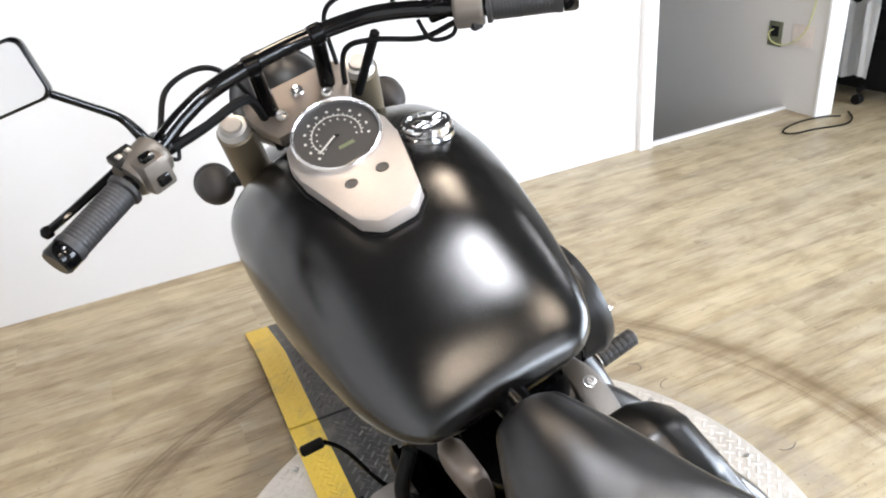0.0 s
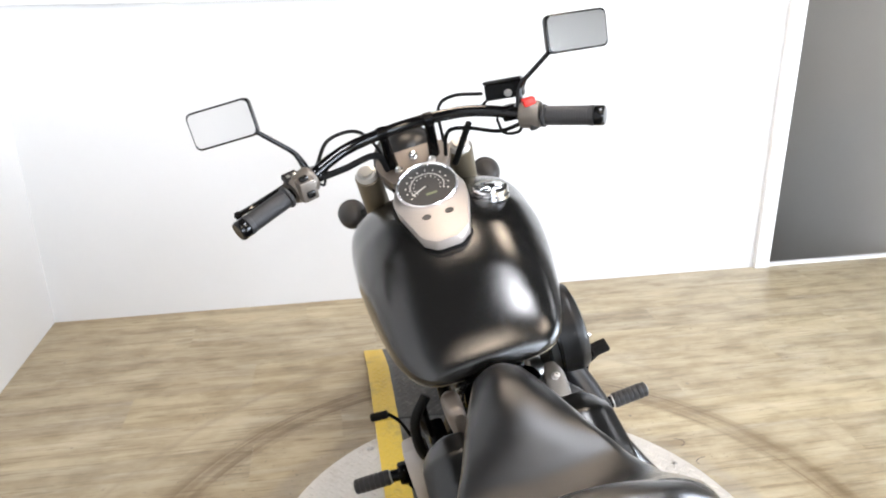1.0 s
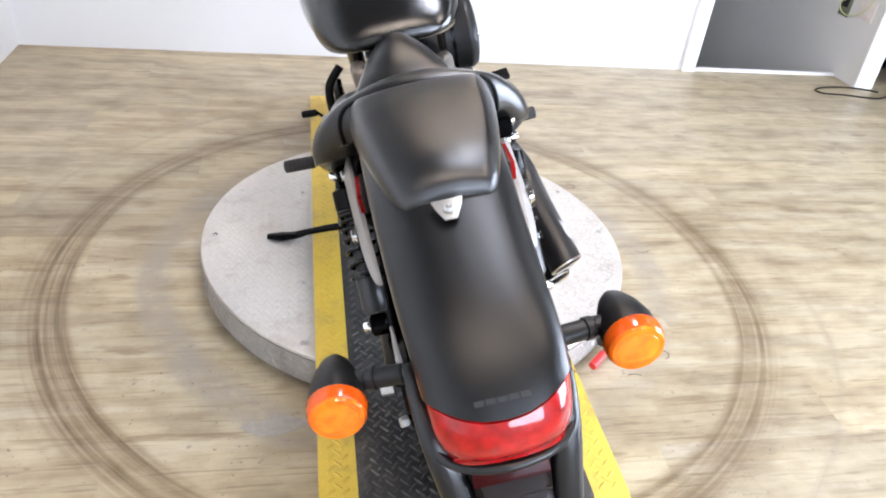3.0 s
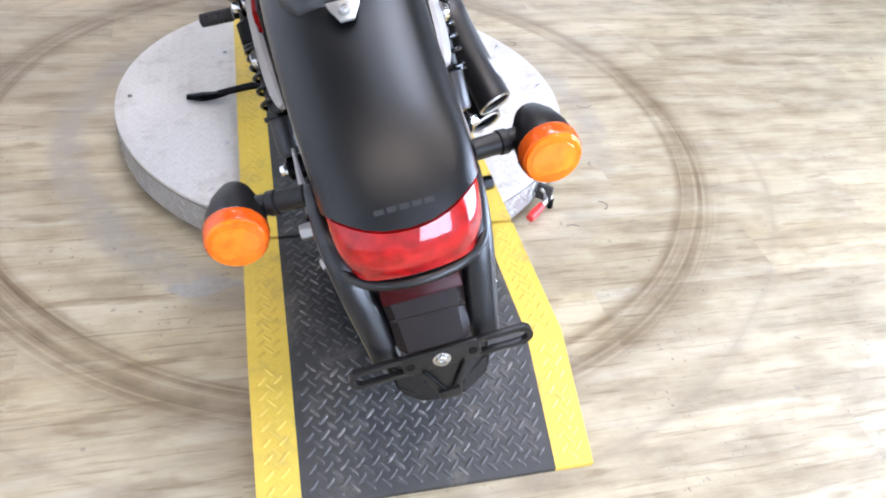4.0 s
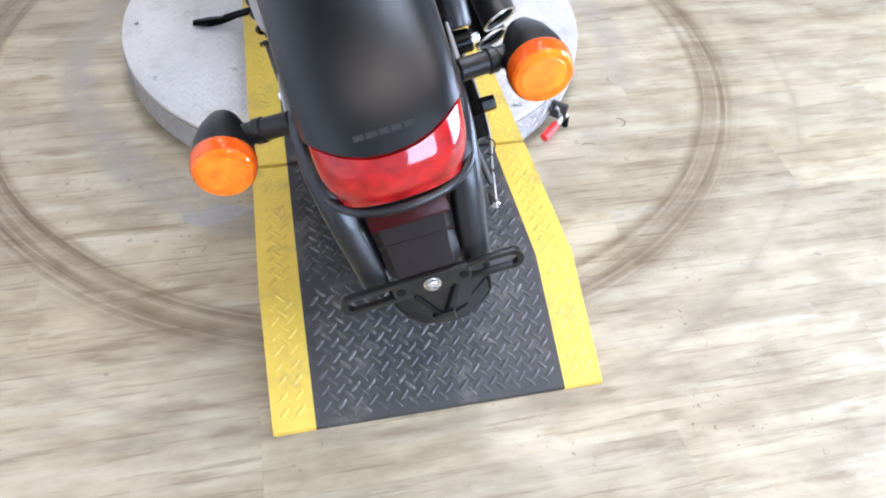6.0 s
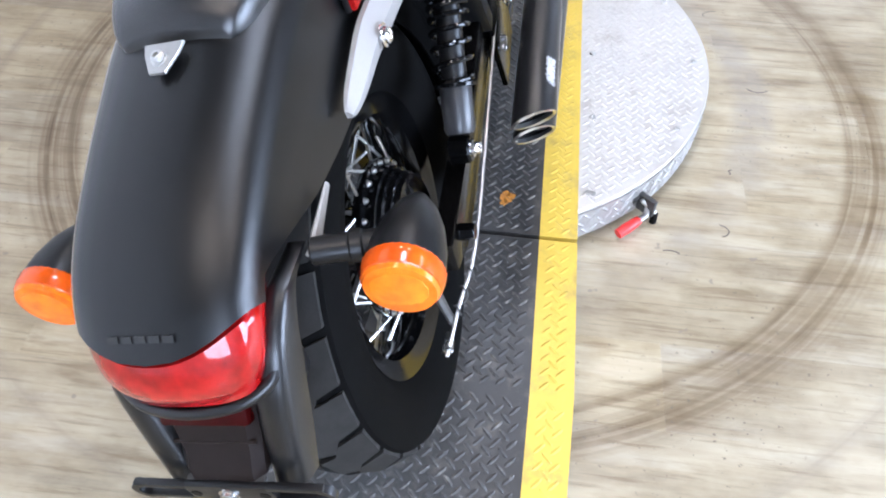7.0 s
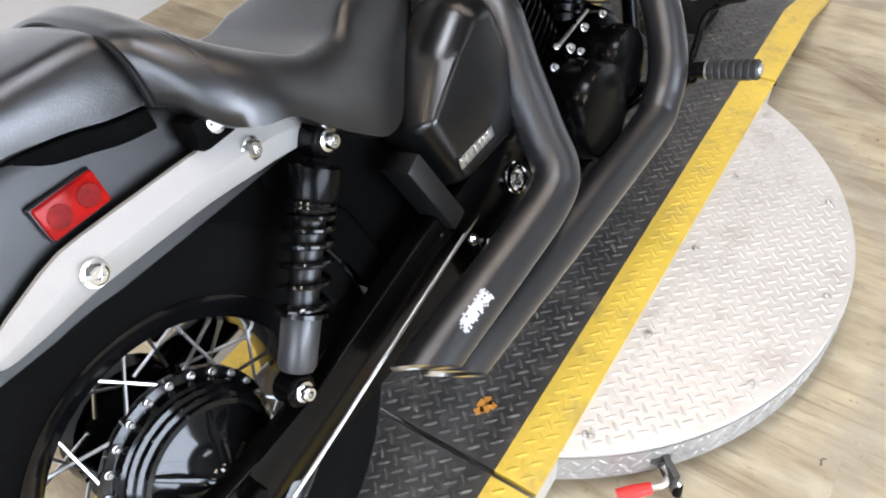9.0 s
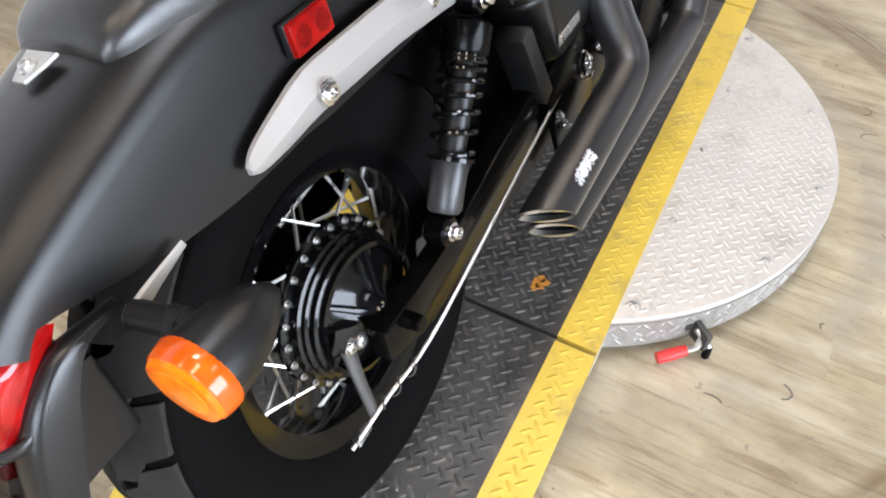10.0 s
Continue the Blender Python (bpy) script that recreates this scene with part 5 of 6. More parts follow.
def grip(s):
    p, d = along_bar(s * 0.274)
    m = axis_to(p, p + d)[0]
    prof = [(0.0127, 0.0), (0.0235, 0.0), (0.0235, 0.006), (0.0192, 0.008)]
    for k in range(16):
        u = 0.010 + 0.0053 * k
        prof += [(0.0196, u), (0.0199, u + 0.0008), (0.0199, u + 0.0042), (0.0196, u + 0.0049)]
    prof += [(0.0205, 0.097), (0.021, 0.100), (0.021, 0.106), (0.0127, 0.107)]
    g = part("grip", lathe(prof, m, 24), GRIP, bike, "black ribbed rubber handlebar grip")
    part("bar_end", lathe([(0, 0.107), (0.0195, 0.107), (0.0205, 0.109), (0.0205, 0.124), (0.018, 0.128), (0, 0.128)], m, 24), GLOSS, g, "black bar-end weight")
    # switch housing
    q, d = along_bar(-0.243 if s < 0 else 0.253)
    hl = 0.028 if s < 0 else 0.021
    mh = axis_to(q, q + d)[0]
    h = part("switch_housing", lathe([(0.0, -hl), (0.025, -hl), (0.0285, 0.004 - hl), (0.029, hl - 0.006), (0.026, hl), (0, hl)], mh, 28), HOUSING, bike, "bronze-grey switch housing")
    back = Vector((0, -0.62, 0.78))
    if s < 0:
        turn = pose(0, 0, 0, 28, 0, 30)
        c = Vector((-0.257, 0.906, 1.017))
        b = part("button_pad", box((0.034, 0.026, 0.012), c, 0.003, turn), PLASTIC, h, "black button block")
        for u in (-0.0075, 0.0075):
            part("button", box((0.0078, 0.0078, 0.004), c, 0.001, turn @ Matrix.Translation((u, -0.001, 0.006))), ALU, b)
        c = Vector((-0.234, 0.884, 0.990))
        b = part("switch_lobe", box((0.036, 0.034, 0.044), c, 0.006, pose(0, 0, 0, 12, 0, 26)), HOUSING, h)
        part("indicator_switch", box((0.018, 0.014, 0.014), c, 0.003, pose(0, 0, 0, 12, 0, 26) @ Matrix.Translation((-0.002, -0.004, 0.023))), GLOSS, b, "black indicator switch")
        part("horn_button", box((0.018, 0.010, 0.014), c, 0.003, pose(0, 0, 0, 12, 0, 26) @ Matrix.Translation((0.0, -0.017, -0.006))), GLOSS, b, "black horn button")
    else:
        c = q + Vector((0.000, -0.006, 0.029))
        part("stop_switch", box((0.026, 0.026, 0.016), c, 0.004), mat("red_switch", (0.75, 0.03, 0.02), 0.35, 0, 0.05, 60), h, "red engine stop switch")
        part("starter_button", box((0.016, 0.016, 0.014), q + Vector((-0.004, -0.016, -0.022)), 0.004), PLASTIC, h)
    # lever and its perch
    drop = 0.0 if s < 0 else -0.014
    pq, _ = along_bar(s * 0.218)
    perch = part("lever_perch", box((0.030, 0.040, 0.030), pq + Vector((0, 0.012, -0.001)), 0.006, Matrix.Rotation(radians(-s * 20), 4, "Z")), BLACK_METAL, bike)
    part("lever", tube([pq + Vector((0, 0.033, drop - 0.002)), pq + Vector((s * 0.03, 0.036, drop - 0.004)), pq + Vector((s * 0.08, 0.013, drop - 0.012)), pq + Vector((s * 0.13, -0.010, drop - 0.020)), pq + Vector((s * 0.165, -0.020, drop - 0.026))], [0.009, 0.0095, 0.009, 0.008, 0.008], 10, 6, flat=(1.0, 0.7)), GLOSS if s < 0 else BLACK_METAL, perch, "black control lever")
    part("lever_ball", lathe([(0, -0.009), (0.006, -0.007), (0.009, 0), (0.006, 0.007), (0, 0.009)], Matrix.Translation(pq + Vector((s * 0.168, -0.021, drop - 0.027))), 14), BLACK_METAL, perch)


grip(-1)
grip(1)
p, d = along_bar(0.205)
res = part("brake_reservoir", box((0.082, 0.046, 0.034), (0.225, 0.970, 1.043), 0.005, pose(0, 0, 0, -8, 4, -20)), BLACK_METAL, bike, "black front brake fluid reservoir")
part("reservoir_lid", box((0.082, 0.046, 0.007), (0.2255, 0.973, 1.0635), 0.003, pose(0, 0, 0, -8, 4, -20)), GLOSS, res)
part("sight_glass", rod((0.225, 0.946, 1.041), (0.224, 0.941, 1.040), 0.008, bevel=0.001), ALU, res)


def mirror(s, mid, turn, foot, roll):
    """A rectangular mirror on a bent stem."""
    m = Matrix.Translation(mid) @ Matrix.Rotation(radians(turn), 4, "Z") @ Matrix.Rotation(radians(-8), 4, "X") @ Matrix.Rotation(radians(roll), 4, "Y")
    w, h = 0.065, 0.038
    out = []
    for cx, cz, a0 in ((w - 0.012, h - 0.012, 0), (-w + 0.012, h - 0.012, 90), (-w + 0.012, -h + 0.012, 180), (w - 0.012, -h + 0.012, 270)):
        for k in range(5):
            a = radians(a0 + 22.5 * k)
            out.append((cx + 0.012 * math.cos(a), cz + 0.012 * math.sin(a)))
    ob = part("mirror", slab(out, -0.004, 0.016, "y", 0.004), GLOSS, bike, "rectangular black-framed mirror")
    ob.matrix_local = m
    glass = part("mirror_glass", slab([(x * 0.94, z * 0.89) for x, z in out], -0.0055, -0.003, "y"), MIRROR, ob, "clean silver mirror glass")
    corner = m @ Vector((-s * (w - 0.012), 0.008, -h + 0.010))
    foot = Vector(foot)
    part("mirror_stem", tube([corner, corner.lerp(foot + Vector((s * 0.012, 0.0, 0.048)), 0.6), foot + Vector((s * 0.012, 0.0, 0.046)), foot + Vector((s * 0.003, 0, 0.02)), foot], [0.005, 0.005, 0.0055, 0.0075, 0.009], 10, 6), GLOSS, bike, "bent black mirror stem")


mirror(-1, (-0.346, 0.905, 1.158), -6, (-0.226, 0.938, 1.010), 0)
mirror(1, (0.376, 0.885, 1.130), 6, (0.238, 0.925, 1.006), 9)

# cables
for pts, r in (
    ([(-0.205, 0.959, 1.011), (-0.17, 1.019, 1.043), (-0.11, 1.059, 1.038), (-0.075, 1.099, 0.988), (-0.05, 1.143, 0.883)], 0.0042),
    ([(-0.215, 0.939, 0.988), (-0.15, 0.979, 0.983), (-0.09, 1.014, 0.983), (-0.068, 1.044, 0.958), (-0.06, 1.096, 0.862)], 0.0075),
    ([(-0.225, 0.934, 1.003), (-0.205, 0.939, 0.973), (-0.195, 0.949, 0.983), (-0.18, 0.964, 1.013)], 0.003),
    ([(0.235, 0.929, 0.973), (0.19, 0.964, 0.963), (0.13, 0.994, 0.983), (0.09, 1.019, 0.983), (0.075, 1.047, 0.937), (0.072, 1.076, 0.862)], 0.0045),
    ([(0.18, 0.994, 1.045), (0.12, 1.029, 1.053), (0.085, 1.059, 1.028), (0.08, 1.092, 0.937), (0.07, 1.139, 0.841)], 0.004),
    ([(0.25, 0.939, 1.036), (0.27, 0.969, 1.053), (0.225, 0.999, 1.048), (0.165, 0.999, 1.013)], 0.0035),
    ([(0.19, 0.954, 0.993), (0.195, 0.939, 0.963), (0.225, 0.929, 0.958), (0.24, 0.929, 0.978)], 0.0035),
):
    part("control_cable", tube(pts, r, 8, 8), RUBBER, bike)
part("cable_sleeve", rod((0.135, 0.995, 0.993), (0.090, 1.066, 0.895), 0.0075, bevel=0.001), RUBBER, bike)


def indicator(name, at, tail, root, lens_way, label, lens_material):
    """A bullet indicator: stalk, shell and lens."""
    at, lw = Vector(at), Vector(lens_way).normalized()
    m = axis_to(at, at + lw)[0]
    n = tail
    ob = part(name, lathe([(0, -n), (0.008, -n * 0.97), (0.020, -n * 0.78), (0.030, -n * 0.50), (0.0355, -n * 0.2), (0.0365, 0.0), (0.0365, 0.004), (0, 0.004)], m, 32), DULL if lens_material is PLASTIC else PLASTIC, bike, label)
    part("lens", lathe([(0.030, 0.018), (0.0345, 0.0235), (0.0325, 0.0275), (0.02, 0.0295), (0, 0.0305)], m, 40), lens_material, ob, "glossy amber lens" if lens_material is ORANGE else "dark lens")
    if lens_material is ORANGE:
        # proud disc that carries the painted glow of the lens middle
        part("lens_core", lathe([(0.0275, 0.0272), (0.0262, 0.0292), (0.014, 0.0308), (0, 0.0314)], m @ Matrix.Translation((0, 0.002, 0)) @ Matrix.Diagonal((1.0, 0.90, 1, 1)), 14), AMBER_CORE, ob, "faceted amber middle with the lens glow in its colour", 10)
    rim = lathe([(0.030, 0.003), (0.0362, 0.003), (0.0382, 0.006), (0.0375, 0.0150), (0.0360, 0.0225), (0.0338, 0.0240), (0.030, 0.0200), (0.030, 0.003)], m, 64, caps=False)
    back = m.inverted()
    for v in rim.verts:
        q = back @ v.co
        if math.hypot(q.x, q.y) > 0.0355 and round(math.atan2(q.y, q.x) / (2 * math.pi / 64)) % 2:
            v.co = m @ Vector((q.x * 0.982, q.y * 0.982, q.z))
    part("lens_rim", rim, AMBER_RIM if lens_material is ORANGE else lens_material, ob, "ribbed darker amber rim" if lens_material is ORANGE else "")
    a = at - lw * n * 0.38
    root = Vector(root)
    mid = root + (a - root) * 0.42
    part("stalk", rod(root, a, 0.0135, bevel=0.002), PLASTIC, ob)
    part("stalk_collar", rod(mid - (a - root) * 0.03, mid + (a - root) * 0.12, 0.0155, bevel=0.002), PLASTIC, ob)
    return ob


for s in (-1, 1):
    indicator("rear_indicator", (s * 0.187, -0.380, 0.561), 0.084, (s * 0.098, -0.368, 0.574), (0, -1.0, 0.0), "black bullet rear indicator with amber lens", ORANGE)
    indicator("front_indicator", (s * 0.186, 1.285, 0.785), 0.060, (s * 0.11, 1.25, 0.79), (0, 1, 0.05), "black bullet front indicator", PLASTIC)

# ---- tail: lamp, bracket, plate holder ----
def tail_lamp():
    """A red lens that fills the tail edge of the mudguard from side to side and tapers downwards."""
    bm = bmesh.new()
    rows = []
    for j in range(13):
        v = j / 12
        row = []
        for i in range(29):
            u = -1 + 2 * i / 28
            c = math.pi / 2 * (1 - u)
            cx, cz = math.cos(c), math.sin(c)
            x0 = math.copysign(abs(cx) ** 0.80, cx) * 0.0825
            a = radians(53.1 - 5.0 * abs(x0 / 0.0857) ** 2.2)
            r = 0.398 + 0.043 * cz ** 0.80 - 0.004
            top = Vector((x0, FC[1] - r * math.sin(a), FC[2] + r * math.cos(a))) + Vector(TAIL)
            low = Vector((0.069 * math.sin(u * math.pi / 2), -0.479 - 0.030 * (1 - abs(u) ** 2.4), 0.545)) + Vector((0.003, 0, 0))
            p = top.lerp(low, v)
            swell = math.sin(math.pi * min(1.0, v * 1.06)) if v < 0.94 else 0.0
            row.append(bm.verts.new(p + Vector((0.35 * u, -0.9, -0.2)) * 0.010 * max(0.0, swell)))
        rows.append(row)
    for a, b in zip(rows, rows[1:]):
        for k in range(28):
            bm.faces.new((a[k], a[k + 1], b[k + 1], b[k]))
    back = []
    edge = rows[0] + [r[-1] for r in rows[1:]] + rows[-1][-2::-1] + [r[0] for r in rows[-2:0:-1]]
    for v in edge:
        back.append(bm.verts.new((v.co.x * 0.90, v.co.y + 0.040, v.co.z + 0.002)))
    for k in range(len(edge)):
        bm.faces.new((edge[k], edge[(k + 1) % len(edge)], back[(k + 1) % len(edge)], back[k]))
    bm.faces.new(back)
    return part("tail_lamp", bm, RED, bike, "wide glossy red tail lamp", 50)


lamp = tail_lamp()
part("lamp_housing", slab([(-0.064, 0.548), (0.064, 0.548), (0.060, 0.525), (0.050, 0.440), (-0.050, 0.440), (-0.060, 0.525)], -0.482, -0.40, "y", 0.006), PLASTIC, bike)
part("lamp_bezel", tube([(-0.082, -0.465, 0.554), (-0.072, -0.485, 0.542), (-0.043, -0.503, 0.536), (0.003, -0.510, 0.535), (0.048, -0.503, 0.536), (0.077, -0.485, 0.542), (0.087, -0.465, 0.554)], 0.0062, 10, 5), TAILCAST, bike, "black edge under the tail lamp")


def tail_arm(s):
    """A broad cast arm from the lamp's side down to the plate holder; rows give its outer and inner edge."""
    bm = bmesh.new()
    rings = []
    for outer, inner, y, z, d in spline_rows([(0.098, 0.084, -0.375, 0.592, 0.010), (0.098, 0.078, -0.420, 0.594, 0.020), (0.096, 0.070, -0.460, 0.574, 0.032), (0.091, 0.056, -0.489, 0.536, 0.040), (0.083, 0.048, -0.510, 0.484, 0.038), (0.0745, 0.041, -0.529, 0.428, 0.030)], 22):
        back = Vector((0, 0.87, -0.49)) * d
        mid = (outer + inner) / 2
        sec = [(outer, 1.0), (outer, 0.24), (outer - 0.003, 0.08), (outer - 0.009, 0.0), (mid, -0.03), (inner + 0.006, 0.02), (inner + 0.001, 0.12), (inner - 0.004, 1.0)]
        rings.append([bm.verts.new(Vector((s * x, y, z)) + back * k) for x, k in sec])
    for a, b in zip(rings, rings[1:]):
        for k in range(8):
            bm.faces.new((a[k], a[(k + 1) % 8], b[(k + 1) % 8], b[k]))
    bm.faces.new(rings[0])
    bm.faces.new(rings[-1])
    return part("tail_bracket_arm", bm, TAILCAST, bike, "broad black cast tail bracket arm", 50)


for s in (-1, 1):
    tail_arm(s)
    part("stalk_bracket", tube([(s * 0.099, -0.372, 0.570), (s * 0.102, -0.350, 0.580), (s * 0.104, -0.300, 0.592)], [0.010, 0.008, 0.004], 8, 6, flat=(0.5, 1.0)), STRUT, bike, "grey metal bracket at the indicator stalk")
bm = bmesh.new()
rings = [[bm.verts.new((x * w, y + d, z)) for x, d in ((-1, 0.010), (1, 0.010), (1, 0.018), (-1, 0.018))] for w, y, z in ((0.079, -0.464, 0.538), (0.073, -0.490, 0.490), (0.064, -0.520, 0.430))]
for a, b in zip(rings, rings[1:]):
    for k in range(4):
        bm.faces.new((a[k], a[(k + 1) % 4], b[(k + 1) % 4], b[k]))
bm.faces.new(rings[0])
bm.faces.new(rings[-1])
part("bracket_panel", bm, PLASTIC, bike, "black panel between the bracket arms")
def lamp_cover():
    """A smoked box below the lamp that juts out over the plate holder; sections from the lamp down to its lip."""
    bm = bmesh.new()
    rows = []
    for w, y, z, d in ((0.051, -0.489, 0.532, 0.042), (0.050, -0.495, 0.518, 0.044), (0.047, -0.506, 0.495, 0.046), (0.044, -0.518, 0.472, 0.046), (0.043, -0.530, 0.458, 0.052), (0.042, -0.535, 0.447, 0.052)):
        c = 0.010
        rows.append([bm.verts.new(p) for p in ((-w, y + d, z), (-w, y + c, z), (-w + c, y, z), (w - c, y, z), (w, y + c, z), (w, y + d, z))])
    for a, b in zip(rows, rows[1:]):
        for k in range(6):
            bm.faces.new((a[k], a[(k + 1) % 6], b[(k + 1) % 6], b[k]))
    bm.faces.new(rows[0])
    bm.faces.new(rows[-1])
    ob = part("plate_lamp_cover", bm, DARKRED, bike, "dark smoked cover under the tail lamp", 25)
    part("plate_lens", box((0.092, 0.016, 0.026), (0, -0.494, 0.511), 0.004, pose(0, 0, 0, -35)), LENS_RED, ob, "dark red lens strip")
    part("cover_lip", box((0.084, 0.012, 0.006), (0, -0.5335, 0.4455), 0.003), CAST, ob, "dull grey lip")
    part("cover_step", tube([(-0.043, -0.511, 0.482), (0.043, -0.511, 0.482)], 0.0022, 8, 2, smooth=False), DARKRED, ob)


lamp_cover()


def plate_holder():
    """A flat bar with a slot at each end, and a centre tongue."""
    bm = bmesh.new()
    y0, y1, z, w, h = -0.538, -0.530, 0.417, 0.118, 0.0155
    for s in (-1, 1):
        for a, b in ((0.052, 0.104),):
            box((b - a + 0.012, y1 - y0, 0.007), (s * (a + b) / 2, (y0 + y1) / 2, z + h - 0.0035), 0.002, bm=bm)
            box((b - a + 0.012, y1 - y0, 0.007), (s * (a + b) / 2, (y0 + y1) / 2, z - h + 0.0035), 0.002, bm=bm)
            lathe([(0.0085, y0), (0.0155, y0), (0.0155, y1), (0.0085, y1), (0.0085, y0)], Matrix.Translation((s * 0.102, 0, z)) @ Matrix.Rotation(-math.pi / 2, 4, "X") @ Matrix.Rotation(-math.pi / 2 if s > 0 else math.pi / 2, 4, "Z"), 12, bm, 0.5)
    box((0.100, y1 - y0, 2 * h), (0, (y0 + y1) / 2, z), 0.003, bm=bm)
    return part("plate_holder", bm, PLASTIC, bike, "black slotted plate holder bar without a plate")


holder = plate_holder()
holder.matrix_local = Matrix.Translation((0.002, -0.004, 0.017)) @ Matrix.Diagonal((0.92, 1, 1, 1))
part("holder_tongue", slab([(-0.035, 0.405), (0.035, 0.405), (0.012, 0.342), (-0.012, 0.342)], -0.5365, -0.531, "y", 0.002), PLASTIC, holder)
for s in (-1, 1):
    part("groove", tube([(s * 0.026, -0.5385, 0.404), (s * 0.006, -0.5385, 0.360)], 0.0022, 6, 2, smooth=False), RUBBER, holder)
    part("small_hole", rod((s * 0.040, -0.5385, 0.417), (s * 0.040, -0.536, 0.417), 0.006), RUBBER, holder)
bolt(holder, (0, -0.538, 0.418), (0, -1, 0), 0.0085)
part("wire_reflector", box((0.03, 0.006, 0.016), (0, -0.5375, 0.349), 0.002), PLASTIC, holder)

# ---- exhaust ----
def slash_pipe(name, pts, r, label):
    """A pipe that ends in a slanted hollow cut: longest on its inner upper side, with a bright worn lip."""
    ob = part(name, tube(pts, r, 28, 10), PIPE, bike, label, 60)
    a, b = Vector(pts[-2]), Vector(pts[-1])
    d = (b - a).normalized()
    up = (Vector((0, 0, 1)) - d * d.z).normalized()
    side = Vector((1, 0, 0))
    n = 32

    def ring(bm, rr, reach):
        out = []
        for k in range(n):
            t = 2 * math.pi * k / n
            u, v = math.cos(t), math.sin(t)
            far = 0.045 + reach - 0.015 * u + 0.026 * v if reach > -1 else -0.012
            out.append(bm.verts.new(b + d * far + rr * (u * side + v * up)))
        return out

    def skin(bm, *rings):
        for p, q in zip(rings, rings[1:]):
            for k in range(n):
                bm.faces.new((p[k], p[(k + 1) % n], q[(k + 1) % n], q[k]))

    bm = bmesh.new()
    skin(bm, ring(bm, r, -2), ring(bm, r, 0.0), ring(bm, r - 0.003, 0.0))
    part("pipe_end", bm, PIPE, ob, "slash-cut open pipe end", 30)
    bm = bmesh.new()
    skin(bm, ring(bm, r - 0.0004, 0.0006), ring(bm, r - 0.0052, 0.001), ring(bm, r - 0.0056, -0.012))
    part("bright_lip", bm, STEEL, ob, "worn bright metal lip")
    bm = bmesh.new()
    inner_ring = ring(bm, r - 0.0054, -2)
    skin(bm, ring(bm, r - 0.0057, -0.010), inner_ring)
    bm.faces.new(inner_ring)
    part("dark_bore", bm, RUBBER, ob)
    return ob


upper = slash_pipe("upper_exhaust", [(0.07, 0.575, 0.575), (0.125, 0.545, 0.53), (0.160, 0.510, 0.465), (0.196, 0.480, 0.392), (0.226, 0.453, 0.340), (0.232, 0.408, 0.318), (0.232, 0.30, 0.311), (0.232, 0.142, 0.308)], 0.034, "matt black upper exhaust pipe with slash-cut end")
lower = slash_pipe("lower_exhaust", [(0.07, 0.985, 0.53), (0.135, 0.965, 0.48), (0.198, 0.910, 0.375), (0.230, 0.850, 0.292), (0.231, 0.800, 0.240), (0.229, 0.735, 0.220), (0.224, 0.45, 0.226), (0.219, 0.187, 0.236)], 0.034, "matt black lower exhaust pipe with slash-cut end")
# worn sticker: ragged foil flakes laid on the pipe, in two rows of bars
rng = random.Random(11)
bm = bmesh.new()
for i in range(20):
    for j in range(8):
        if (j in (0, 7) and rng.random() < 0.5) or rng.random() < 0.10 or (i in (0, 19) and rng.random() < 0.5):
            continue
        y0, y1 = 0.148 + 0.0032 * i, 0.148 + 0.0032 * (i + 1)
        a0, a1 = radians(24 + 4.2 * j), radians(24 + 4.2 * (j + 1))
        lo = []
        for yy, aa in ((y0, a0), (y1, a0), (y1, a1), (y0, a1)):
            lo.append(bm.verts.new((0.232 + 0.0346 * math.cos(aa), yy, 0.308 + 0.018 * (yy - 0.142) + 0.0346 * math.sin(aa))))
        bm.faces.new(lo)
bmesh.ops.remove_doubles(bm, verts=bm.verts, dist=1e-5)
bmesh.ops.solidify(bm, geom=bm.faces[:], thickness=-0.0005)
part("maker_sticker", bm, STICKER, upper, "worn torn silver sticker without readable words", 20)

# ---- side covers ----
def side_cover(s):
    bm = bmesh.new()
    base = [(0.285, 0.500), (0.325, 0.386), (0.455, 0.380), (0.490, 0.405), (0.508, 0.515), (0.495, 0.600), (0.430, 0.606), (0.365, 0.570)]
    face = [(0.306, 0.511), (0.336, 0.403), (0.446, 0.402), (0.471, 0.419), (0.486, 0.514), (0.472, 0.572), (0.446, 0.578), (0.392, 0.553)]
    rings = []
    for x, k in ((0.085, 0.0), (0.122, 0.0), (0.150, 0.35), (0.171, 1.0)):
        rings.append([bm.verts.new((s * x, p[0] + (q[0] - p[0]) * k, p[1] + (q[1] - p[1]) * k)) for p, q in zip(base, face)])
    for a, b in zip(rings, rings[1:]):
        for k in range(8):
            bm.faces.new((a[k], a[(k + 1) % 8], b[(k + 1) % 8], b[k]))
    bm.faces.new(rings[0])
    bm.faces.new(rings[-1])
    bmesh.ops.bevel(bm, geom=[e for e in bm.edges], offset=0.009, segments=3, profile=0.6, affect="EDGES", clamp_overlap=True)
    ob = part("side_cover", bm, COVER, bike, "satin black side cover", 45)
    bars = bmesh.new()
    box((0.0016, 0.082, 0.0165), (s * 0.1725, 0.366, 0.4315), 0.0006, bm=bars)
    for k in range(7):
        box((0.0030, 0.0078, 0.0115 if k % 3 else 0.0135), (s * 0.1738, 0.3335 + 0.0108 * k, 0.4315), 0.0008, bm=bars)
    part("cover_badge", bars, STEEL, ob, "small chrome badge in plain bars")


side_cover(1)
side_cover(-1)

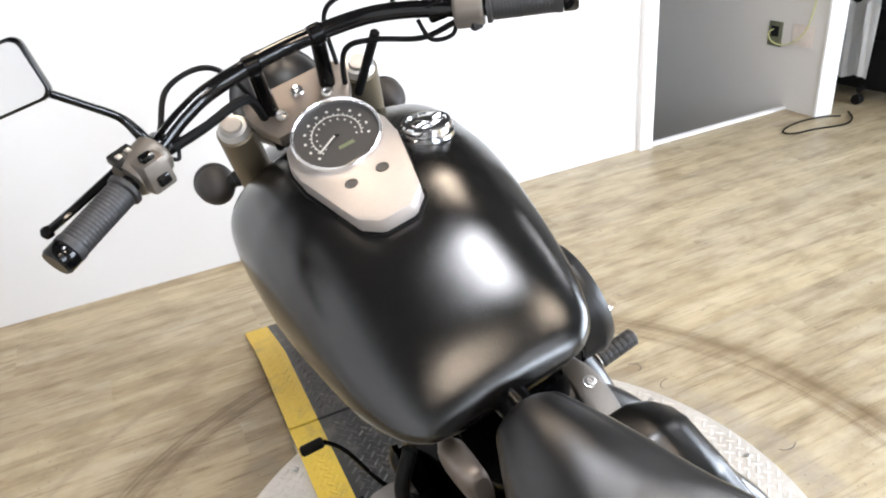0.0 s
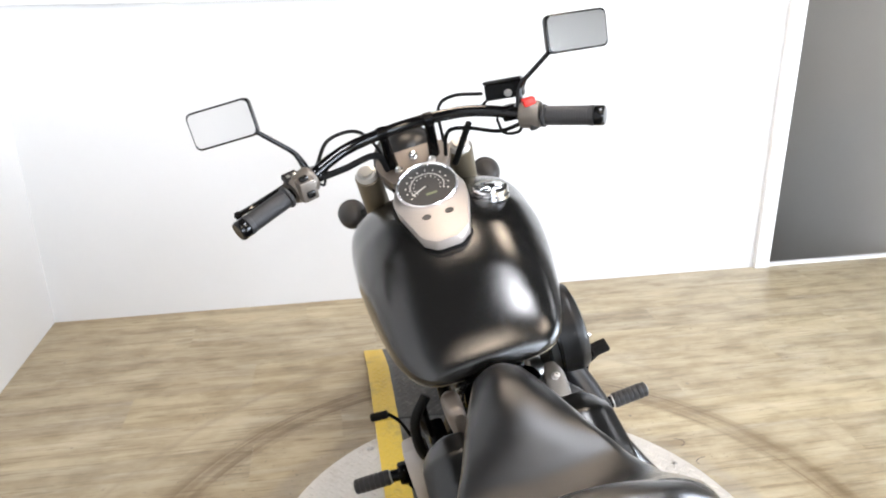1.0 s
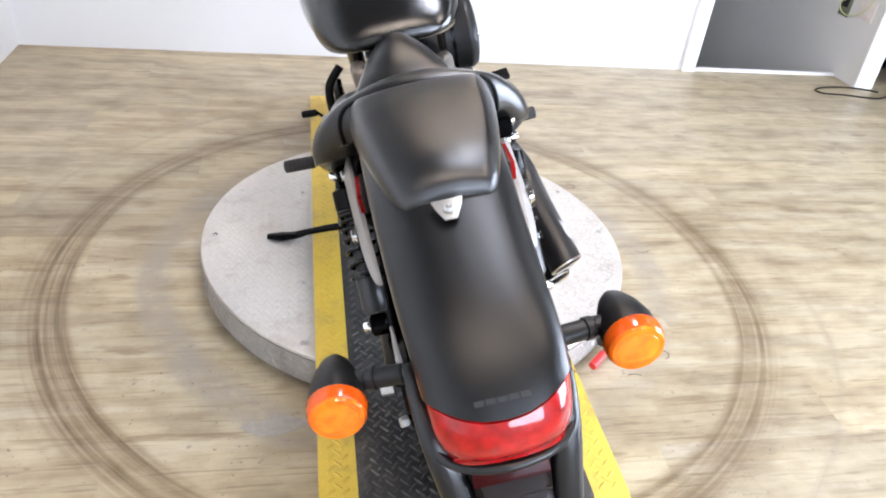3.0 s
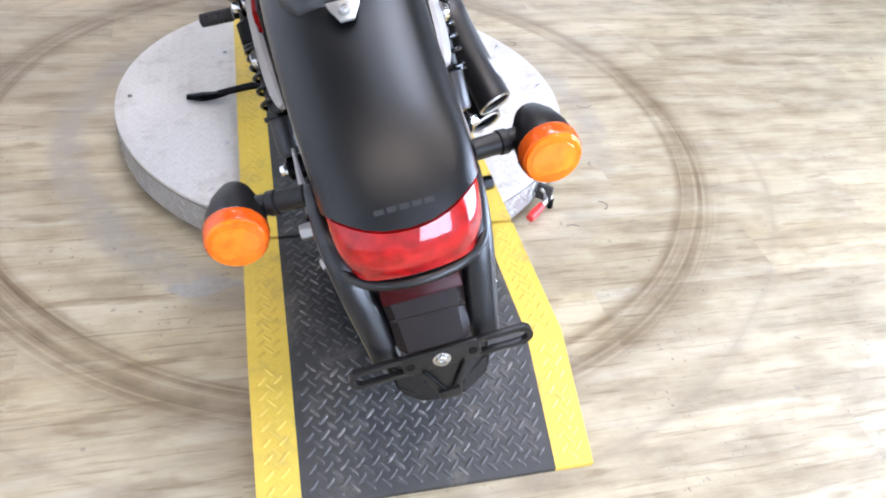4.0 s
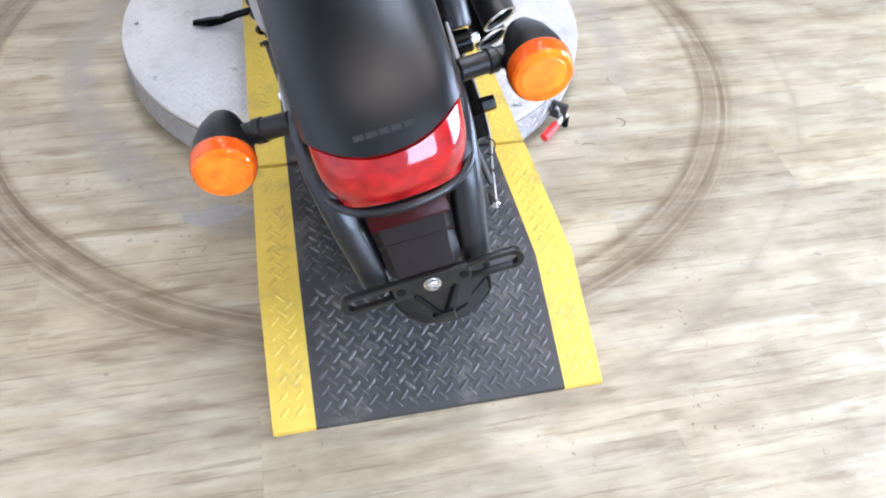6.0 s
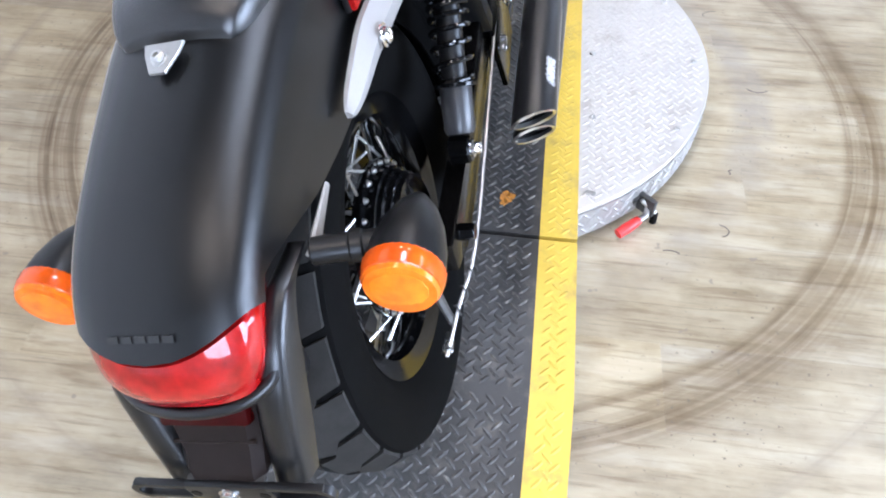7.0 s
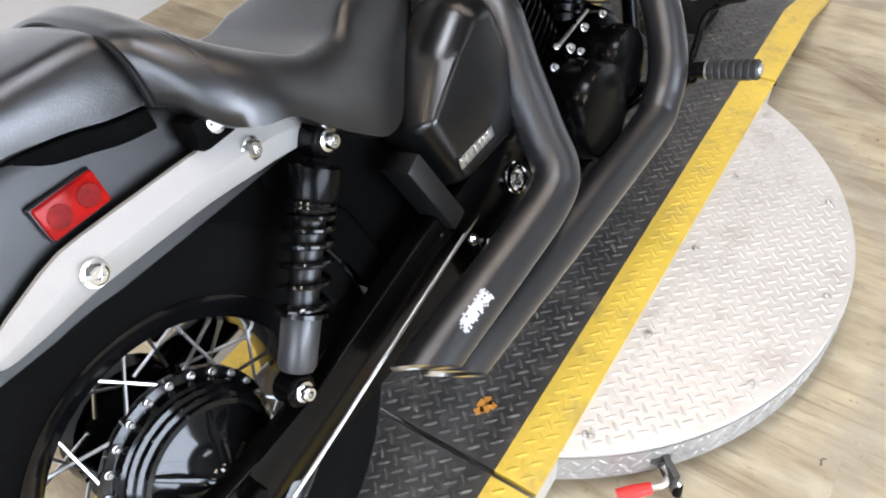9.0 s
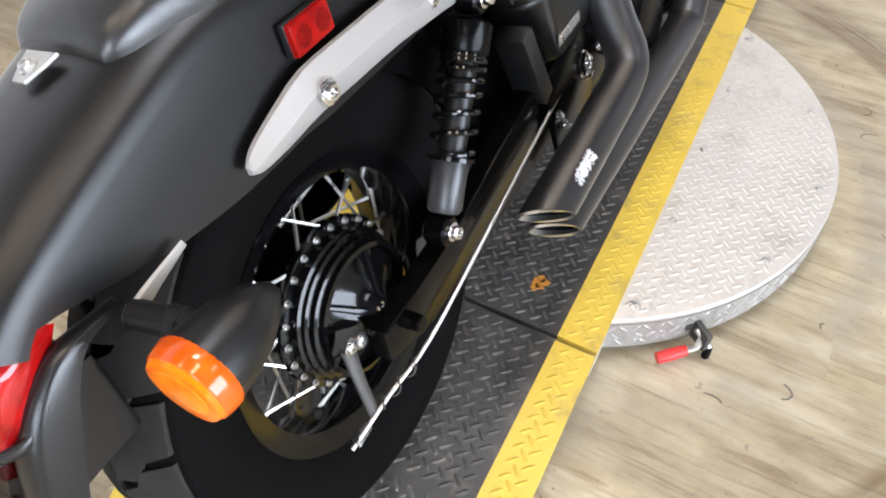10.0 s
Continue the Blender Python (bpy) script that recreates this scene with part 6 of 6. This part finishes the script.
# ---- engine ----
engine = part("crankcase", loft_y(spline_rows([(0.46, 0.09, 0.27, 0.06, 0.06, 3.5, 0), (0.50, 0.115, 0.27, 0.08, 0.10, 3.5, 0), (0.60, 0.13, 0.27, 0.10, 0.12, 3.5, 0), (0.78, 0.13, 0.27, 0.11, 0.12, 3.5, 0), (0.90, 0.13, 0.28, 0.10, 0.11, 3.5, 0), (0.94, 0.09, 0.28, 0.05, 0.06, 3.0, 0)], 22), 32), BLACK_METAL, bike, "black V-twin engine crankcase")


def round_cover(x0, x1, y, z, r, name, label, material=None):
    s = 1 if x1 > x0 else -1
    n = abs(x1 - x0)
    m = Matrix.Translation((x0, y, z)) @ Matrix.Rotation(s * math.pi / 2, 4, "Y")
    ob = part(name, lathe([(0, 0), (r, 0), (r, n * 0.72), (r * 0.97, n * 0.86), (r * 0.90, n * 0.95), (r * 0.6, n), (0, n)], m, 40), material or BLACK_METAL, bike, label, 30)
    for k in range(7):
        a = 2 * math.pi * k / 7
        bolt(ob, (x1 - s * n * 0.3, y + r * 1.02 * math.sin(a), z + r * 1.02 * math.cos(a)), (s, 0, 0), 0.005, "cover_bolt", BLACK_METAL)
    return ob


round_cover(0.10, 0.212, 0.655, 0.310, 0.082, "clutch_cover", "round satin black clutch cover")
round_cover(0.10, 0.195, 0.790, 0.322, 0.064, "timing_cover", "round black timing cover")
round_cover(-0.13, -0.20, 0.72, 0.27, 0.092, "generator_cover", "round black generator cover")
part("left_cover", slab([(0.655, 0.43), (0.675, 0.46), (0.72, 0.46), (0.745, 0.40), (0.75, 0.30), (0.72, 0.24), (0.67, 0.25), (0.65, 0.31)], -0.216, -0.165, "x", 0.012), SILVER, bike, "grey metal left engine cover")
part("left_housing", slab([(0.70, 0.42), (0.80, 0.43), (0.86, 0.36), (0.84, 0.24), (0.74, 0.24), (0.70, 0.30)], -0.160, -0.12, "x", 0.012), BLACK_METAL, bike)


def cylinder_bank(at, tilt, label):
    """A finned cylinder, head and rocker cover."""
    m = Matrix.Translation(at) @ Matrix.Rotation(radians(tilt), 4, "X")
    ob = part("cylinder", lathe([(0, 0), (0.056, 0), (0.056, 0.20), (0, 0.20)], m, 28), BLACK_METAL, bike, label)
    for k in range(11):
        out = superloop(0.088, 0.074, 5, 5, 28)
        bm = slab(out, 0.012 + 0.0165 * k, 0.0165 + 0.0165 * k, "z")
        bmesh.ops.transform(bm, matrix=m, verts=bm.verts)
        part("fin", bm, BLACK_METAL, ob)
    bm = slab(superloop(0.080, 0.068, 4, 4, 28), 0.195, 0.245, "z", 0.010)
    bmesh.ops.transform(bm, matrix=m, verts=bm.verts)
    part("rocker_cover", bm, BLACK_METAL, ob)


cylinder_bank((0.015, 0.705, 0.335), 26, "black finned rear cylinder")
cylinder_bank((0.015, 0.86, 0.365), -26, "black finned front cylinder")

part("linkage_rod", rod((0.13, 0.672, 0.413), (0.13, 0.784, 0.422), 0.0035, bevel=0.001), STEEL, bike, "thin bright linkage rod")
for p, r in zip([(0.135, 0.699, 0.396), (0.135, 0.727, 0.375), (0.135, 0.759, 0.349), (0.135, 0.641, 0.393), (0.135, 0.66, 0.42), (0.135, 0.753, 0.405), (0.135, 0.82, 0.396)], (0.0060, 0.0045, 0.0050, 0.0050, 0.0040, 0.0055, 0.0050)):
    bolt(bike, p, (0.9, -0.3, 0.4), r, "engine_bolt", STEEL, 0.008)
part("cable_bracket", box((0.02, 0.05, 0.012), (0.12, 0.771, 0.348), 0.003, pose(0, 0, 0, 20, 10, 30)), STEEL, bike)
part("carburettor", rod((0.085, 0.745, 0.50), (0.125, 0.745, 0.50), 0.036, 0.030, bevel=0.006), ALU, bike, "grey metal carburettor body")
m = Matrix.Translation((0.116, 0.700, 0.606)) @ Matrix.Rotation(math.pi / 2, 4, "Y")
air = part("air_cleaner", lathe([(0, 0), (0.080, 0), (0.087, 0.006), (0.088, 0.055), (0.090, 0.060), (0.090, 0.068), (0.084, 0.080), (0.065, 0.086), (0.060, 0.083), (0, 0.083)], m, 44), PLASTIC, bike, "round gloss black air cleaner")
part("cleaner_band", lathe([(0.0885, 0.020), (0.0905, 0.021), (0.0905, 0.027), (0.0885, 0.028), (0.0885, 0.020)], m, 44), BLACK_METAL, air)
for k in range(3):
    a = 2 * math.pi * k / 3 + 0.4
    bolt(air, m @ Vector((0.072 * math.cos(a), 0.072 * math.sin(a), 0.083)), (1, 0, 0), 0.005)
part("tank_bracket", loft_y(spline_rows([(0.480, 0.010, 0.570, 0.014, 0.04, 4.5, 0.096), (0.495, 0.018, 0.574, 0.020, 0.05, 4.5, 0.098), (0.52, 0.020, 0.579, 0.023, 0.06, 4.5, 0.101), (0.56, 0.019, 0.584, 0.024, 0.05, 4.5, 0.106), (0.60, 0.012, 0.586, 0.018, 0.03, 4.0, 0.108)], 18), 28), BRACKET, bike, "satin beige-grey bracket under the tank")
part("tank_bracket", loft_y(spline_rows([(0.49, 0.010, 0.615, 0.018, 0.03, 3.0, -0.083), (0.50, 0.016, 0.618, 0.024, 0.04, 3.0, -0.086), (0.55, 0.018, 0.618, 0.022, 0.04, 3.0, -0.089), (0.58, 0.010, 0.612, 0.015, 0.03, 3.0, -0.090)], 14), 28), BRONZE, bike, "bronze bracket under the tank")
bolt(bike, (0.106, 0.545, 0.606), (0.2, -0.3, 0.9), 0.007)

# ---- frame ----
for pts, r in (
    ([(0, 1.04, 0.80), (0, 0.85, 0.70), (0, 0.60, 0.665), (0, 0.40, 0.65), (0, 0.18, 0.60)], 0.024),
    ([(0.05, 1.07, 0.78), (0.085, 1.03, 0.60), (0.10, 0.99, 0.30), (0.105, 0.90, 0.165), (0.11, 0.62, 0.150), (0.115, 0.44, 0.20), (0.105, 0.39, 0.34), (0.060, 0.36, 0.56)], 0.017),
    ([(-0.05, 1.07, 0.78), (-0.085, 1.03, 0.60), (-0.10, 0.99, 0.30), (-0.105, 0.90, 0.165), (-0.11, 0.62, 0.150), (-0.115, 0.44, 0.20), (-0.105, 0.39, 0.34), (-0.060, 0.36, 0.56)], 0.017),
    ([(0.06, 0.38, 0.56), (0.100, 0.22, 0.585), (0.112, 0.06, 0.612), (0.104, -0.05, 0.60)], 0.012),
    ([(-0.06, 0.38, 0.56), (-0.100, 0.22, 0.585), (-0.112, 0.06, 0.612), (-0.104, -0.05, 0.60)], 0.012),
):
    part("frame_tube", tube(pts, r, 12, 8), BLACK_METAL, bike, "black steel frame tube")
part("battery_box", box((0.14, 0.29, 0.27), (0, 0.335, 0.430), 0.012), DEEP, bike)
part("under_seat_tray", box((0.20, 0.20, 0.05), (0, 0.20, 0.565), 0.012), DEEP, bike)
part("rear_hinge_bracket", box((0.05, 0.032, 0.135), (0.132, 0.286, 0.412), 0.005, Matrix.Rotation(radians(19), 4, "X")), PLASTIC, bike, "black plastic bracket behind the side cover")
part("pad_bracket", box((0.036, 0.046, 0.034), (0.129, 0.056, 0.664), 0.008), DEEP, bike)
bolt(bike, (0.148, 0.056, 0.667), (1, 0, 0.2), 0.007, "pad_bolt", CHROME, 0.006)
PIVOT = (0.160, 0.443, 0.323)
bolt(bike, PIVOT, (1, 0, 0), 0.010, "pivot_bolt", CHROME, 0.008)
for r, d in ((0.014, 0.0), (0.018, 0.004), (0.022, -0.003)):
    part("pivot_ring", lathe([(r, 0), (r + 0.0018, 0.0005), (r + 0.0022, 0.003), (r + 0.0005, 0.004), (r, 0.0)], Matrix.Translation((PIVOT[0] + d, PIVOT[1], PIVOT[2])) @ Matrix.Rotation(radians(80), 4, "Y"), 24), CHROME, bike)
for p in ((0.172, 0.474, 0.343), (0.158, 0.343, 0.275), (0.166, 0.308, 0.316)):
    bolt(bike, p, (1, 0, 0.2), 0.0065, "small_bolt", CHROME, 0.008)
# thin steel tube in place of a highlight along the edge
part("edge_highlight", tube([(0.15, 0.366, 0.358), (0.15, 0.466, 0.36)], 0.0022, 6, 2, smooth=False), STEEL, bike)
part("pivot_plate", slab([(0.30, 0.38), (0.44, 0.40), (0.50, 0.34), (0.47, 0.22), (0.33, 0.20)], 0.142, 0.154, "x", 0.004), BLACK_METAL, bike)


# ---- foot controls ----
def foot_peg(s):
    y, z = 0.888, 0.254
    ob = part("foot_peg", rod((s * 0.240, y - 0.004, z - 0.001), (s * 0.286, y, z), 0.0145, bevel=0.003), BLACK_METAL, bike, "folding foot peg with ribbed black rubber")
    prof = [(0, 0), (0.016, 0.0)]
    for k in range(6):
        u = 0.002 + 0.0122 * k
        prof += [(0.0178, u), (0.0186, u + 0.0015), (0.0186, u + 0.0095), (0.0170, u + 0.0110)]
    prof += [(0.0178, 0.076), (0.0182, 0.084), (0.015, 0.087), (0, 0.087)]
    part("peg_rubber", lathe(prof, axis_to((s * 0.285, y, z), (s * 0.4, y + 0.004, z + 0.002))[0], 20), GRIP, ob, "ribbed black rubber")
    part("peg_tip", rod((s * 0.371, y + 0.003, z + 0.002), (s * 0.375, y + 0.003, z + 0.002), 0.011, bevel=0.002), ALU, ob)
    part("peg_bracket", tube([(s * 0.10, y + 0.02, 0.19), (s * 0.18, y + 0.01, 0.20), (s * 0.255, y - 0.01, z - 0.004)], [0.020, 0.018, 0.018], 12, 6), BLACK_METAL, bike)
    part("peg_clevis", box((0.030, 0.040, 0.034), (s * 0.248, y - 0.002, z + 0.004), 0.006), BLACK_METAL, ob)
    part("peg_collar", rod((s * 0.281, y, z), (s * 0.285, y, z), 0.0165, bevel=0.001), ALU, ob, "bright collar")
    part("peg_guard", tube([(s * 0.246, y - 0.02, z + 0.022), (s * 0.228, y - 0.022, z - 0.006), (s * 0.200, y - 0.02, z - 0.036), (s * 0.201, y - 0.02, z - 0.046), (s * 0.238, y - 0.02, z - 0.039), (s * 0.250, y - 0.02, z - 0.004)], 0.0030, 8, 6), BLACK_METAL, ob, "bent wire guard")


foot_peg(1)
foot_peg(-1)
pedal = part("brake_pedal", tube([(0.16, 0.80, 0.22), (0.24, 0.90, 0.255), (0.256, 0.965, 0.316), (0.295, 0.977, 0.340)], [0.010, 0.008, 0.006, 0.006], 10, 8), BLACK_METAL, bike, "rear brake pedal with a rubber pad")
part("pedal_pad", box((0.048, 0.034, 0.014), (0.302, 0.981, 0.351), 0.004, pose(0, 0, 0, 32, -4, 4)), RUBBER, pedal, "ribbed black rubber pedal pad")
for i in range(5):
    for j in range(3):
        part("pad_stud", box((0.0065, 0.0075, 0.004), (0, 0, 0), 0.0015, Matrix.Translation((0.302, 0.981, 0.351)) @ pose(0, 0, 0, 32, -4, 4) @ Matrix.Translation((-0.018 + 0.009 * i, -0.010 + 0.010 * j, 0.008))), RUBBER, pedal)
shift = part("shift_lever", tube([(-0.15, 0.86, 0.24), (-0.19, 0.90, 0.27), (-0.222, 0.965, 0.332), (-0.249, 0.995, 0.354)], 0.0045, 8, 8), BLACK_METAL, bike, "thin black gear shift lever")
part("shift_rubber", rod((-0.249, 0.995, 0.354), (-0.294, 0.999, 0.356), 0.0105, bevel=0.003), RUBBER, shift)

stand = part("side_stand", tube([(-0.12, 0.72, 0.165), (-0.20, 0.722, 0.125), (-0.30, 0.735, 0.120), (-0.375, 0.742, 0.118)], [0.013, 0.012, 0.010, 0.009], 10, 8), BLACK_METAL, bike, "lowered black side stand")
part("stand_foot", tube([(-0.35, 0.742, 0.112), (-0.385, 0.746, 0.113), (-0.42, 0.749, 0.117), (-0.458, 0.752, 0.126)], [0.010, 0.019, 0.022, 0.012], 14, 6, flat=(1.0, 0.34)), BLACK_METAL, stand)
part("left_hose", tube([(-0.13, 0.60, 0.62), (-0.165, 0.585, 0.58), (-0.17, 0.60, 0.50), (-0.15, 0.66, 0.44)], 0.010, 10, 6), RUBBER, bike)
part("horn", lathe([(0, 0), (0.036, 0), (0.038, 0.008), (0.030, 0.016), (0.018, 0.022), (0, 0.022)], Matrix.Translation((-0.14, 0.66, 0.53)) @ Matrix.Rotation(-math.pi / 2, 4, "Y"), 24), BLACK_METAL, bike)
part("helmet_lock", box((0.03, 0.05, 0.035), (-0.155, 0.15, 0.555), 0.008), PLASTIC, bike)

# front wheel and mudguard
front_wheel = wheel("front_wheel", AX_F, 0.322, 0.118, 0.214, 36, (0.055, 0.05), "black front tyre")
mudguard("front_mudguard", AX_F, 0.345, 0.070, -48, 62, [0.02, 0.05, 0.055, 0.05, 0.02], "satin black front mudguard", SATIN, 30, 0.022)
part("brake_disc", lathe([(0.075, -0.0025), (0.145, -0.0025), (0.145, 0.0025), (0.075, 0.0025), (0.075, -0.0025)], Matrix.Translation((0.066, *AX_F[1:])) @ Matrix.Rotation(math.pi / 2, 4, "Y"), 48), STEEL, front_wheel, "steel front brake disc")
part("front_axle", rod((-0.115, *AX_F[1:]), (0.115, *AX_F[1:]), 0.011, bevel=0.002), STEEL, bike)

# ---- marks on the floor ----
part("worn_patch", slab([(-0.474, 0.147), (-0.448, 0.169), (-0.43, 0.154), (-0.395, 0.184), (-0.345, 0.17), (-0.315, 0.157), (-0.315, 0.148), (-0.385, 0.118), (-0.431, 0.119)], 0.0002, 0.0008, "z"), mat("grey_bare_underlay", (0.31, 0.285, 0.25), 0.6, 0, 0.25, 60, 0.2, 200, 0.2, 20), floor, "grey patch where the vinyl has worn through")
GOUGE = mat("dark_gouge", (0.12, 0.10, 0.085), 0.7, 0, 0.3, 80)
rng = random.Random(3)
for x, y in [(0.698, 1.156), (0.772, 0.839), (0.689, 0.515), (0.615, 0.33), (0.513, 0.243), (0.637, 1.264)]:
    a0, r0 = rng.uniform(0, 360), rng.uniform(0.022, 0.04)
    arc = [(x + r0 * math.cos(radians(a0 + k * 22)) * (1 + 0.15 * rng.random()), y + 0.7 * r0 * math.sin(radians(a0 + k * 22)), 0.0006) for k in range(rng.randint(4, 7))]
    part("gouge", tube(arc, 0.0016, 5, 4, flat=(1.0, 0.4)), GOUGE, floor)

# ---- floor planks, last ----
PW, PL = 0.184, 1.22
plank_mesh = finish(box((PL - 0.0001, PW - 0.0001, 0.006), (0, 0, -0.003), 0.0002, seg=1), "plank", PLANK)


def cut_plank(x0, x1, y0, y1):
    if x1 - x0 < 0.03 or y1 - y0 < 0.01:
        return
    full = abs(x1 - x0 - PL) < 1e-6 and abs(y1 - y0 - PW) < 1e-6
    me = plank_mesh if full else finish(box((x1 - x0 - 0.0001, y1 - y0 - 0.0001, 0.006), (0, 0, -0.003), 0.0002, seg=1), "plank", PLANK)
    ob = new("plank", me)
    ob.location = ((x0 + x1) / 2, (y0 + y1) / 2, 0)
    ob.parent = floor


rng = random.Random(5)
row, y = 0, PY
while y > WB:
    y0 = max(y - PW, WB)
    x = WL - PL * ((0.37 * row + 0.15 * rng.random()) % 1.0)
    while x < WR:
        cut_plank(max(x, WL), min(x + PL, WR), y0, y)
        x += PL
    y, row = y0, row + 1
for k in range(8):  # beyond the grey wall's end
    cut_plank(GW + 0.1, GW + 0.1 + PL, PY + PW * k, PY + PW * (k + 1))
    cut_plank(GW + 0.1 + PL, WR, PY + PW * k, PY + PW * (k + 1))
